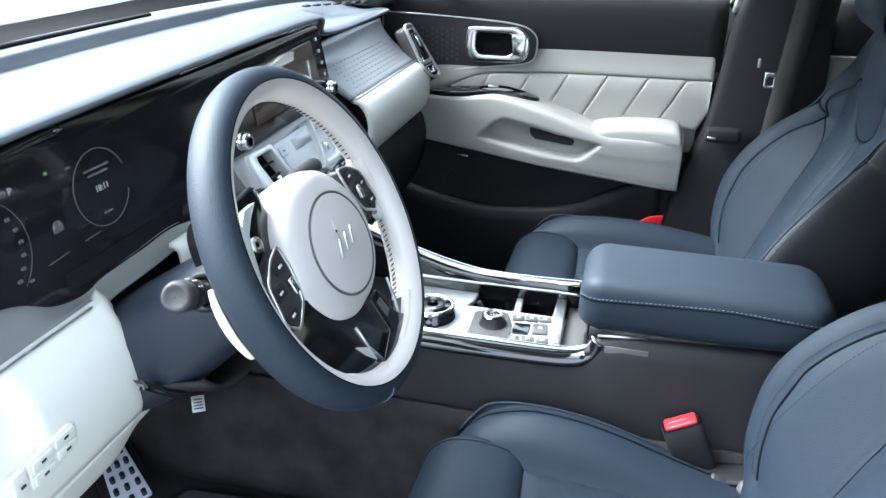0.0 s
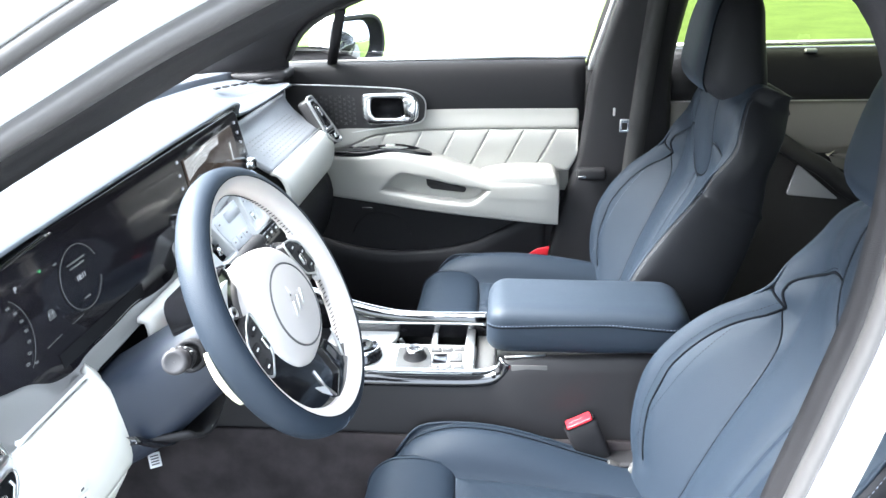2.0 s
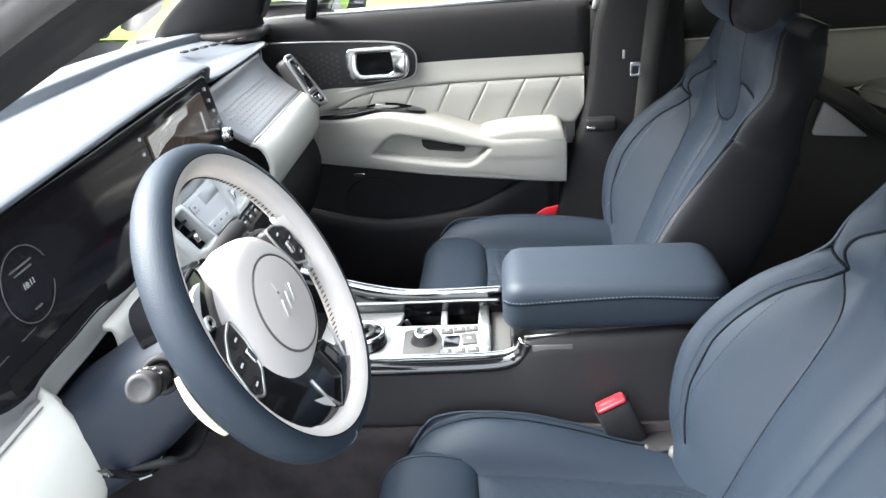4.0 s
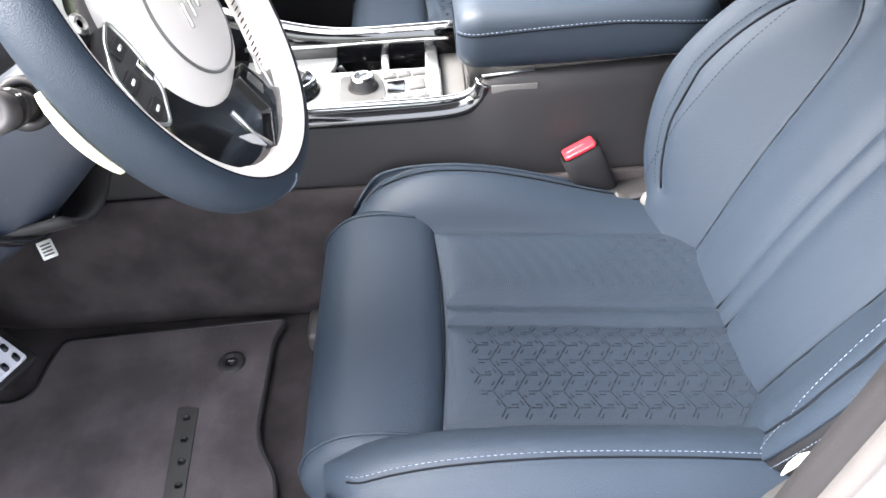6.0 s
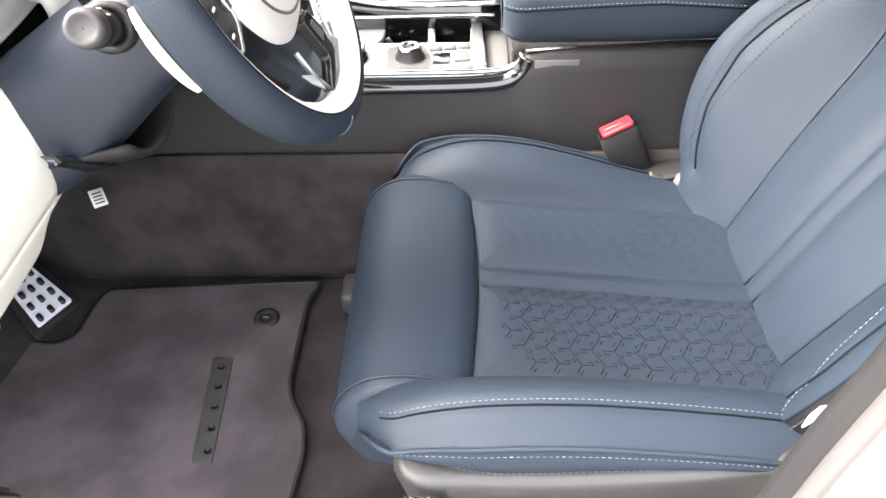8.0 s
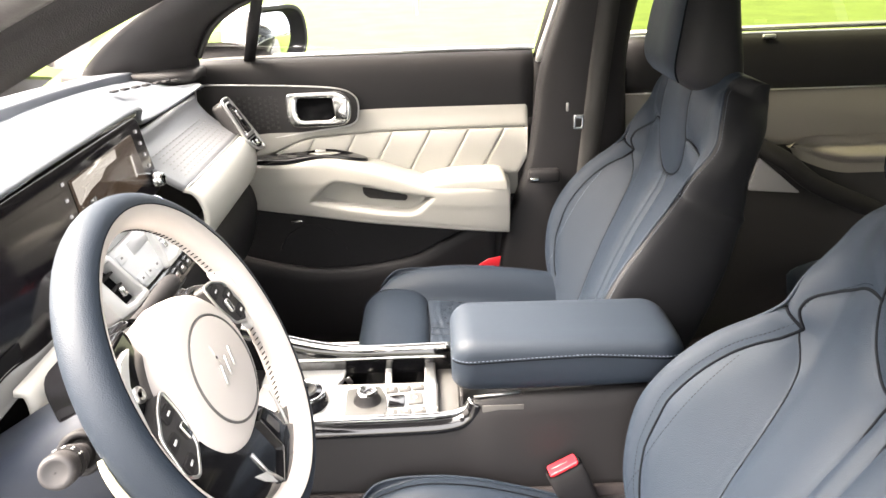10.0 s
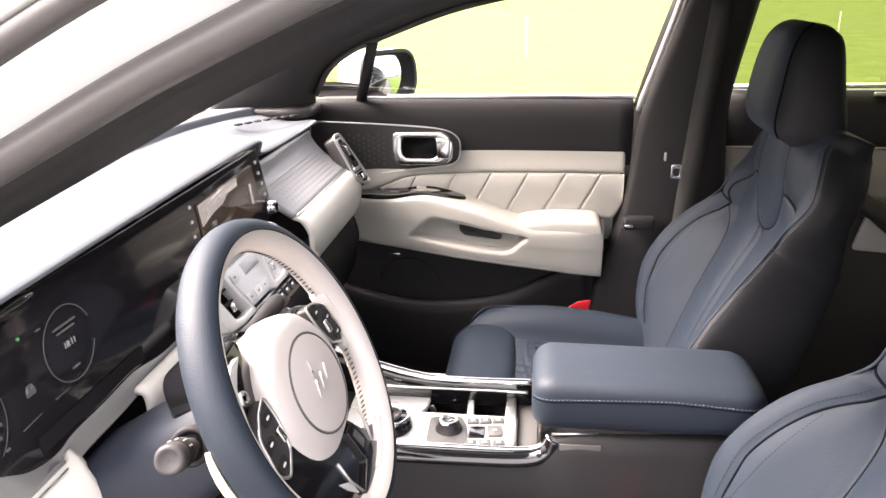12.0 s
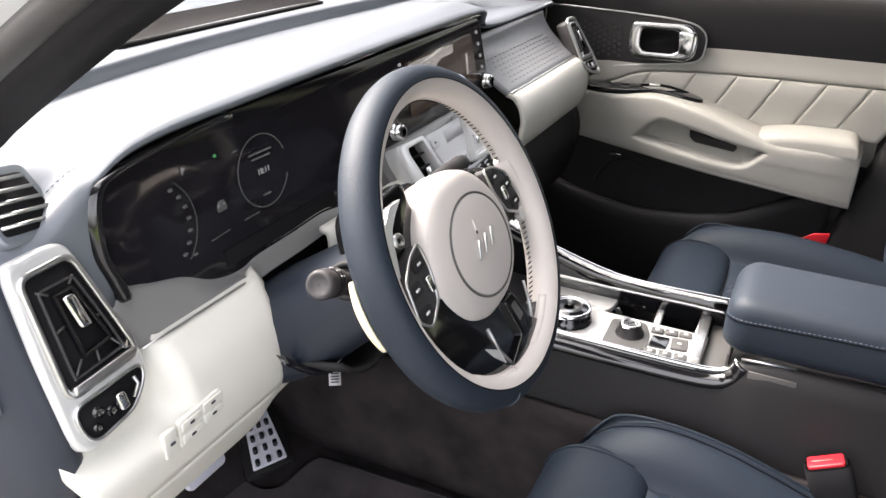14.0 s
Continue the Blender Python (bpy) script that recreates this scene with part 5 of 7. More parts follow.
# gloss edge band and chrome rim of the tray
band = [(-0.16, -0.066, 0.728), (-0.02, -0.056, 0.720), (0.10, -0.050, 0.716), (0.20, -0.048, 0.718), (0.235, -0.046, 0.731), (0.245, -0.044, 0.754)]
on_console(tube("gloss_band", band, 0.013, PIANO, None, "gloss black tray edge", sides=12, flat=0.55, n=40))
on_console(tube("chrome_rim", [(-0.16, -0.060, 0.743), (-0.02, -0.052, 0.737), (0.10, -0.046, 0.733), (0.19, -0.044, 0.733), (0.226, -0.042, 0.739), (0.240, -0.040, 0.758)], 0.0042, CHROME, None, "chrome tray rim", sides=10, n=40))
on_console(tube("chrome_strip", [(0.244, -0.046, 0.764), (0.315, -0.043, 0.768)], 0.0022, SATIN, None, sides=8))
on_console(box("paint_patch", (0.062, 0.002, 0.030), (0.287, -0.0535, 0.738), GREY_PLASTIC, None, "grey cover plate on the console side", bev=0.0008))
# silver control tray
tray = rounded([(-0.10, -0.050), (0.190, -0.044), (0.190, 0.054), (0.026, 0.056), (-0.10, 0.058)], 0.006)
on_console(slab("control_tray", tray, flat_z(0.730), 0.012, SILVER_PAINT, None, "satin silver control tray", bev=0.003))
on_console(slab("knob_plate", rounded([(0.044, 0.036), (0.096, 0.044), (0.108, 0.014), (0.112, -0.020), (0.104, -0.044), (0.046, -0.042)], 0.008), flat_z(0.7325), 0.004, GREY_PLASTIC, None, "dark grey terrain knob plate", bev=0.001))
on_console(turned("terrain_knob", [(0.022, 0), (0.021, 0.004), (0.0175, 0.007), (0.0170, 0.015), (0.0155, 0.017)], pose(0.079, 0.002, 0.7325), BLACK, None, "round terrain mode knob"))
on_console(turned("knob_cap", [(0.0165, 0), (0.0160, 0.0020), (0.0120, 0.0028), (0.0100, 0.0016)], pose(0.079, 0.002, 0.7490), CHROME, None, "chrome knob cap"))
on_console(box("knob_mark", (0.012, 0.0035, 0.0012), (0.079, 0.002, 0.7512), INK, None, bev=0.0, rot=(0, 0, 40)))
on_console(turned("shift_dial", [(0.037, 0), (0.037, 0.008), (0.034, 0.011), (0.032, 0.020), (0.029, 0.023), (0.020, 0.0235)], pose(-0.020, 0.004, 0.7305), PIANO, None, "rotary gear dial with chrome ring"))
on_console(turned("dial_ring", [(0.0350, 0), (0.0350, 0.005), (0.031, 0.007), (0.027, 0.0)], pose(-0.020, 0.004, 0.747), CHROME, None, "knurled chrome ring", n=48))
on_console(turned("dial_cap", [(0.021, 0), (0.021, 0.003), (0.018, 0.004)], pose(-0.020, 0.004, 0.7525), SATIN, None))
on_console(box("dial_mark", (0.012, 0.004, 0.001), (-0.018, 0.004, 0.7570), PIANO, None, bev=0.0, rot=(0, 0, 30)))
for x, y, wx, wy in ((0.116, 0.030, 0.019, 0.014), (0.137, 0.033, 0.019, 0.014), (0.158, 0.036, 0.019, 0.014), (0.154, 0.004, 0.024, 0.030), (0.118, -0.034, 0.019, 0.014), (0.140, -0.031, 0.019, 0.014), (0.162, -0.029, 0.019, 0.014)):
    on_console(box("tray_button", (wx, wy, 0.005), (x, y, 0.7318), GREY_PLASTIC, None, bev=0.0015, rot=(0, 0, 6)))
    under(box("button_icon", (0.006, 0.004, 0.0005), (x, y, 0.7346), LABEL_WHITE, None, bev=0.0), console)
on_console(slab("brake_switch", rounded([(0.112, -0.018), (0.138, -0.016), (0.138, 0.016), (0.112, 0.014)], 0.003), flat_z(0.7330), 0.004, PIANO, None, "gloss black parking brake switch", bev=0.001))
on_console(box("silver_step", (0.016, 0.140, 0.010), (0.180, 0.038, 0.735), SATIN, None, "satin silver divider bar", bev=0.002, rot=(0, 0, 2)))
on_console(box("storage_pad", (0.034, 0.150, 0.006), (0.206, 0.036, 0.722), GREY_PLASTIC, None, bev=0.002))
on_console(box("storage_lip", (0.004, 0.150, 0.040), (0.226, 0.036, 0.742), CHARCOAL, None, bev=0.001))
# cup holders: two open wells in a silver surround
on_console(slab("well_surround", rounded([(-0.10, 0.0565), (0.026, 0.0565), (0.034, 0.076), (0.036, 0.124), (-0.10, 0.124)], 0.006), flat_z(0.7305), 0.010, SILVER_PAINT, None, "silver cup holder surround", bev=0.002))
on_console(box("well_divider", (0.011, 0.066, 0.010), (0.1075, 0.090, 0.7255), SILVER_PAINT, None, "silver cup holder divider", bev=0.003, rot=(0, 0, 3)))
on_console(box("well_bar", (0.005, 0.066, 0.010), (0.1705, 0.090, 0.7255), SILVER_PAINT, None, bev=0.002))
on_console(box("well_bar", (0.140, 0.006, 0.010), (0.100, 0.124, 0.7255), SILVER_PAINT, None, bev=0.002))
for x0, x1 in ((0.030, 0.102), (0.113, 0.168)):
    on_console(sheet("cup_well", [[(0.5 * (x0 + x1) + (a - 0.5 * (x0 + x1)) * k, 0.088 + (y - 0.088) * k, z) for a, y in round_rect(x1 - x0, 0.066, 0.012, 4, 0.5 * (x0 + x1), 0.088)] for k, z in ((1.0, 0.728), (0.96, 0.700), (0.90, 0.668), (0.02, 0.664))], PIANO, None, "deep dark cup well", wrap=True))
on_console(box("holder_fin", (0.010, 0.004, 0.014), (0.040, 0.090, 0.715), SATIN, None, bev=0.002, rot=(0, -30, 0)))
# passenger-side grab rail
on_console(tube("grab_rail", [(-0.26, 0.100, 0.880), (-0.17, 0.095, 0.838), (-0.07, 0.090, 0.804), (0.02, 0.088, 0.782), (0.09, 0.087, 0.777), (0.215, 0.088, 0.778)], 0.0055, CHROME, None, "curved chrome grab rail", sides=10, n=50, flat=0.8))
on_console(sheet("rail_skirt", [[(x, 0.097, z - 0.004), (x, 0.104, z - 0.035), (x, 0.110, 0.70)] for x, z in catmull([(-0.26, 0.880), (-0.17, 0.838), (-0.07, 0.804), (0.02, 0.782), (0.215, 0.776)], 24)], PIANO, None, thick=0.006))
on_console(tube("inner_rail", [(-0.10, 0.100, 0.752), (0.02, 0.098, 0.752), (0.16, 0.094, 0.755), (0.205, 0.092, 0.755)], 0.003, SATIN, None, sides=8, n=24))

# armrest lid
AX0, AX1, AY0, AY1 = 0.218, 0.552, -0.052, 0.104
rows = []
for k in 0.5 - 0.5 * np.cos(np.linspace(0, 1, 40) * math.pi):
    x = AX0 - 0.006 + (AX1 - AX0 + 0.014) * k
    d0, d1 = min(1.0, (x - AX0 + 0.006) / 0.034), min(1.0, (AX1 + 0.008 - x) / 0.042)
    e, e2 = 1 - math.sqrt(max(0.0, 1 - (1 - d0) ** 2)), 1 - math.sqrt(max(0.0, 1 - (1 - d1) ** 2))
    zt, zb0 = 0.858 - 0.030 * e - 0.030 * e2 - 0.004 * k, 0.768 + 0.016 * e + 0.016 * e2 + 0.012 * max(0, k - 0.6)
    yy0, yy1 = AY0 + 0.026 * e + 0.030 * e2, AY1 - 0.026 * e - 0.030 * e2
    row = []
    c0, h0, w0 = 0.5 * (yy0 + yy1), 0.5 * (zt - zb0), 0.5 * (yy1 - yy0)
    for q in range(36):
        t = 2 * math.pi * q / 36
        c, s = math.cos(t), math.sin(t)
        row.append((x, c0 + w0 * math.copysign(abs(c) ** 0.36, c), 0.5 * (zt + zb0) + h0 * math.copysign(abs(s) ** 0.46, s)))
    rows.append(row)
on_console(sheet("armrest_lid", rows, NAVY_TOUCH, None, "padded navy leather armrest lid", wrap=True, caps=True, flip=False))
def lid_pt(k, q):
    r_ = rows
    i = min(len(r_) - 1, max(0, int(round(k * (len(r_) - 1)))))
    a, b = Vector(r_[i][int(q) % 36]), Vector(r_[i][(int(q) + 1) % 36])
    return a + (b - a) * (q - int(q))
seam_pts = [lid_pt(k, 19.6) + Vector((0, -0.0012, 0.0004)) for k in np.linspace(0.06, 0.94, 30)]
seam_pts = [(p.x, p.y - 0.0006, 0.826 + 0.008 * math.sin(min(1, (p.x - AX0) / 0.25) * 1.57) - 0.010 * max(0, (p.x - 0.42) / 0.13)) for p in seam_pts]
under(tube("seam", [(x, y + 0.0006, z - 0.004) for x, y, z in seam_pts], 0.0010, STITCH_DARK, None, sides=5), console)
under(stitches("stitching", seam_pts, STITCH, None, r=0.0005), console)
on_console(box("lid_hinge", (0.02, 0.02, 0.03), (0.570, -0.03, 0.800), CHROME, None, bev=0.004))

# belt buckle beside the driver's seat
buckle = thing("belt_buckle", "black belt buckle with a bright red release button", "belt buckle", (0.41, -0.09, 0.60))
bz = Vector((-0.42, 0.06, 0.92)).normalized()
bx = (Vector((1, 0.10, 0)) - bz * Vector((1, 0.10, 0)).dot(bz)).normalized()
by = bz.cross(bx)
bmx = Matrix(((bx.x, by.x, bz.x, 0.374), (bx.y, by.y, bz.y, -0.090), (bx.z, by.z, bz.z, 0.664), (0, 0, 0, 1)))
for nm, m_, lab in (("buckle_body", BLACK, "black buckle housing"),):
    rows_ = []
    for w, z in ((0.010, -0.085), (0.0135, -0.075), (0.0150, -0.03), (0.0150, -0.002), (0.0135, 0.002)):
        rows_.append([bmx @ Vector((u * w / 0.0135 * 1.9, v * w / 0.0135, z)) for u, v in round_rect(0.0270, 0.0250, 0.006, 4)])
    under(sheet(nm, rows_, m_, None, lab, wrap=True, caps=True), buckle)
under(slab("release_button", round_rect(0.046, 0.026, 0.004), lambda u, v, w: tuple(bmx @ Vector((u, v, 0.0065 + w))), 0.006, RED, None, "red release button", bev=0.002), buckle)
under(slab("button_slot", round_rect(0.026, 0.003, 0.001), lambda u, v, w: tuple(bmx @ Vector((u - 0.004, v, 0.0069 + w))), 0.001, material("red_raised", (0.75, 0.10, 0.10), 0.4), None), buckle)
under(box("stem", (0.030, 0.012, 0.12), (0.412, -0.118, 0.555), RUBBER, None, bev=0.003, rot=(10, 24, 0)), buckle)
under(box("yellow_tag", (0.020, 0.004, 0.010), (0.412, -0.128, 0.606), BEIGE_LABEL, None, "yellow belt label", bev=0.001, rot=(0, 10, 0)), buckle)
cover = thing("seat_hinge_cover", "pale grey plastic cover at the cushion's rear corner", "hinge cover", (0.49, -0.12, 0.58))
under(box("cover_shell", (0.07, 0.02, 0.035), (0.488, -0.135, 0.592), GREY_PLASTIC, None, bev=0.008, rot=(0, 14, 0)), cover)
wcov = thing("protective_wrap", "torn white protective film on the pillar trim's corner", "film", (0.445, -0.64, 0.70))
under(slab("film_sheet", [(0.436, 0.722), (0.438, 0.738), (0.444, 0.750), (0.456, 0.753), (0.448, 0.738)], xz(-0.640), 0.003, LABEL_WHITE, None, bev=0.001), wcov)

# ---------------------------------------------------------------- steering wheel
WC, WT = Vector((-0.026, -0.383, 1.035)), radians(25.9)
WM = Matrix(((0, -math.sin(WT), math.cos(WT), WC.x), (1, 0, 0, WC.y), (0, math.cos(WT), math.sin(WT), WC.z), (0, 0, 0, 1)))
wheel = thing("steering_wheel", "two-tone navy and cream leather steering wheel with gloss black spokes", "steering wheel", WC)


def on_wheel(ob):
    return under(ob, wheel)


def Wp(u, v, w):
    return tuple(WM @ Vector((u, v, w)))


RO, RT = 0.1775, 0.0170
def rim_rows(a0, a1, grow, t0=0.0, t1=360.0, n=120, nv=14):
    out = []
    for t in np.radians(np.linspace(t0, t1, n)):
        row = []
        for p in np.radians(np.linspace(a0, a1, nv)):
            rr = RO - RT + (RT + grow) * math.cos(p)
            row.append(Wp(rr * math.sin(t), rr * math.cos(t), (RT * 1.18 + grow) * math.sin(p)))
        out.append(row)
    return out


on_wheel(sheet("rim_outer", rim_rows(-100, 96, 0.0), NAVY_TOUCH, None, "navy leather outer rim"))
on_wheel(sheet("rim_inner", rim_rows(96, 260, 0.0), WHEEL_CREAM, None, "cream leather inner rim"))
for p_, mat_ in ((96, STITCH_DARK), (262, STITCH_DARK)):
    loop_ = [Wp((RO - RT + (RT + 0.0002) * math.cos(radians(p_))) * math.sin(t), (RO - RT + (RT + 0.0002) * math.cos(radians(p_))) * math.cos(t), (RT * 1.18 + 0.0002) * math.sin(radians(p_))) for t in np.linspace(0, 2 * math.pi, 120)]
    on_wheel(tube("rim_seam", loop_[:-1], 0.0006, mat_, None, sides=5, closed=True))
zig = []
for k in range(150):
    t = 2 * math.pi * k / 150
    for p0, p1 in ((196, 212),):
        a, b = [Wp((RO - RT + (RT + 0.0006) * math.cos(radians(p))) * math.sin(t + (0.012 if p == p1 else 0)), (RO - RT + (RT + 0.0006) * math.cos(radians(p))) * math.cos(t + (0.012 if p == p1 else 0)), (RT * 1.18 + 0.0006) * math.sin(radians(p))) for p in (p0, p1)]
        tube("", [a, b], 0.0008, None, sides=4, bm_out=zig)
on_wheel(joined("rim_stitching", zig, STITCH_DARK, None, "dark cross stitching"))
for t_ in (32, 198):
    t = radians(t_)
    on_wheel(tube("rim_joint", [Wp((RO - RT + (RT + 0.0003) * math.cos(p)) * math.sin(t), (RO - RT + (RT + 0.0003) * math.cos(p)) * math.cos(t), (RT * 1.18 + 0.0003) * math.sin(p)) for p in np.linspace(-1.5, 1.2, 16)], 0.0006, STITCH, None, sides=4))
# hub parts sit a few degrees turned
HR = radians(6.0)


def Wr(u, v, w):
    return Wp(u * math.cos(HR) - v * math.sin(HR), u * math.sin(HR) + v * math.cos(HR), w)


pad = catmull([(0.0, 0.066), (0.040, 0.061), (0.074, 0.040), (0.096, 0.006), (0.100, -0.026), (0.078, -0.062), (0.040, -0.082), (0.0, -0.086), (-0.040, -0.082), (-0.078, -0.062), (-0.100, -0.026), (-0.096, 0.006), (-0.074, 0.040), (-0.040, 0.062), (0.0, 0.068)], 61)[:-1]
rows = []
for s, w in ((1.0, -0.034), (1.01, -0.018), (1.0, -0.008), (0.965, 0.001), (0.90, 0.0060), (0.78, 0.0100), (0.55, 0.0122), (0.25, 0.0132), (0.02, 0.0134)):
    rows.append([Wr(0.90 * u * s, v * s, w) for u, v in pad])
on_wheel(sheet("airbag_pad", rows, WHEEL_CREAM, None, "domed cream airbag cover", wrap=True, caps=True, flip=True))
on_wheel(tube("pad_ring", [Wr(0.0600 * math.sin(t) + 0.002, 0.0525 * math.cos(t) - 0.0145, 0.0122) for t in np.linspace(0, 2 * math.pi, 60)[:-1]], 0.0013, GREY_PLASTIC, None, sides=6, closed=True))
on_wheel(slab("pad_disc", [(0.0585 * math.cos(t) + 0.002, 0.0510 * math.sin(t) - 0.0145) for t in np.linspace(0, 2 * math.pi, 49)[:-1]], lambda u, v, w: Wr(u, v, 0.0132 + 0.0015 * (1 - (u * u + (v + 0.0145) ** 2) / 0.003) + w), 0.003, WHEEL_CREAM, None, bev=0.001))
# plain slanted bars stand for the badge
for u0, v0, u1, v1 in ((-0.018, -0.023, -0.006, -0.007), (-0.002, -0.023, 0.010, -0.007), (0.014, -0.023, 0.026, -0.007)):
    on_wheel(tube("badge_bar", [Wr(u0, v0, 0.0148), Wr(u1, v1, 0.0148)], 0.0018, SATIN, None, sides=6))
# side spokes: gloss black wing, silver bracket, framed switch pod
for sg in (-1, 1):
    def mir(pts):
        q = [(sg * u, v) for u, v in pts]
        return q if sg > 0 else q[::-1]
    wing = [(0.040, 0.086), (0.088, 0.086), (0.120, 0.066), (0.141, 0.020), (0.143, -0.030), (0.134, -0.044), (0.060, -0.040)] if sg < 0 else [(0.060, 0.040), (0.098, 0.040), (0.132, 0.020), (0.143, -0.012), (0.143, -0.034), (0.134, -0.044), (0.060, -0.040)]
    on_wheel(slab("side_spoke", rounded(mir(wing), 0.01), lambda u, v, w: Wr(u, v, -0.012 + w), 0.018, PIANO, None, "gloss black side spoke", bev=0.004))
    if sg < 0:
        on_wheel(slab("spoke_bracket", rounded(mir([(0.066, 0.076), (0.088, 0.077), (0.107, 0.066), (0.114, 0.054), (0.129, 0.022), (0.120, 0.020), (0.106, 0.048), (0.099, 0.059), (0.084, 0.068)]), 0.003), lambda u, v, w: Wr(u, v, -0.004 + w), 0.010, SILVER_PAINT, None, "pale silver spoke bracket", bev=0.002))
        on_wheel(turned("bracket_button", [(0.0075, 0), (0.0075, 0.002), (0.005, 0.003)], Matrix.Translation(Wr(-0.094, 0.046, -0.008)) @ WM.to_3x3().to_4x4(), SATIN, None, n=18))
    else:
        on_wheel(slab("spoke_bracket", rounded([(0.124, -0.040), (0.140, -0.034), (0.138, -0.046), (0.128, -0.050)], 0.003), lambda u, v, w: Wr(u, v, -0.002 + w), 0.008, SILVER_PAINT, None, "pale silver spoke bracket", bev=0.002))
    pod = mir([(0.083, 0.036), (0.104, 0.031), (0.126, 0.016), (0.134, -0.020), (0.120, -0.034), (0.094, -0.020), (0.084, 0.008)])
    pr = rounded(pod, 0.006)
    on_wheel(slab("switch_pod", pr, lambda u, v, w: Wr(u, v, 0.002 + w), 0.014, CHARCOAL, None, "dark grey switch cluster", bev=0.002))
    on_wheel(tube("pod_trim", [Wr(u, v, 0.0022) for u, v in pr], 0.0016, SATIN, None, sides=6, closed=True))
    for cu, cv in ((0.098, 0.021), (0.117, 0.004), (0.119, -0.019)):
        on_wheel(slab("wheel_button", round_rect(0.020, 0.012, 0.003, 3, sg * cu, cv), lambda u, v2, w: Wr(u, v2, 0.0042 + w), 0.003, BLACK, None, bev=0.001))
        under(slab("button_icon", round_rect(0.007, 0.0025, 0.001, 2, sg * cu, cv), lambda u, v2, w: Wr(u, v2, 0.0045 + w), 0.0005, LABEL_WHITE, None), wheel)
    on_wheel(slab("roller", round_rect(0.008, 0.016, 0.002, 3, sg * 0.099, 0.000), lambda u, v2, w: Wr(u, v2, 0.0085 + w), 0.006, CHROME, None, "chrome scroll roller", bev=0.002))
    on_wheel(slab("rim_bridge", rounded(mir([(0.141, 0.030), (0.160, 0.022), (0.160, -0.055), (0.142, -0.066), (0.143, -0.010)]), 0.010), lambda u, v, w: Wr(u, v, 0.006 + w), 0.022, WHEEL_CREAM, None, "cream leather spoke root", bev=0.006))
# recessed gloss plate filling the foot of the wheel
foot_ = rounded([(-0.090, -0.030), (-0.136, -0.040), (-0.127, -0.080), (-0.098, -0.117), (-0.052, -0.144), (0.0, -0.153), (0.052, -0.144), (0.100, -0.116), (0.086, -0.119), (0.056, -0.109), (0.036, -0.082), (0.0, -0.055)], 0.005)
on_wheel(slab("foot_plate", foot_, lambda u, v, w: Wp(u, v, 0.001 + w), 0.012, PIANO, None, "gloss black spoke plate filling the wheel's foot", bev=0.002))
for u0, v0, u1, v1, u2, v2 in ((0.070, -0.086, 0.064, -0.112, 0.050, -0.140), (-0.034, -0.092, -0.030, -0.118, -0.014, -0.147)):
    on_wheel(tube("spoke_trim", [Wp(u0, v0, 0.0018), Wp(u1, v1, 0.0018), Wp(u2, v2, 0.0018)], 0.0018, SATIN, None, sides=6))
on_wheel(slab("spoke_rib", rounded([(0.010, -0.084), (0.032, -0.082), (0.046, -0.118), (0.064, -0.132), (0.046, -0.146), (-0.012, -0.152), (-0.022, -0.141), (0.018, -0.127)], 0.004), lambda u, v, w: Wp(u, v, 0.006 + w), 0.010, PIANO, None, "raised gloss black spoke", bev=0.004))
on_wheel(slab("spoke_window", rounded([(0.018, -0.092), (0.029, -0.091), (0.036, -0.110), (0.024, -0.114)], 0.002), lambda u, v, w: Wp(u, v, 0.0068 + w), 0.003, GREY_PLASTIC, None, "small grey spoke insert", bev=0.001))
on_wheel(slab("foot_insert", rounded([(-0.052, -0.105), (-0.030, -0.118), (-0.026, -0.136), (-0.042, -0.120)], 0.002), lambda u, v, w: Wp(u, v, 0.0024 + w), 0.003, SILVER_PAINT, None, "pale silver spoke insert", bev=0.001))
# cream thickening where the foot meets the rim
for a0 in (-24, 24):
    pts_ = [Wp(0.150 * math.sin(radians(180 + a)), 0.150 * math.cos(radians(180 + a)), 0.004) for a in np.linspace(a0 - 14, a0 + 14, 12)]
    on_wheel(tube("rim_swell", pts_, 0.0085, WHEEL_CREAM, None, sides=10, flat=0.8))
on_wheel(turned("hub_boss", [(0.060, -0.075), (0.066, -0.02), (0.062, 0.0)], WM, BLACK, None))

# steering column shroud with stalks
column = thing("steering_column", "navy plastic steering column shroud with stalks", "steering column", (-0.2, -0.383, 0.93))
rows = []
for k in np.linspace(0, 1, 14):
    w = -0.035 - 0.34 * k
    hw, hh, drop = 0.060 + 0.024 * smooth01(k * 1.6), 0.046 + 0.016 * smooth01(k * 1.5), -0.012 - 0.036 * smooth01(k * 1.3)
    row = []
    for q in range(28):
        t = 2 * math.pi * q / 28
        c, s = math.cos(t), math.sin(t)
        row.append(Wp(hw * math.copysign(abs(c) ** 0.6, c), drop + hh * math.copysign(abs(s) ** 0.65, s), w))
    rows.append(row)
under(sheet("column_shroud", rows, NAVY_SOFT, None, "navy moulded column shroud", wrap=True, caps=True), column)
under(slab("column_binnacle", rounded([(-0.050, 0.012), (0.060, 0.012), (0.045, 0.066), (-0.030, 0.066)], 0.02), lambda u, v, w: Wp(u, v, -0.060 + w), 0.07, PIANO, None, "gloss black column top", bev=0.01), column)
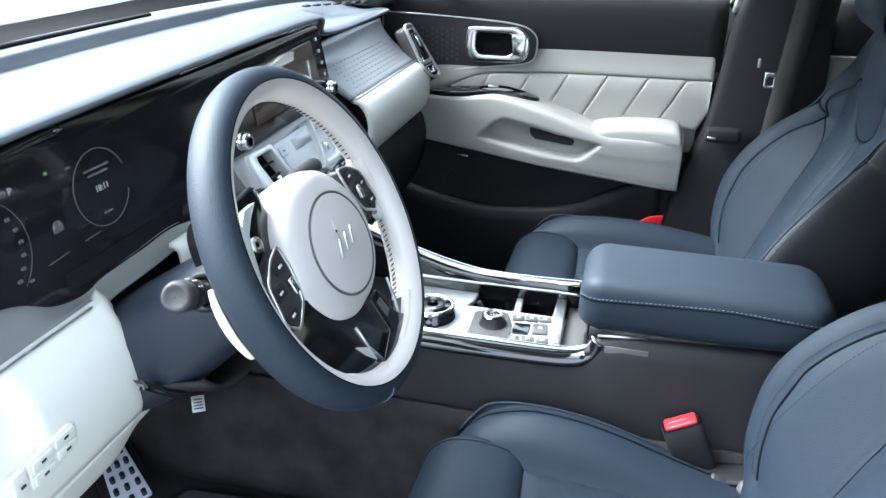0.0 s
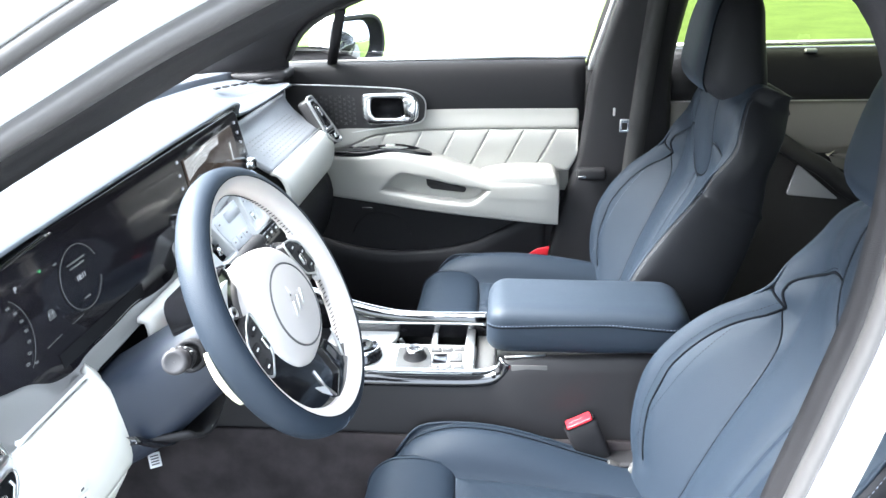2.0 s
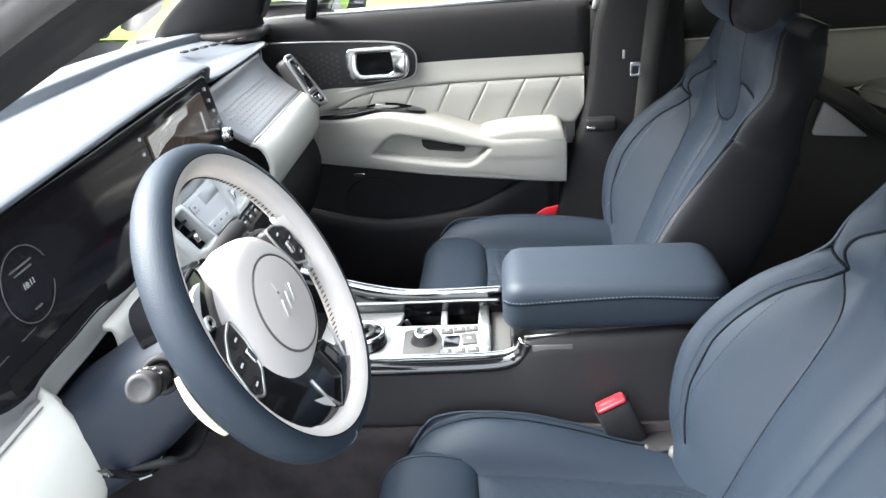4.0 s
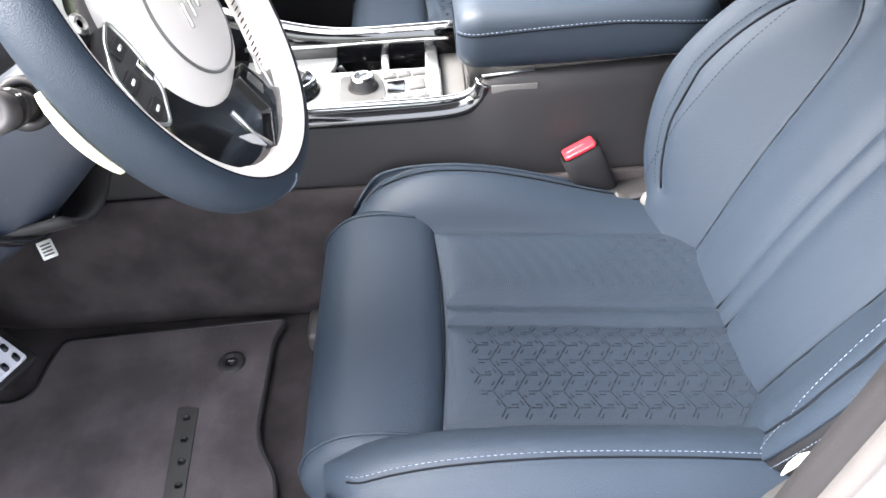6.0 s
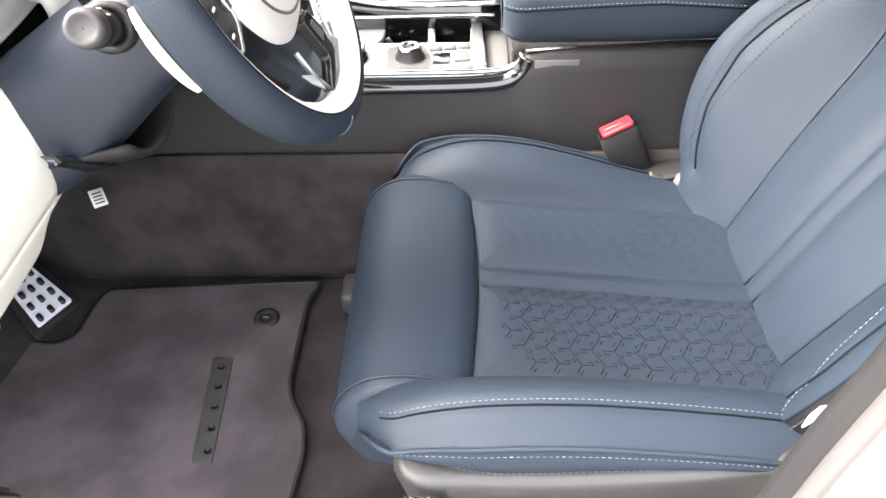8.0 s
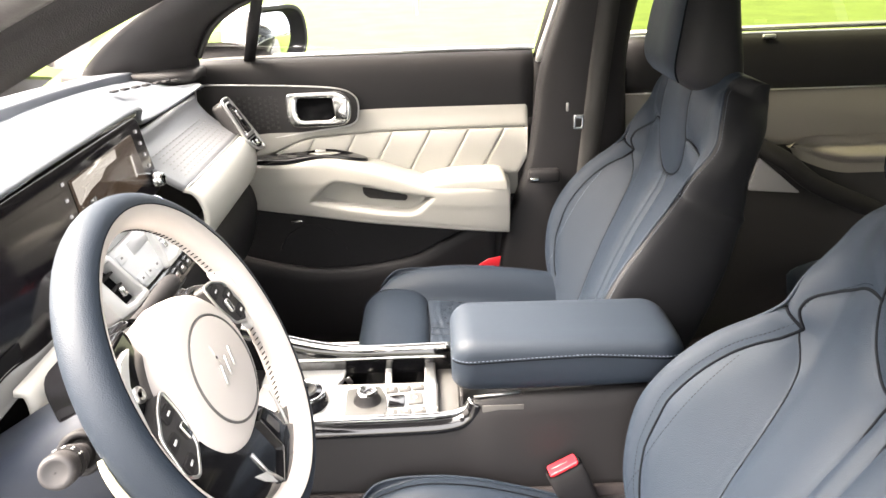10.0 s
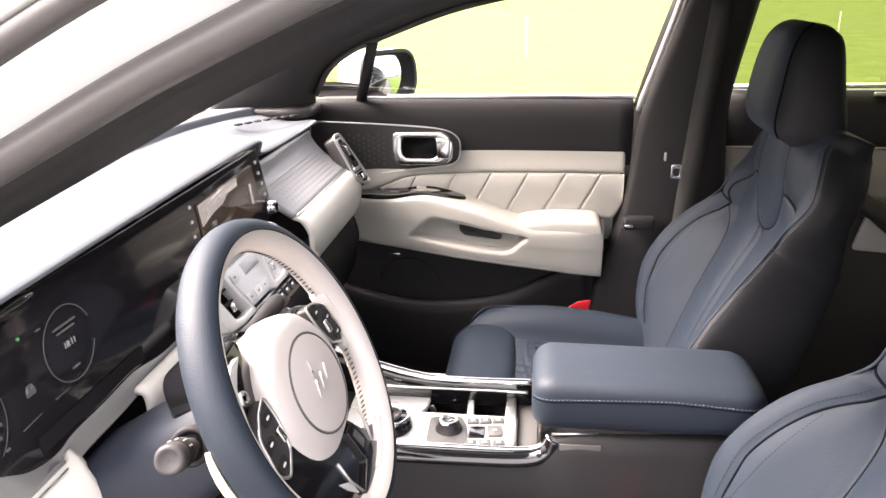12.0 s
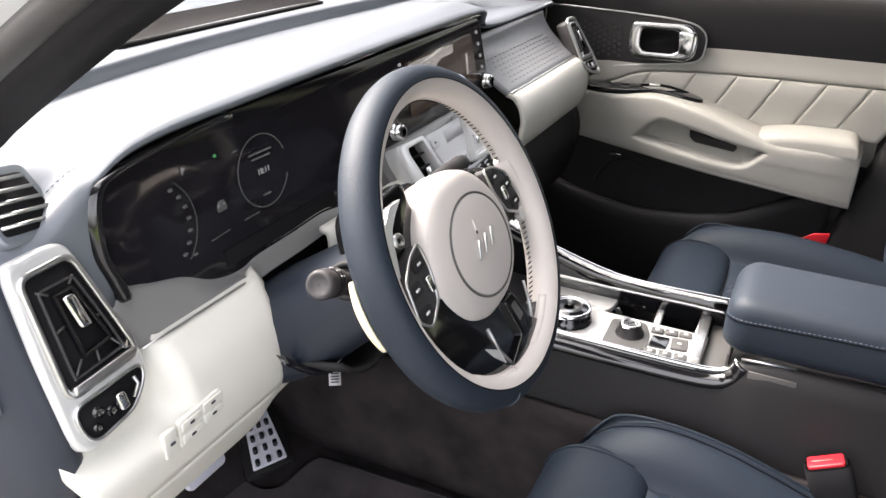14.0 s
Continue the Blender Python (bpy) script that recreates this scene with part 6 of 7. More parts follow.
# left stalk: barrel with a dark ring and a capped end
smx = Matrix.Translation(Wp(-0.098, 0.012, -0.085)) @ (WM.to_3x3() @ Vector((-0.88, 0.28, 0.34))).to_track_quat("Z", "Y").to_matrix().to_4x4() @ Matrix.Diagonal((0.90, 0.90, 0.95, 1))
under(turned("stalk_socket", [(0.022, -0.012), (0.022, 0.0), (0.019, 0.004), (0.013, 0.0)], smx, BLACK, None, "round black stalk socket"), column)
under(turned("stalk", [(0.010, 0), (0.010, 0.016), (0.0142, 0.024), (0.0152, 0.030), (0.0152, 0.054), (0.0158, 0.056), (0.0158, 0.068), (0.0146, 0.072), (0.0115, 0.074), (0.0095, 0.0725), (0.0005, 0.0725)], smx, CHARCOAL, None, "dark grey light stalk with rotary end"), column)
under(turned("stalk_ring", [(0.0156, 0.0), (0.0156, 0.014)], smx @ pose(0, 0, 0.038), BLACK, None), column)
for k in range(4):
    for zz in (0.042, 0.048):
        under(box("stalk_mark", (0.0018, 0.0008, 0.0014), tuple(smx @ Vector((0.0158 * math.cos(k * 0.5 + 0.6), 0.0158 * math.sin(k * 0.5 + 0.6), zz))), SATIN, None, bev=0.0), column)
smr = Matrix.Translation(Wp(0.040, 0.050, -0.062)) @ (WM.to_3x3() @ Vector((1.0, 0.0, 0.04))).to_track_quat("Z", "Y").to_matrix().to_4x4()
under(turned("stalk", [(0.014, 0), (0.012, 0.012), (0.011, 0.050), (0.0135, 0.085), (0.0135, 0.125), (0.011, 0.136), (0.004, 0.139)], smr @ Matrix.Diagonal((0.8, 0.8, 0.8, 1)), BLACK, None, "black wiper stalk"), column)
for sg in (-1, 1):
    pd = [(sg * u, v) for u, v in ((0.072, 0.044), (0.108, 0.050), (0.116, 0.040), (0.104, 0.004), (0.080, 0.002))]
    if sg < 0:
        pd = pd[::-1]
    under(slab("shift_paddle", rounded(pd, 0.008), lambda u, v, w: Wp(u, v, -0.030 + w), 0.006, PIANO, None, bev=0.002), column)
# pale label strip curling under the shroud, and the tilt lever below
rows = []
for t in np.radians(np.linspace(257, 280, 18)):
    e = math.sin((math.degrees(t) - 257) / 23 * 3.14) ** 0.7
    rows.append([Wp((RO - 0.004 + 0.002 * e) * math.sin(t), (RO - 0.004 + 0.002 * e) * math.cos(t), q) for q in (-0.014, -0.018 - 0.004 * e)])
on_wheel(sheet("pale_strip", rows, BEIGE_LABEL, None, "pale yellow backing strip behind the rim", thick=0.002))
lev = catmull([(-0.195, -0.480, 0.888), (-0.178, -0.455, 0.864), (-0.174, -0.420, 0.850), (-0.180, -0.377, 0.852)], 14)
under(sheet("tilt_lever", [[tuple(Vector(p) + Vector((dx, 0, dz))) for dx, dz in ((-0.012, 0.004), (0.0, 0.006), (0.006, -0.002), (-0.002, -0.006))] for p in lev], PIANO, None, "black tilt lever", wrap=True, caps=True), column)
rows = []
for k in np.linspace(0, 1, 12):
    x = -0.36 + 0.22 * k
    rows.append([(x, -0.383 + 0.105 * (1 - 0.35 * k) * v, 0.835 - 0.030 * (1 - v * v) * (1 - k * 0.4) + 0.030 * k + 0.02 * v * v) for v in np.linspace(-1, 1, 9)])
under(sheet("knee_cover", rows, BLACK, None, "black lower column cover", thick=0.006), column)

# ---------------------------------------------------------------- dashboard
dash = thing("dashboard", "navy dashboard with cream lower half, wide dark display and silver vents", "dashboard", (-0.3, YC, 0.8))


def on_dash(ob):
    return under(ob, dash)


# soft navy top pad, its colour paled for sky glare; its driver end falls away towards the corner vent
ex = curve1([-0.73, -0.66, -0.60, -0.54, -0.40, 0.0, 0.250, 0.325, 0.45, 0.60, 0.70, 0.76], [-0.300, -0.292, -0.288, -0.284, -0.283, -0.284, -0.290, -0.318, -0.325, -0.320, -0.318, -0.33])
ez = curve1([-0.73, -0.66, -0.60, -0.54, -0.40, 0.0, 0.250, 0.325, 0.45, 0.60, 0.70, 0.76], [1.072, 1.086, 1.120, 1.143, 1.150, 1.158, 1.156, 1.120, 1.108, 1.110, 1.112, 1.10])
rows = []
for y in np.r_[np.linspace(-0.735, -0.55, 38), np.linspace(-0.53, 0.745, 56)]:
    x0, z0 = ex(y), ez(y)
    side = ((y - YC) / 0.72) ** 4
    back = -0.70 + 0.10 * ((y - YC) / 0.72) ** 2
    e = smooth01((-0.56 - y) / 0.07)
    e3 = smooth01((-0.600 - y) / 0.012)
    rows.append([(x, y, z) for x, z in catmull([(x0 + 0.012 * e3, z0 - 0.005 - 0.11 * e3), (x0 + 0.004 * e3, z0 - 0.003 - 0.028 * e3), (x0 - 0.002, z0), (x0 - 0.016 - 0.01 * e, z0 + 0.004 + 0.006 * e), (x0 - 0.07, z0 + 0.008 - 0.01 * side * (1 - e) + 0.026 * e), (-0.46, 1.142 - 0.02 * side), (-0.56, 1.138 - 0.02 * side), (back + 0.06, 1.128 - 0.015 * side), (back + 0.045, 1.108), (back, 1.100)], 34)])
on_dash(sheet("top_pad", rows, NAVY_PAD_GLARE, None, "grained navy dashboard top paled by painted glare", thick=0.012, offset=-1, flip=False))
seam_ = [(x, y, z) for (x, y, z) in (rows[k][11] for k in range(14, 32, 3))]
on_dash(stitches("pad_stitching", [Vector(p) + Vector((0.0012, 0, 0.0012)) for p in catmull(seam_, 40)], STITCH, None, r=0.0006))
# raised ledge along the windscreen, in the same glare-paled colour, with its demister slot
rows = []
for y in np.linspace(-0.66, 0.70, 40):
    xl = -0.535 + 0.15 * y * y
    bx_ = -0.70 + 0.10 * ((y - YC) / 0.72) ** 2
    dz = -0.016 * ((y - YC) / 0.72) ** 4
    rows.append([(x, y, z + dz) for x, z in catmull([(xl + 0.004, 1.132), (xl, 1.142), (xl - 0.003, 1.152), (xl - 0.014, 1.157), (0.5 * (xl + bx_), 1.153), (bx_ + 0.02, 1.138), (bx_, 1.112)], 16)])
on_dash(sheet("windscreen_ledge", rows, NAVY_PAD_GLARE, None, "raised navy windscreen ledge paled by painted glare", thick=0.006))
on_dash(slab("demister_slot", rounded([(-0.572, -0.30), (-0.572, 0.17), (-0.600, 0.19), (-0.604, -0.30)], 0.008), lambda u, v, w: (u, v, 1.1605 + 0.12 * (u + 0.572) + w), 0.006, VOID, None, "dark windscreen demister slot"))
on_dash(box("core", (0.33, 1.40, 0.30), (-0.50, YC, 0.935), BLACK, None, bev=0.02))
# passenger side defroster slots
for k in range(7):
    y = 0.50 + 0.026 * k
    on_dash(box("vent_slot", (0.012, 0.016, 0.004), (-0.43 + 0.012 * k, y, 1.1425 - 0.018 * ((y - YC) / 0.72) ** 4), BLACK, None, bev=0.001, rot=(0, 0, -20)))

# wide display panel and its black hood
DP = framed((-0.284, 0.0, 1.0), (0, 1, 0), (-0.11, 0, 1.0))
pan = rounded([(-0.592, 0.118), (-0.45, 0.136), (0.236, 0.144), (0.250, 0.138), (0.272, 0.014), (0.262, 0.008), (-0.060, 0.006), (-0.120, -0.026), (-0.17, -0.046), (-0.30, -0.046), (-0.46, -0.046), (-0.53, -0.018), (-0.578, -0.006), (-0.596, 0.020), (-0.604, 0.06)], 0.014)
on_dash(slab("display_panel", pan, lambda u, v, w: DP(u, v, 0.002 + w), 0.030, SCREEN, None, "wide gloss black instrument and screen panel", bev=0.003))
hood = [(-0.600, 0.004), (-0.606, 0.028), (-0.612, 0.06), (-0.600, 0.108), (-0.565, 0.122), (-0.50, 0.129), (-0.42, 0.134)]
rows = []
for u, v in catmull(hood, 36):
    n_ = Vector((u + 0.36, v - 0.05)).normalized()
    rows.append([DP(u + n_.x * a, v + n_.y * a, w) for a, w in ((-0.010, 0.003), (-0.006, 0.012), (0.0, 0.016), (0.006, 0.012), (0.010, -0.01))])
on_dash(sheet("cluster_hood", rows, PIANO, None, "gloss black cluster hood", thick=0.004))
on_dash(tube("screen_edge", [DP(-0.19, 0.144, 0.004), DP(0.0, 0.150, 0.004), DP(0.240, 0.146, 0.004)], 0.0028, CHROME, None, "bright upper screen edge", sides=6))


def display(name, outline, mat, lift=0.0032):
    return on_dash(slab(name, outline, lambda u, v, w: DP(u, v, lift + w), 0.0008, mat, None))


# instrument graphics
def ring_line(name, cu, cv, r, a0, a1, mat, rad=0.0009):
    return on_dash(tube(name, [DP(cu + r * math.cos(radians(a)), cv + r * 0.98 * math.sin(radians(a)), 0.0034) for a in np.linspace(a0, a1, 40)], rad, mat, None, sides=4))


ring_line("gauge_ring", -0.375, 0.058, 0.043, 20, 340, LIT_DIM, 0.0006)
ring_line("gauge_ring", -0.545, 0.046, 0.056, -50, 50, LIT_DIM, 0.0004)
for k in range(7):
    a = radians(-48 + 16 * k)
    display("gauge_mark", round_rect(0.0060, 0.0036, 0.001, 2, -0.545 + 0.047 * math.cos(a), 0.046 + 0.047 * math.sin(a)), LIT_DIM)
for v, wd in ((0.080, 0.040), (0.074, 0.032), (0.030, 0.014)):
    display("gauge_text", round_rect(wd, 0.0022, 0.0008, 2, -0.375, v), LIT_DIM)
display("car_picture", rounded([(-0.457, 0.036), (-0.443, 0.036), (-0.443, 0.042), (-0.446, 0.048), (-0.454, 0.048), (-0.457, 0.042)], 0.0015), LIT_DIM)
display("lane_line", [(-0.475, 0.0100), (-0.445, 0.0120), (-0.445, 0.0126), (-0.475, 0.0107)], LIT_DIM)
display("lane_line", [(-0.420, 0.0130), (-0.394, 0.0140), (-0.394, 0.0146), (-0.420, 0.0137)], LIT_DIM)
display("indicator", round_rect(0.004, 0.0035, 0.001, 2, -0.445, 0.096), LIT_GREEN)
display("indicator", round_rect(0.008, 0.002, 0.0006, 2, -0.415, 0.092), LIT_DIM)
display("indicator", round_rect(0.006, 0.003, 0.001, 2, -0.50, 0.006), LIT_DIM)


def lettering(name, text, size, m, mat):
    cu = bpy.data.curves.new(name, "FONT")
    cu.body, cu.size, cu.align_x, cu.align_y, cu.extrude = text, size, "CENTER", "CENTER", 0.0003
    tmp = new(name, cu)
    me = bpy.data.meshes.new_from_object(tmp.evaluated_get(bpy.context.evaluated_depsgraph_get()))
    bpy.data.objects.remove(tmp)
    me.materials.clear()
    me.materials.append(mat)
    ob = new(name, me)
    me.transform(m)
    return ob


def panel_matrix(u, v, lift):
    o = Vector(DP(u, v, lift))
    ux, uv = Vector((0, 1, 0)), (Vector(DP(0, 1, 0)) - Vector(DP(0, 0, 0))).normalized()
    nz = ux.cross(uv)
    return Matrix(((ux.x, uv.x, nz.x, o.x), (ux.y, uv.y, nz.y, o.y), (ux.z, uv.z, nz.z, o.z), (0, 0, 0, 1)))


on_dash(lettering("clock_text", "18:11", 0.010, panel_matrix(-0.375, 0.058, 0.0036), LIT_WHITE))
on_dash(lettering("gear_text", "P", 0.010, panel_matrix(-0.493, 0.094, 0.0036), LIT_WHITE))
# centre screen: map picture, icon columns, two knobs
display("map_display", rounded([(-0.026, 0.032), (0.220, 0.038), (0.206, 0.121), (-0.028, 0.114)], 0.003), LIT_MAP_ROAD)
display("map_area", rounded([(-0.022, 0.111), (0.134, 0.116), (0.130, 0.102), (0.085, 0.100), (0.062, 0.090), (0.024, 0.086), (-0.020, 0.076)], 0.003), LIT_MAP, 0.0038)
display("map_area", round_rect(0.008, 0.036, 0.002, 2, 0.182, 0.074), LIT_MAP, 0.0038)
display("map_area", round_rect(0.020, 0.008, 0.002, 2, 0.020, 0.070), LIT_DIM, 0.0038)
for k in range(4):
    display("screen_icon", round_rect(0.007, 0.006, 0.002, 2, 0.230 + 0.005 * k, 0.120 - 0.021 * k), LIT_WHITE)
    if k < 3:
        display("screen_icon", round_rect(0.008, 0.005, 0.002, 2, -0.045 - 0.002 * k, 0.115 - 0.022 * k), LIT_WHITE)
for u, v in ((-0.080, 0.024), (0.250, 0.030)):
    mk = panel_matrix(u, v, 0.003)
    on_dash(turned("screen_knob", [(0.013, 0), (0.013, 0.008), (0.0115, 0.014), (0.009, 0.0155), (0.0, 0.0155)], mk, CHROME, None, "chrome volume knob"))
    on_dash(turned("knob_cap", [(0.0085, 0), (0.0085, 0.001), (0.006, 0.001)], mk @ pose(0, 0, 0.0155), PIANO, None))

# satin strip and cream knee panel below the instruments
sz = curve1([-0.622, -0.608, -0.590, -0.560, -0.524, -0.490, -0.462, -0.436, -0.410, -0.34, -0.28, -0.22, -0.17, -0.09], [0.998, 1.008, 1.010, 1.001, 0.991, 0.974, 0.967, 0.965, 0.969, 0.970, 0.972, 0.964, 0.962, 0.962])
rows = []
for y in np.r_[np.linspace(-0.622, -0.46, 26), np.linspace(-0.452, -0.43, 8), np.linspace(-0.42, -0.09, 24)]:
    z0 = sz(y)
    k = smooth01((y + 0.462) / 0.030)
    zl, xf = 0.963 + (z0 - 0.986) * k, -0.254 - 0.012 * k
    rows.append([(x, y, z) for x, z in catmull([(-0.288, z0 + 0.003), (-0.281, z0), (-0.277, z0 - 0.003), (0.5 * (xf - 0.277), 0.5 * (z0 - 0.003 + zl)), (xf - 0.002, zl + 0.003), (xf, zl), (xf - 0.014, zl - 0.005)], 14)])
on_dash(sheet("silver_strip", rows, material("pale_satin_trim", (0.23, 0.226, 0.222), 0.42, 0.3, bump=0.05, grain=1500, vary=0.06), None, "pale satin trim strip", thick=0.006, flip=True))
on_dash(tube("strip_edge", [(-0.2800, y, sz(y) + 0.0015) for y in np.linspace(-0.408, -0.10, 24)], 0.0013, SATIN, None, sides=6))
on_dash(tube("strip_edge", [(-0.2475, y, 0.9665) for y in np.linspace(-0.615, -0.47, 6)], 0.0012, SATIN, None, sides=6))
XK = curve1([0.76, 0.80, 0.835, 0.88, 0.93, 0.962, 0.97], [-0.264, -0.240, -0.220, -0.212, -0.222, -0.244, -0.258])


def knee_x(y, z):
    e = smooth01((y + 0.464) / 0.028)
    e2 = smooth01((-0.590 - y) / 0.030) * smooth01((z - 0.884) / 0.020)
    return XK(z) - 0.040 * e * e * (1 - 0.62 * smooth01((z - 0.925) / 0.030)) - 0.034 * e2


rows = []
for y in np.linspace(-0.720, -0.436, 36):
    zt = 0.968
    rows.append([(knee_x(y, z), y, z) for z in np.linspace(zt, 0.836, 16)])
on_dash(sheet("knee_panel", rows, CREAM_SOFT, None, "cream moulded knee panel", thick=0.010, flip=True))
# lower lip: tapers to a point under the column
rows = []
for y in np.linspace(-0.720, -0.385, 30):
    e = smooth01((y + 0.475) / 0.06)
    top = 0.834 - 0.030 * e
    low = 0.768 + 0.020 * smooth01((y + 0.50) / 0.12)
    rows.append([(XK(z) - 0.030 * e * (0.4 + 0.6 * smooth01((z - low) / 0.05)), y, z) for z in np.linspace(top, low, 10)] + [(-0.31 - 0.02 * e, y, low - 0.006)])
on_dash(sheet("knee_lip", rows, CREAM_SOFT, None, "cream lower edge of the knee panel", thick=0.008, flip=True))
on_dash(sheet("knee_backing", [[(-0.285, y, z) for z in (0.96, 0.80)] for y in (-0.70, -0.45)], BLACK, None, thick=0.006))
# cream piece between column and centre stack
rows = [[(x, y, z) for x, z in catmull([(-0.262, 0.966), (-0.246, 0.960), (-0.244, 0.93), (-0.262, 0.90), (-0.31, 0.885)], 12)] for y in np.linspace(-0.31, -0.085, 14)]
on_dash(sheet("knee_panel", rows, CREAM_SOFT, None, thick=0.008, flip=True))
on_dash(sheet("column_recess", [[(-0.285, y, z) for z in (0.992, 0.90)] for y in (-0.46, -0.25)], VOID, None, thick=0.006))
# switch bank
sb = framed((-0.2105, -0.602, 0.884), (-0.02, 1, 0.02), (0.02, 0, 1))
on_dash(slab("switch_bank", rounded([(-0.020, -0.016), (0.042, -0.012), (0.042, 0.012), (0.036, 0.016), (-0.020, 0.014)], 0.004), sb, 0.006, CREAM_SOFT, None, "cream switch bank", bev=0.0015))
on_dash(slab("switch_bank", round_rect(0.017, 0.030, 0.003, 3, -0.031, -0.001), sb, 0.006, CREAM_SOFT, None, bev=0.0015))
for u, v in ((-0.031, 0.0), (-0.004, 0.006), (0.026, 0.008), (-0.004, -0.008), (0.026, -0.005)):
    if u > -0.02:
        on_dash(slab("bank_switch", round_rect(0.026, 0.0105, 0.002, 3, u, v), lambda a, b, w: sb(a, b, 0.0016 + w), 0.003, CREAM_SOFT, None, bev=0.0008))
    on_dash(slab("bank_icon", round_rect(0.006, 0.0028, 0.0008, 2, u, v), lambda a, b, w: sb(a, b, 0.0020 + w), 0.0004, INK, None))


def side_vent(sg, cy, ox, lean):
    """A tall silver outboard vent; sg is the side of the car."""
    org = Vector((ox, cy, 1.0 if sg < 0 else 1.008))
    uz = Vector((-lean, 0.0, 1.0)).normalized()
    nz = Vector((0, 1, 0)).cross(uz)

    grow = 1.0 if sg < 0 else 0.76      # the passenger's vent is shorter

    def V(u, v, w):
        return tuple(org + Vector((0, -sg * u * (0.3 + 0.7 * grow), 0)) + uz * (0.088 - (0.088 - v) * grow) + nz * w)

    out = rounded([(-0.040, 0.084), (0.010, 0.088), (0.024, 0.080), (0.036, 0.022), (0.050, -0.034), (0.047, -0.062), (0.010, -0.084), (-0.034, -0.094), (-0.048, -0.078), (-0.046, 0.0)], 0.014)
    on_dash(slab("vent_frame", out, lambda u, v, w: V(u, v, 0.002 + w), 0.030, SILVER_PAINT if sg < 0 else CHARCOAL, None, "satin silver vent frame" if sg < 0 else "dark vent frame with a bright edge", bev=0.006))
    if sg > 0:
        on_dash(tube("vent_edge", [V(u, v, 0.003) for u, v in out], 0.0034, SATIN, None, "bright vent edge line", sides=8, closed=True))
    up = rounded([(-0.029, 0.068), (0.016, 0.070), (0.030, 0.012), (0.040, -0.032), (-0.031, -0.036)], 0.008)
    on_dash(ring_plate("vent_collar", offset_loop(up, 0.006), up, lambda u, v, w: V(u, v, 0.006 + w), 0.012, SATIN, None, "bright inner vent collar", bev=0.002))
    on_dash(slab("vent_mouth", offset_loop(up, 0.001), lambda u, v, w: V(u, v, 0.0035 + w), 0.002, VOID, None))
    lo = rounded([(-0.034, -0.050), (0.040, -0.046), (0.036, -0.060), (0.016, -0.078), (-0.026, -0.084), (-0.034, -0.072)], 0.010)
    on_dash(slab("vent_dial_recess", lo, lambda u, v, w: V(u, v, 0.0035 + w), 0.002, VOID, None))
    on_dash(ring_plate("vent_collar", offset_loop(lo, 0.003), lo, lambda u, v, w: V(u, v, 0.0055 + w), 0.01, SATIN, None, bev=0.001))
    # nested frames joined by short struts
    mid_ = rounded([(-0.0235, 0.056), (0.012, 0.057), (0.024, 0.010), (0.031, -0.022), (-0.0245, -0.026)], 0.005)
    on_dash(ring_plate("vent_blade", mid_, offset_loop(mid_, -0.0016), lambda a, b, w: V(a, b, 0.0085 + w), 0.006, CHARCOAL, None))
    for (u0, v0), (u1, v1) in (((-0.024, 0.056), (-0.015, 0.050)), ((0.012, 0.057), (0.006, 0.051)), ((0.030, -0.022), (0.021, -0.009)), ((-0.024, -0.026), (-0.011, -0.012)), ((-0.024, 0.018), (-0.013, 0.020)), ((0.023, 0.014), (0.014, 0.016)), ((0.003, -0.024), (0.005, -0.010))):
        on_dash(tube("vent_strut", [V(u0, v0, 0.0065), V(u1, v1, 0.0065)], 0.0012, GREY_PLASTIC, None, sides=5))
    on_dash(slab("vent_corner", rounded([(0.026, -0.022), (0.034, -0.017), (0.037, -0.028)], 0.001), lambda a, b, w: V(a, b, 0.0095 + w), 0.004, CHROME, None, bev=0.0006))
    for u0, v0, r_ in ((-0.016, -0.062, 0.0052), (-0.004, -0.068, 0.0044), (-0.022, -0.074, 0.0036)):
        on_dash(turned("dial_boss", [(r_, 0), (r_, 0.003), (0.6 * r_, 0.004)], Matrix.Translation(V(u0, v0, 0.004)) @ nz.to_track_quat("Z", "Y").to_matrix().to_4x4(), PIANO, None, n=14))
    on_dash(tube("dial_trim", [V(0.027, -0.052, 0.006), V(0.029, -0.060, 0.006), V(0.020, -0.069, 0.006)], 0.0018, SATIN, None, sides=6))
    core = rounded([(-0.014, 0.050), (0.006, 0.050), (0.022, -0.008), (-0.010, -0.012)], 0.004)
    on_dash(ring_plate("vent_core", core, offset_loop(core, -0.003), lambda a, b, w: V(a, b, 0.010 + w), 0.005, PIANO, None, bev=0.001))
    on_dash(slab("vent_slider", rounded([(-0.008, 0.044), (0.004, 0.044), (0.009, 0.012), (-0.003, 0.012)], 0.004), lambda a, b, w: V(a, b, 0.013 + w), 0.008, CHROME, None, "chrome vent slider", bev=0.003))
    on_dash(slab("vent_lip", [(-0.029, -0.030), (0.038, -0.026), (0.040, -0.033), (-0.030, -0.038)], lambda a, b, w: V(a, b, 0.010 + w), 0.008, SATIN, None, "bright vent lip", bev=0.002))
    on_dash(slab("vent_dial", round_rect(0.010, 0.016, 0.003, 3, 0.006, -0.064), lambda a, b, w: V(a, b, 0.012 + w), 0.012, CHROME, None, "chrome vent thumbwheel", bev=0.002))


side_vent(-1, -0.664, -0.260, 0.30)
side_vent(1, 0.668, -0.222, 0.62)
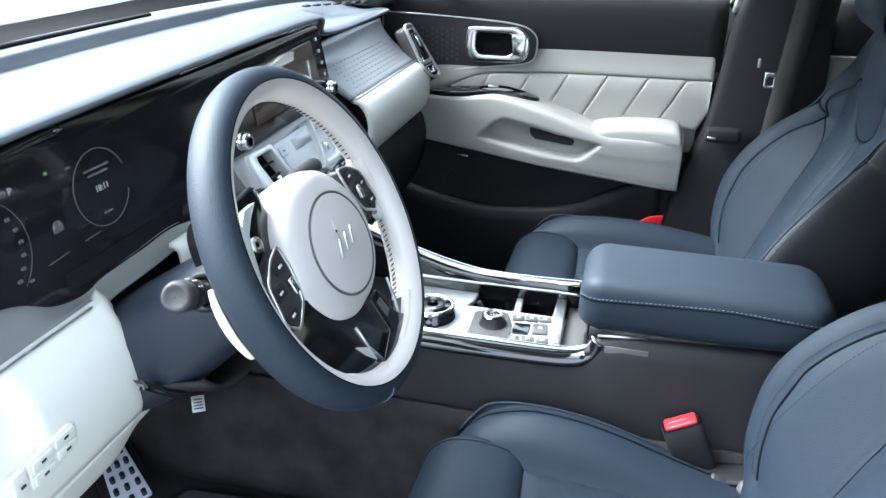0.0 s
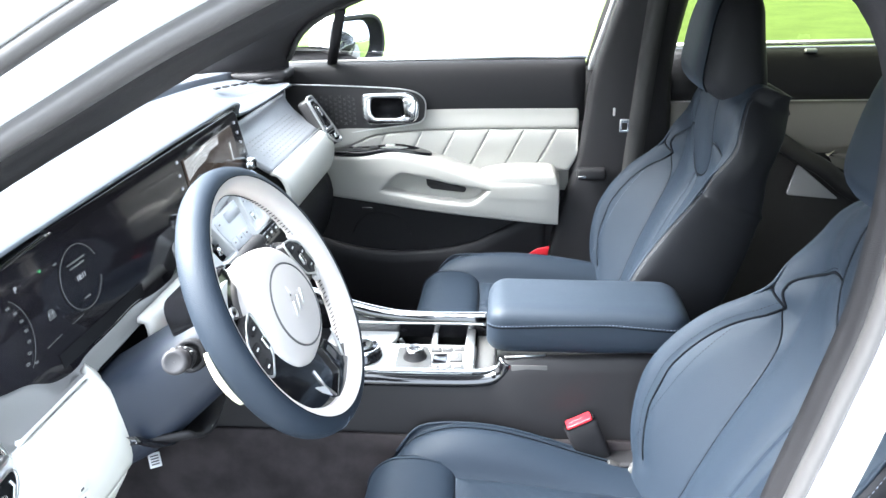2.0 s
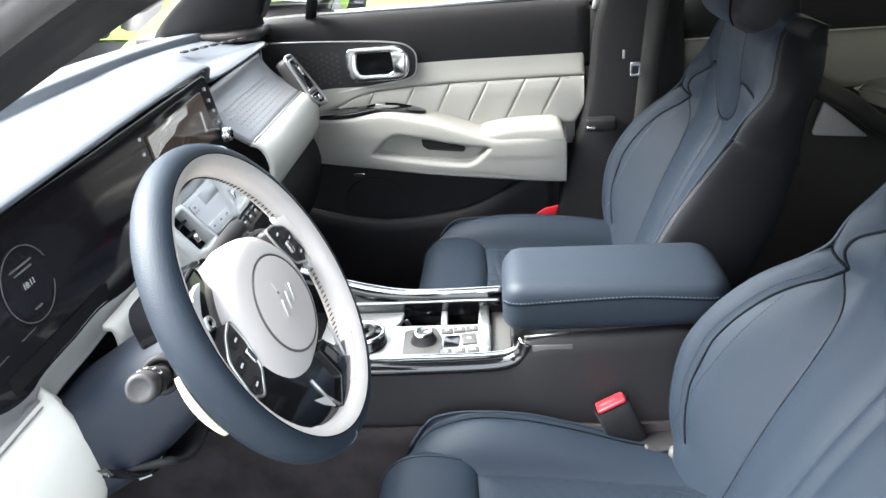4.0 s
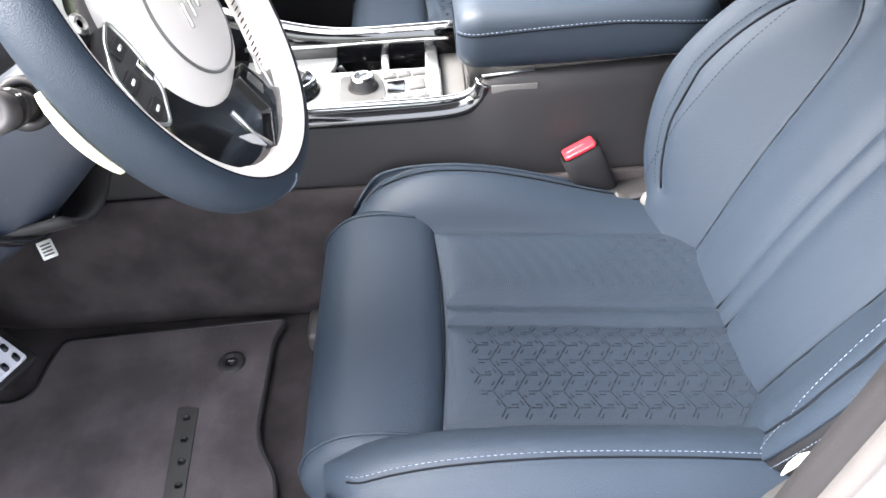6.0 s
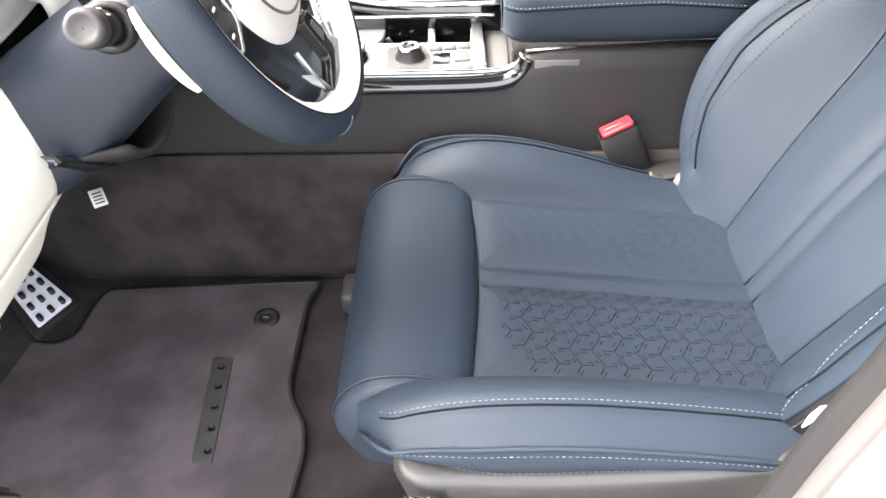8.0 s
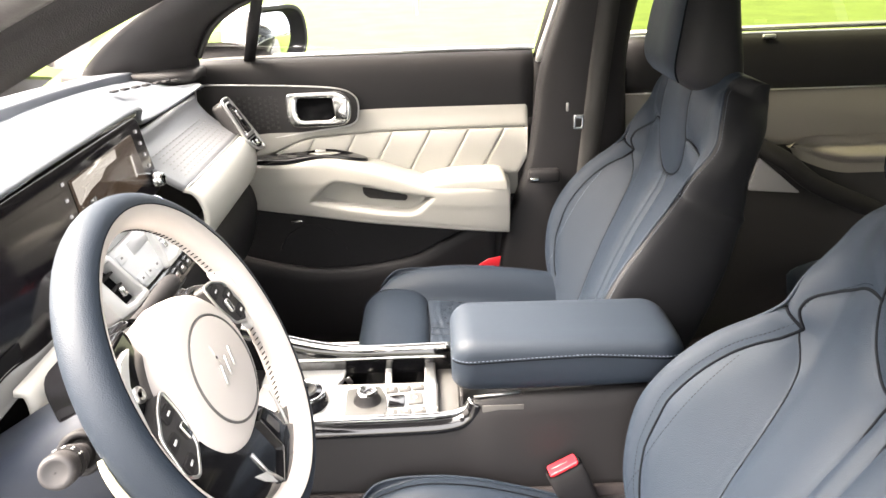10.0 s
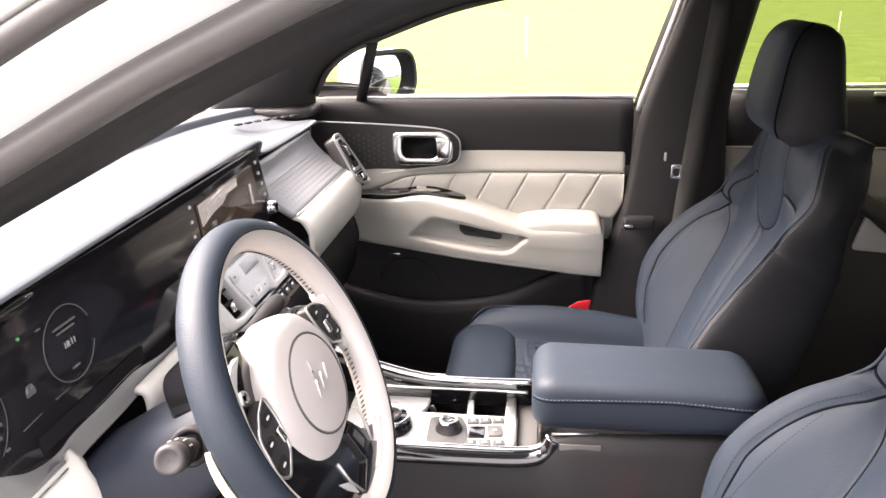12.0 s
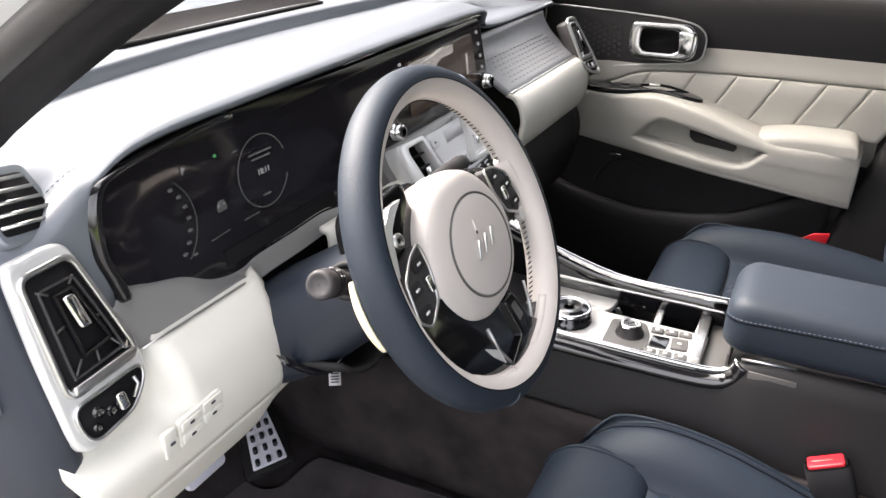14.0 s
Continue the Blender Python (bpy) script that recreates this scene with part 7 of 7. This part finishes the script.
# demister grille beside the driver's side window
dv = framed((-0.3165, -0.647, 1.1140), (0, 1.0, -0.06), (-0.62, 0, 0.80))
# the bezel carries the pad's painted glare too
on_dash(slab("demister_bezel", rounded([(-0.040, -0.034), (0.026, -0.036), (0.018, 0.034), (-0.040, 0.038)], 0.008), dv, 0.03, NAVY_PAD_GLARE, None, bev=0.003))
on_dash(slab("demister_mouth", rounded([(-0.034, -0.026), (0.018, -0.028), (0.011, 0.025), (-0.034, 0.028)], 0.004), lambda u, v, w: dv(u, v, 0.0012 + w), 0.002, VOID, None))
for k in range(5):
    v = -0.020 + 0.0105 * k
    on_dash(slab("demister_slat", [(-0.034, v), (0.016 - 0.0016 * k, v - 0.003), (0.016 - 0.0016 * k, v), (-0.034, v + 0.003)], lambda a, b, w: dv(a, b, 0.0036 + w), 0.004, SATIN, None))
# navy end cap by the driver's door, and the piece between pad and vent
rows = []
for k in np.linspace(0, 1, 10):
    z = 1.075 - 0.33 * k
    xo = -0.262 - 0.30 * (z - 1.0) if z > 0.9 else -0.236 - 0.5 * (0.9 - z)
    rows.append([(x, y, z) for x, y in catmull([(xo - 0.012, -0.702), (xo - 0.016, -0.716), (-0.36, -0.735), (-0.52, -0.745)], 10)])
on_dash(sheet("end_cap", rows, NAVY_SOFT, None, "navy dashboard end cap", thick=0.008))

# passenger side: textured grey panel, thin silver line and cream band
rows, band_rows = [], []
for y in np.linspace(0.252, 0.655, 30):
    lip = 0.010 * smooth01((0.62 - y) / 0.3)
    rows.append([(x, y, z) for x, z in catmull([(-0.322, 1.100), (-0.315, 1.078 - lip), (-0.292, 1.050), (-0.262, 1.028), (-0.236, 1.012)], 12)])
    band_rows.append([(x, y, z) for x, z in catmull([(-0.240, 1.013), (-0.222, 1.006), (-0.208, 0.985), (-0.204, 0.955), (-0.214, 0.915), (-0.240, 0.885), (-0.30, 0.870)], 20)])
on_dash(sheet("texture_panel", rows, material("grey_textured_trim", (0.19, 0.195, 0.205), 0.38, bump=0.3, grain=700, vary=0.06, kind="cells"), None, "grey trim panel with fine wave relief", thick=0.008, flip=True))
on_dash(tube("silver_line", [(-0.233, y, 1.012) for y in np.linspace(0.255, 0.63, 10)], 0.0022, SATIN, None, sides=6))
on_dash(sheet("cream_band", band_rows, CREAM_SOFT, None, "cream leather dashboard band", thick=0.008, flip=True))
wav = []
for i in range(16):
    for j in range(7):
        y, t = 0.30 + 0.0195 * i + 0.009 * (j % 2), j / 6
        p = Vector((-0.300 + 0.052 * t, y, 1.0565 - 0.034 * t))
        tube("", [p + Vector((0, -0.007, 0.0012)), p + Vector((0.002, 0, 0.0018)), p + Vector((0, 0.007, 0.0012))], 0.0006, None, sides=4, bm_out=wav)
on_dash(tagged(joined("wave_relief", wav, STRIP_GREY, None), kind="stuff"))
# glove box and lower passenger dash in black
rows = [[(x, y, z) for x, z in catmull([(-0.27, 0.885), (-0.25, 0.86), (-0.245, 0.80), (-0.28, 0.70), (-0.36, 0.63), (-0.50, 0.60)], 16)] for y in np.linspace(0.13, 0.72, 14)]
on_dash(sheet("glove_box", rows, BLACK, None, "black glove box lid", thick=0.01))

# centre stack: silver vents on both sides, pale climate panel, key row
CS = framed((-0.250, 0.030, 0.970), (0, 1, 0), (-0.55, 0, 1.0))
on_dash(slab("stack_base", rounded([(-0.170, 0.050), (0.195, 0.054), (0.190, -0.050), (0.115, -0.085), (-0.100, -0.085), (-0.150, -0.050)], 0.02), lambda u, v, w: CS(u, v, -0.010 + w), 0.06, STRIP_GREY, None, "satin centre stack surround", bev=0.006))
for sg in (-1, 1):
    fr = [(sg * u, v) for u, v in ((0.070, 0.041), (0.148, 0.044), (0.152, 0.026), (0.143, -0.034), (0.096, -0.041), (0.044, -0.041), (0.056, -0.012))]
    fi = [(sg * u, v) for u, v in ((0.077, 0.033), (0.122, 0.034), (0.124, 0.024), (0.112, -0.026), (0.090, -0.031), (0.056, -0.031), (0.066, -0.010))]
    if sg < 0:
        fr, fi = fr[::-1], fi[::-1]
    ff, fi = rounded(fr, 0.007), rounded(fi, 0.004)
    on_dash(ring_plate("vent_frame", ff, fi, lambda u, v, w: CS(u, v, 0.014 + w), 0.030, SILVER_PAINT, None, "pale silver centre vent frame", bev=0.003))
    on_dash(slab("vent_back", offset_loop(fi, 0.002), lambda u, v, w: CS(u, v, -0.006 + w), 0.004, VOID, None))
    for k in range(2):
        v = 0.018 - 0.020 * k
        on_dash(slab("vent_blade", [(sg * 0.072, v), (sg * 0.118, v - 0.001), (sg * 0.118, v - 0.004), (sg * 0.072, v - 0.003)][::sg], lambda a, b, w: CS(a, b, 0.004 + w), 0.010, BLACK, None))
    on_dash(slab("vent_slider", round_rect(0.010, 0.014, 0.003, 3, sg * 0.088, -0.012), lambda a, b, w: CS(a, b, 0.010 + w), 0.008, CHROME, None, "chrome vent slider", bev=0.002))
on_dash(slab("climate_panel", rounded([(-0.054, 0.036), (0.106, 0.036), (0.130, 0.026), (0.142, -0.040), (-0.028, -0.036)], 0.006), lambda u, v, w: CS(u, v, 0.004 + w), 0.010, PALE_KEYS, None, "pale silver climate control panel", bev=0.002))
on_dash(slab("climate_display", rounded([(0.0, 0.030), (0.064, 0.030), (0.064, 0.010), (0.0, 0.010)], 0.002), lambda u, v, w: CS(u, v, 0.0046 + w), 0.002, PALE_KEYS, None, "satin climate display"))
for u, v in ((-0.034, 0.020), (-0.022, -0.022), (0.006, -0.023), (0.034, -0.024), (0.062, -0.025), (0.092, 0.022), (0.120, 0.022), (0.126, -0.002), (0.126, -0.026)):
    on_dash(slab("climate_key", round_rect(0.024, 0.015, 0.002, 3, u, v), lambda a, b, w: CS(a, b, 0.0056 + w), 0.003, PALE_KEYS, None, bev=0.001))
    on_dash(slab("key_icon", round_rect(0.006, 0.003, 0.0008, 2, u, v), lambda a, b, w: CS(a, b, 0.0060 + w), 0.0005, STRIP_GREY, None))
on_dash(slab("stack_plinth", rounded([(-0.044, -0.039), (0.156, -0.043), (0.150, -0.076), (-0.044, -0.072)], 0.004), lambda u, v, w: CS(u, v, 0.006 + w), 0.014, PIANO, None, "gloss black key row", bev=0.002))
for k in range(7):
    on_dash(slab("stack_key", round_rect(0.023, 0.018, 0.003, 3, -0.028 + 0.0275 * k, -0.0555 - 0.0006 * k), lambda a, b, w: CS(a, b, 0.010 + w), 0.006, PIANO, None, bev=0.002))
    on_dash(slab("stack_icon", round_rect(0.008, 0.004, 0.001, 2, -0.028 + 0.0275 * k, -0.0555 - 0.0006 * k), lambda a, b, w: CS(a, b, 0.0104 + w), 0.0005, LABEL_WHITE, None))
# black cubby running down to the console
rows = [[(x, y, z) for x, z in ((-0.27, 0.880), (-0.30, 0.84), (-0.32, 0.76), (-0.22, 0.735), (-0.10, 0.728))] for y in np.linspace(-0.075, 0.125, 8)]
on_dash(sheet("charging_cubby", rows, BLACK, None, "black wireless charging cubby", thick=0.006))
rows = [[(x, y, z) for x, z in ((-0.29, 0.93), (-0.31, 0.85), (-0.42, 0.80), (-0.55, 0.78))] for y in np.linspace(-0.46, -0.08, 8)]
on_dash(sheet("under_cover", rows, BLACK, None, thick=0.01))

# ---------------------------------------------------------------- footwell things
mat_o = thing("floor_mat", "dark charcoal pile floor mat with rubber heel pad", "floor mat", (-0.25, -0.36, FLOOR))
ol = [(-0.080, -0.110), (-0.098, -0.150), (-0.100, -0.318), (-0.092, -0.350), (-0.066, -0.395), (-0.060, -0.440), (-0.068, -0.54), (-0.075, -0.625), (-0.30, -0.640), (-0.425, -0.630), (-0.440, -0.500), (-0.500, -0.480), (-0.58, -0.44), (-0.600, -0.34), (-0.598, -0.226), (-0.474, -0.248), (-0.449, -0.230), (-0.445, -0.165), (-0.436, -0.128)]
mo = rounded(ol, 0.016)
under(slab("mat_body", mo, flat_z(FLOOR + 0.008), 0.008, MAT, None, bev=0.003), mat_o)
under(tube("bound_edge", [(u, v, FLOOR + 0.006) for u, v in mo], 0.0038, BLACK, None, "black bound edge", sides=6, closed=True), mat_o)
under(slab("heel_pad", rounded([(-0.221, -0.276), (-0.191, -0.277), (-0.178, -0.458), (-0.206, -0.458)], 0.004), flat_z(FLOOR + 0.0105), 0.003, RUBBER, None, "dark rubber strip", bev=0.001), mat_o)
for k in range(5):
    under(turned("pad_stud", [(0.006, 0), (0.005, 0.0015)], pose(-0.204 + 0.004 * k, -0.296 - 0.036 * k, FLOOR + 0.0105), BLACK, None, n=12), mat_o)
for x, y in ((-0.157, -0.195), (-0.105, -0.541)):
    under(turned("mat_button", [(0.021, 0), (0.021, 0.002), (0.016, 0.005), (0.008, 0.005), (0.008, 0.003)], pose(x, y, FLOOR + 0.008), BLACK, None, "black mat fixing button"), mat_o)
    under(box("button_key", (0.010, 0.003, 0.002), (x, y, FLOOR + 0.013), GREY_PLASTIC, None, bev=0.0005), mat_o)
pedal = thing("accelerator_pedal", "brushed metal pedal with black rubber studs", "pedal", (-0.5, -0.19, 0.44))
pf = framed((-0.520, -0.183, 0.452), (1.0, -0.80, -0.32), (0.45, 0.87, 0.0))
under(slab("pedal_plate", rounded([(-0.085, -0.020), (0.070, -0.031), (0.070, 0.033), (-0.085, 0.020)], 0.004), pf, 0.006, ALU, None, "brushed metal pedal face", bev=0.002), pedal)
for i in range(6):
    for j in range(3):
        under(slab("rubber_stud", round_rect(0.0155, 0.0085, 0.0035, 3, -0.070 + 0.026 * i, (-0.0165 + 0.0165 * j) * (0.75 + 0.10 * i)), lambda u, v, w: pf(u, v, 0.002 + w), 0.003, INK, None), pedal)
under(slab("pedal_back", rounded([(-0.090, -0.034), (0.078, -0.044), (0.078, 0.046), (-0.090, 0.034)], 0.008), lambda u, v, w: pf(u, v, -0.008 + w), 0.012, BLACK, None, bev=0.003), pedal)
under(tube("pedal_arm", [pf(0.03, 0, -0.02), (-0.62, -0.16, 0.46), (-0.70, -0.15, 0.60)], 0.012, BLACK, None, sides=8), pedal)
brake = thing("brake_pedal", "black rubber brake pedal on a steel arm", "pedal", (-0.52, -0.33, 0.50))
bf = framed((-0.50, -0.345, 0.520), (0, 1, 0), (-0.5, 0, 1))
under(slab("pedal_plate", round_rect(0.085, 0.060, 0.01), bf, 0.010, ALU, None, bev=0.003), brake)
under(tube("pedal_arm", [bf(0, 0, -0.01), (-0.60, -0.34, 0.62), (-0.62, -0.34, 0.80)], 0.011, BLACK, None, sides=8), brake)
rest = thing("foot_rest", "ribbed black rubber foot rest on the floor", "foot rest", (-0.48, -0.55, FLOOR))
rf = framed((-0.47, -0.545, 0.392), (1.0, 0.05, -0.10), (-0.05, 1.0, 0))
under(slab("rest_base", round_rect(0.14, 0.105, 0.015), rf, 0.02, RUBBER, None, bev=0.004), rest)
for k in range(7):
    under(slab("rib", round_rect(0.112, 0.006, 0.002, 2, 0.0, -0.036 + 0.012 * k), lambda u, v, w: rf(u, v, 0.003 + w), 0.004, CHARCOAL, None), rest)
tag = thing("paper_tag", "small white printed label hanging under the dashboard", "label", (-0.394, -0.116, 0.572))
tf = framed((-0.394, -0.118, 0.572), (0.84, 0.53, 0.0), (-0.297, 0.47, 0.821))
under(slab("tag_paper", round_rect(0.021, 0.027, 0.001, 2), tf, 0.0006, LABEL_WHITE, None), tag)
for k in range(4):
    under(slab("print_bar", round_rect(0.014, 0.0024, 0.0005, 2, 0.0, -0.0075 + 0.005 * k), lambda u, v, w: tf(u, v, 0.0004 + w), 0.0003, GREY_PLASTIC, None), tag)
rail_cap = thing("rail_end_cover", "dark plastic cover on the seat rail's front end", "rail cover", (0.0, -0.55, FLOOR))
under(box("cover_shell", (0.062, 0.056, 0.045), (-0.012, -0.570, FLOOR + 0.024), CHARCOAL, None, bev=0.010, rot=(0, 0, 4)), rail_cap)
for y in (-0.536, -0.578):
    under(tube("rail_edge", [(0.018, y, FLOOR + 0.040), (0.14, y, FLOOR + 0.042)], 0.0028, SATIN, None, "bright rail edge", sides=8), rail_cap)
under(box("rail_trough", (0.12, 0.050, 0.02), (0.075, -0.557, FLOOR + 0.024), BLACK, None, bev=0.003), rail_cap)
for x in (0.044, 0.066):
    under(turned("rail_bolt", [(0.007, 0), (0.007, 0.004), (0.004, 0.005)], pose(x, -0.556, FLOOR + 0.034), SATIN, None, n=14), rail_cap)
under(box("cover_step", (0.07, 0.030, 0.024), (0.045, -0.600, FLOOR + 0.016), CHARCOAL, None, bev=0.004), rail_cap)
fard = thing("inner_rail_cover", "dark plastic block on the inner seat rail", "rail cover", (-0.02, -0.14, FLOOR))
under(box("cover_shell", (0.06, 0.06, 0.04), (-0.010, -0.150, FLOOR + 0.02), CHARCOAL, None, bev=0.008), fard)

# ---------------------------------------------------------------- things beyond the windows
bark = material("bark", (0.11, 0.085, 0.06), 0.9, bump=0.8, grain=30, vary=0.3)
leaf = material("tree_leaves", (0.075, 0.105, 0.028), 0.7, vary=0.45, coarse=1.2, grain=8, spec=0.2)
timber = material("weathered_timber", (0.17, 0.13, 0.10), 0.85, bump=0.6, grain=40, vary=0.25)
car_blue = material("blue_grey_car_paint", (0.10, 0.14, 0.20), 0.25, coat=0.8, vary=0.03)
dark_glass = material("dark_car_glass", (0.015, 0.017, 0.02), 0.06, vary=0.1)
wall_white = material("white_rendered_wall", (0.72, 0.71, 0.68), 0.8, bump=0.3, grain=20, vary=0.06)
roof_grey = material("grey_metal_roof", (0.25, 0.26, 0.28), 0.5, 0.3, vary=0.1)


def tree(name, label, base, height, spread, seed):
    rng = random.Random(seed)
    root = thing(name, label, "tree", base, "trees by the lot")
    limbs = []
    trunk = [Vector((rng.uniform(-0.2, 0.2) * k, rng.uniform(-0.2, 0.2) * k, height * 0.62 * k)) for k in np.linspace(0, 1, 6)]
    verts, faces, sides = [], [], 8
    for i, p in enumerate(trunk):
        r = 0.030 * height * (1 - 0.75 * i / 5)
        verts += [p + Vector((r * math.cos(6.283 * k / sides), r * math.sin(6.283 * k / sides), 0)) for k in range(sides)]
    for i in range(5):
        for k in range(sides):
            faces.append((i * sides + k, i * sides + (k + 1) % sides, (i + 1) * sides + (k + 1) % sides, (i + 1) * sides + k))
    limbs.append((verts, faces))
    tips = []
    for q in range(12):
        t = rng.uniform(0.35, 1.0)
        s = trunk[0].lerp(trunk[-1], t)
        a = rng.uniform(0, 6.283)
        e = s + Vector((math.cos(a) * spread * rng.uniform(0.4, 0.9), math.sin(a) * spread * rng.uniform(0.4, 0.9), height * rng.uniform(0.10, 0.36)))
        tube("", [s, s.lerp(e, 0.5) + Vector((0, 0, 0.2)), e], 0.007 * height, None, sides=5, bm_out=limbs)
        tips += [e, s.lerp(e, 0.6)]
    ob = joined("trunk", limbs, bark, root)
    verts, faces = [], []
    for tip in tips:
        rad = spread * rng.uniform(0.25, 0.45)
        for q in range(130):
            d = Vector((rng.gauss(0, 1), rng.gauss(0, 1), rng.gauss(0, 0.8))).normalized() * rad * rng.uniform(0.35, 1.0)
            c = tip + d
            u = Vector((rng.gauss(0, 1), rng.gauss(0, 1), rng.gauss(0, 1))).normalized() * rng.uniform(0.16, 0.34)
            v = u.orthogonal().normalized() * rng.uniform(0.10, 0.22)
            k = len(verts)
            verts += [c - u, c + v, c + u, c - v]
            faces.append((k, k + 1, k + 2, k + 3))
    link_mesh("crown", verts, faces, leaf, root, "loose green leafy crown", flat=True)
    return root


rng = random.Random(5)
for k in range(9):
    f, s_ = 62 + rng.uniform(-6, 14), -62 + 7.0 * k + rng.uniform(-2, 2)
    tree("tree", "tall leafy green tree beyond the parking lot", land(f, s_), 9 + rng.uniform(0, 5), 3.6 + rng.uniform(0, 1.2), 20 + k)
for k in range(6):
    tree("tree", "leafy tree across the road in sunlight", land(112 + rng.uniform(0, 14), -8 + 17 * k + rng.uniform(-4, 4)), 9 + rng.uniform(0, 4), 4.2, 60 + k)
for k in range(6):
    az = radians(111 + 3.2 * k)
    dd = 50 + rng.uniform(-4, 10)
    tree("tree", "dense green tree behind the parking lot", (dd * math.cos(az), dd * math.sin(az), 0.4), 9 + rng.uniform(0, 2), 3.4, 90 + k)
bush = thing("bush", "low yellow-green bush at the lot's edge", "bush", land(56, -44))
bv, bfc = [], []
for q in range(1400):
    d = Vector((rng.gauss(0, 1), rng.gauss(0, 1), abs(rng.gauss(0, 0.8)))).normalized() * rng.uniform(0.5, 1.0)
    c = Vector((d.x * 3.0, d.y * 1.4, 0.2 + d.z * 1.7))
    u = Vector((rng.gauss(0, 1), rng.gauss(0, 1), rng.gauss(0, 1))).normalized() * 0.20
    v = u.orthogonal().normalized() * 0.12
    k = len(bv)
    bv += [c - u, c + v, c + u, c - v]
    bfc.append((k, k + 1, k + 2, k + 3))
link_mesh("foliage", bv, bfc, material("bright_leaves", (0.20, 0.24, 0.03), 0.7, vary=0.3, coarse=2, grain=8), bush, flat=True)

pole = thing("utility_pole", "weathered brown timber utility pole beside the road", "pole", land(60.5, 5.0))
turned("shaft", [(0.20, 0.0), (0.19, 3.0), (0.17, 9.0)], pose(0, 0, -0.2), timber, pole, n=14)
slab("footing", round_rect(5.5, 2.2, 0.4), lambda u, v, w: (u + 1.2, v, 0.03 + w), 0.06, road_m, pole, "pale concrete pad")
for k, s_ in enumerate((-0.6, 0.7, 1.5, 9.8)):
    o = thing("metal_post", "thin grey metal post by the roadside", "post", land(62.0, s_ - 1.0), "roadside posts")
    turned("shaft", [(0.045, 0.0), (0.045, 3.2), (0.03, 3.25)], pose(0, 0, -0.1), SATIN, o, n=10)
for x, y, h in ((-0.10, 14.3, 0.75), (7.6, 20.0, 0.55)):
    o = thing("marker_stake", "small white marker stake in the lawn", "stake", (x, y, 0.0), "marker stakes")
    box("stake", (0.03, 0.02, h), (0, 0, h / 2), LABEL_WHITE, o, bev=0.006)


def parked_car(base, yaw):
    root = thing("parked_car", "blue-grey hatchback parked beside the lawn", "car", base)
    root.rotation_euler = (0, 0, yaw)
    side = [(-2.1, 0.35), (-2.1, 0.75), (-1.95, 0.95), (-1.3, 1.05), (-0.65, 1.50), (0.75, 1.53), (1.55, 1.15), (2.05, 1.0), (2.1, 0.6), (2.05, 0.35)]
    o = slab("body", rounded(side, 0.14), lambda u, v, w: (u, w + 0.85, v), 1.70, car_blue, root, "blue-grey painted body", bev=0.12)
    for sg in (-1, 1):
        w1 = rounded([(-1.12, 1.06), (-0.62, 1.42), (0.05, 1.44), (0.05, 1.05)], 0.05)
        w2 = rounded([(0.14, 1.05), (0.14, 1.44), (0.70, 1.44), (1.30, 1.12), (1.25, 1.05)], 0.05)
        for wn_ in (w1, w2):
            slab("side_window", wn_, lambda u, v, w, sg=sg: (u, sg * (0.852 + w), v), 0.02, dark_glass, root, "dark side glass")
        for x in (-1.32, 1.30):
            wh = turned("wheel", [(0.0, 0.0), (0.18, 0.0), (0.20, 0.03), (0.32, 0.03), (0.33, -0.02), (0.33, -0.18)], pose(x, sg * 0.86, 0.33, -90 * sg, 0, 0), RUBBER, root)
            turned("rim", [(0.0, 0.02), (0.05, 0.02), (0.19, 0.035), (0.20, 0.02)], pose(x, sg * 0.86, 0.33, -90 * sg, 0, 0), SATIN, wh)
        slab("headlight", round_rect(0.40, 0.14, 0.05, 3, -1.88, 0.80), lambda u, v, w, sg=sg: (u, sg * (0.845 + w), v), 0.03, LABEL_WHITE, root)
    slab("windscreen", rounded([(-0.70, 0.0), (0.70, 0.0), (0.58, 0.66), (-0.58, 0.66)], 0.05), lambda u, v, w: (-1.30 + 0.80 * v - 0.02, u, 1.075 + 0.60 * v), 0.02, dark_glass, root)
    return root


parked_car(land(40.0, 6.9), radians(158))
bld = thing("low_building", "long low white building far across the road", "building", land(118, 30))
box("wall", (46, 8, 3.4), (0, 0, 1.7), wall_white, bld, bev=0.05)
box("roof", (47, 9, 0.35), (0, 0, 3.55), roof_grey, bld, bev=0.05)
for k in range(9):
    wd = box("window", (1.8, 0.12, 1.3), (-20 + 5 * k, -4.02, 1.8), dark_glass, bld, bev=0.02)
    box("sill", (2.0, 0.2, 0.1), (-20 + 5 * k, -4.08, 1.1), wall_white, wd, bev=0.01)
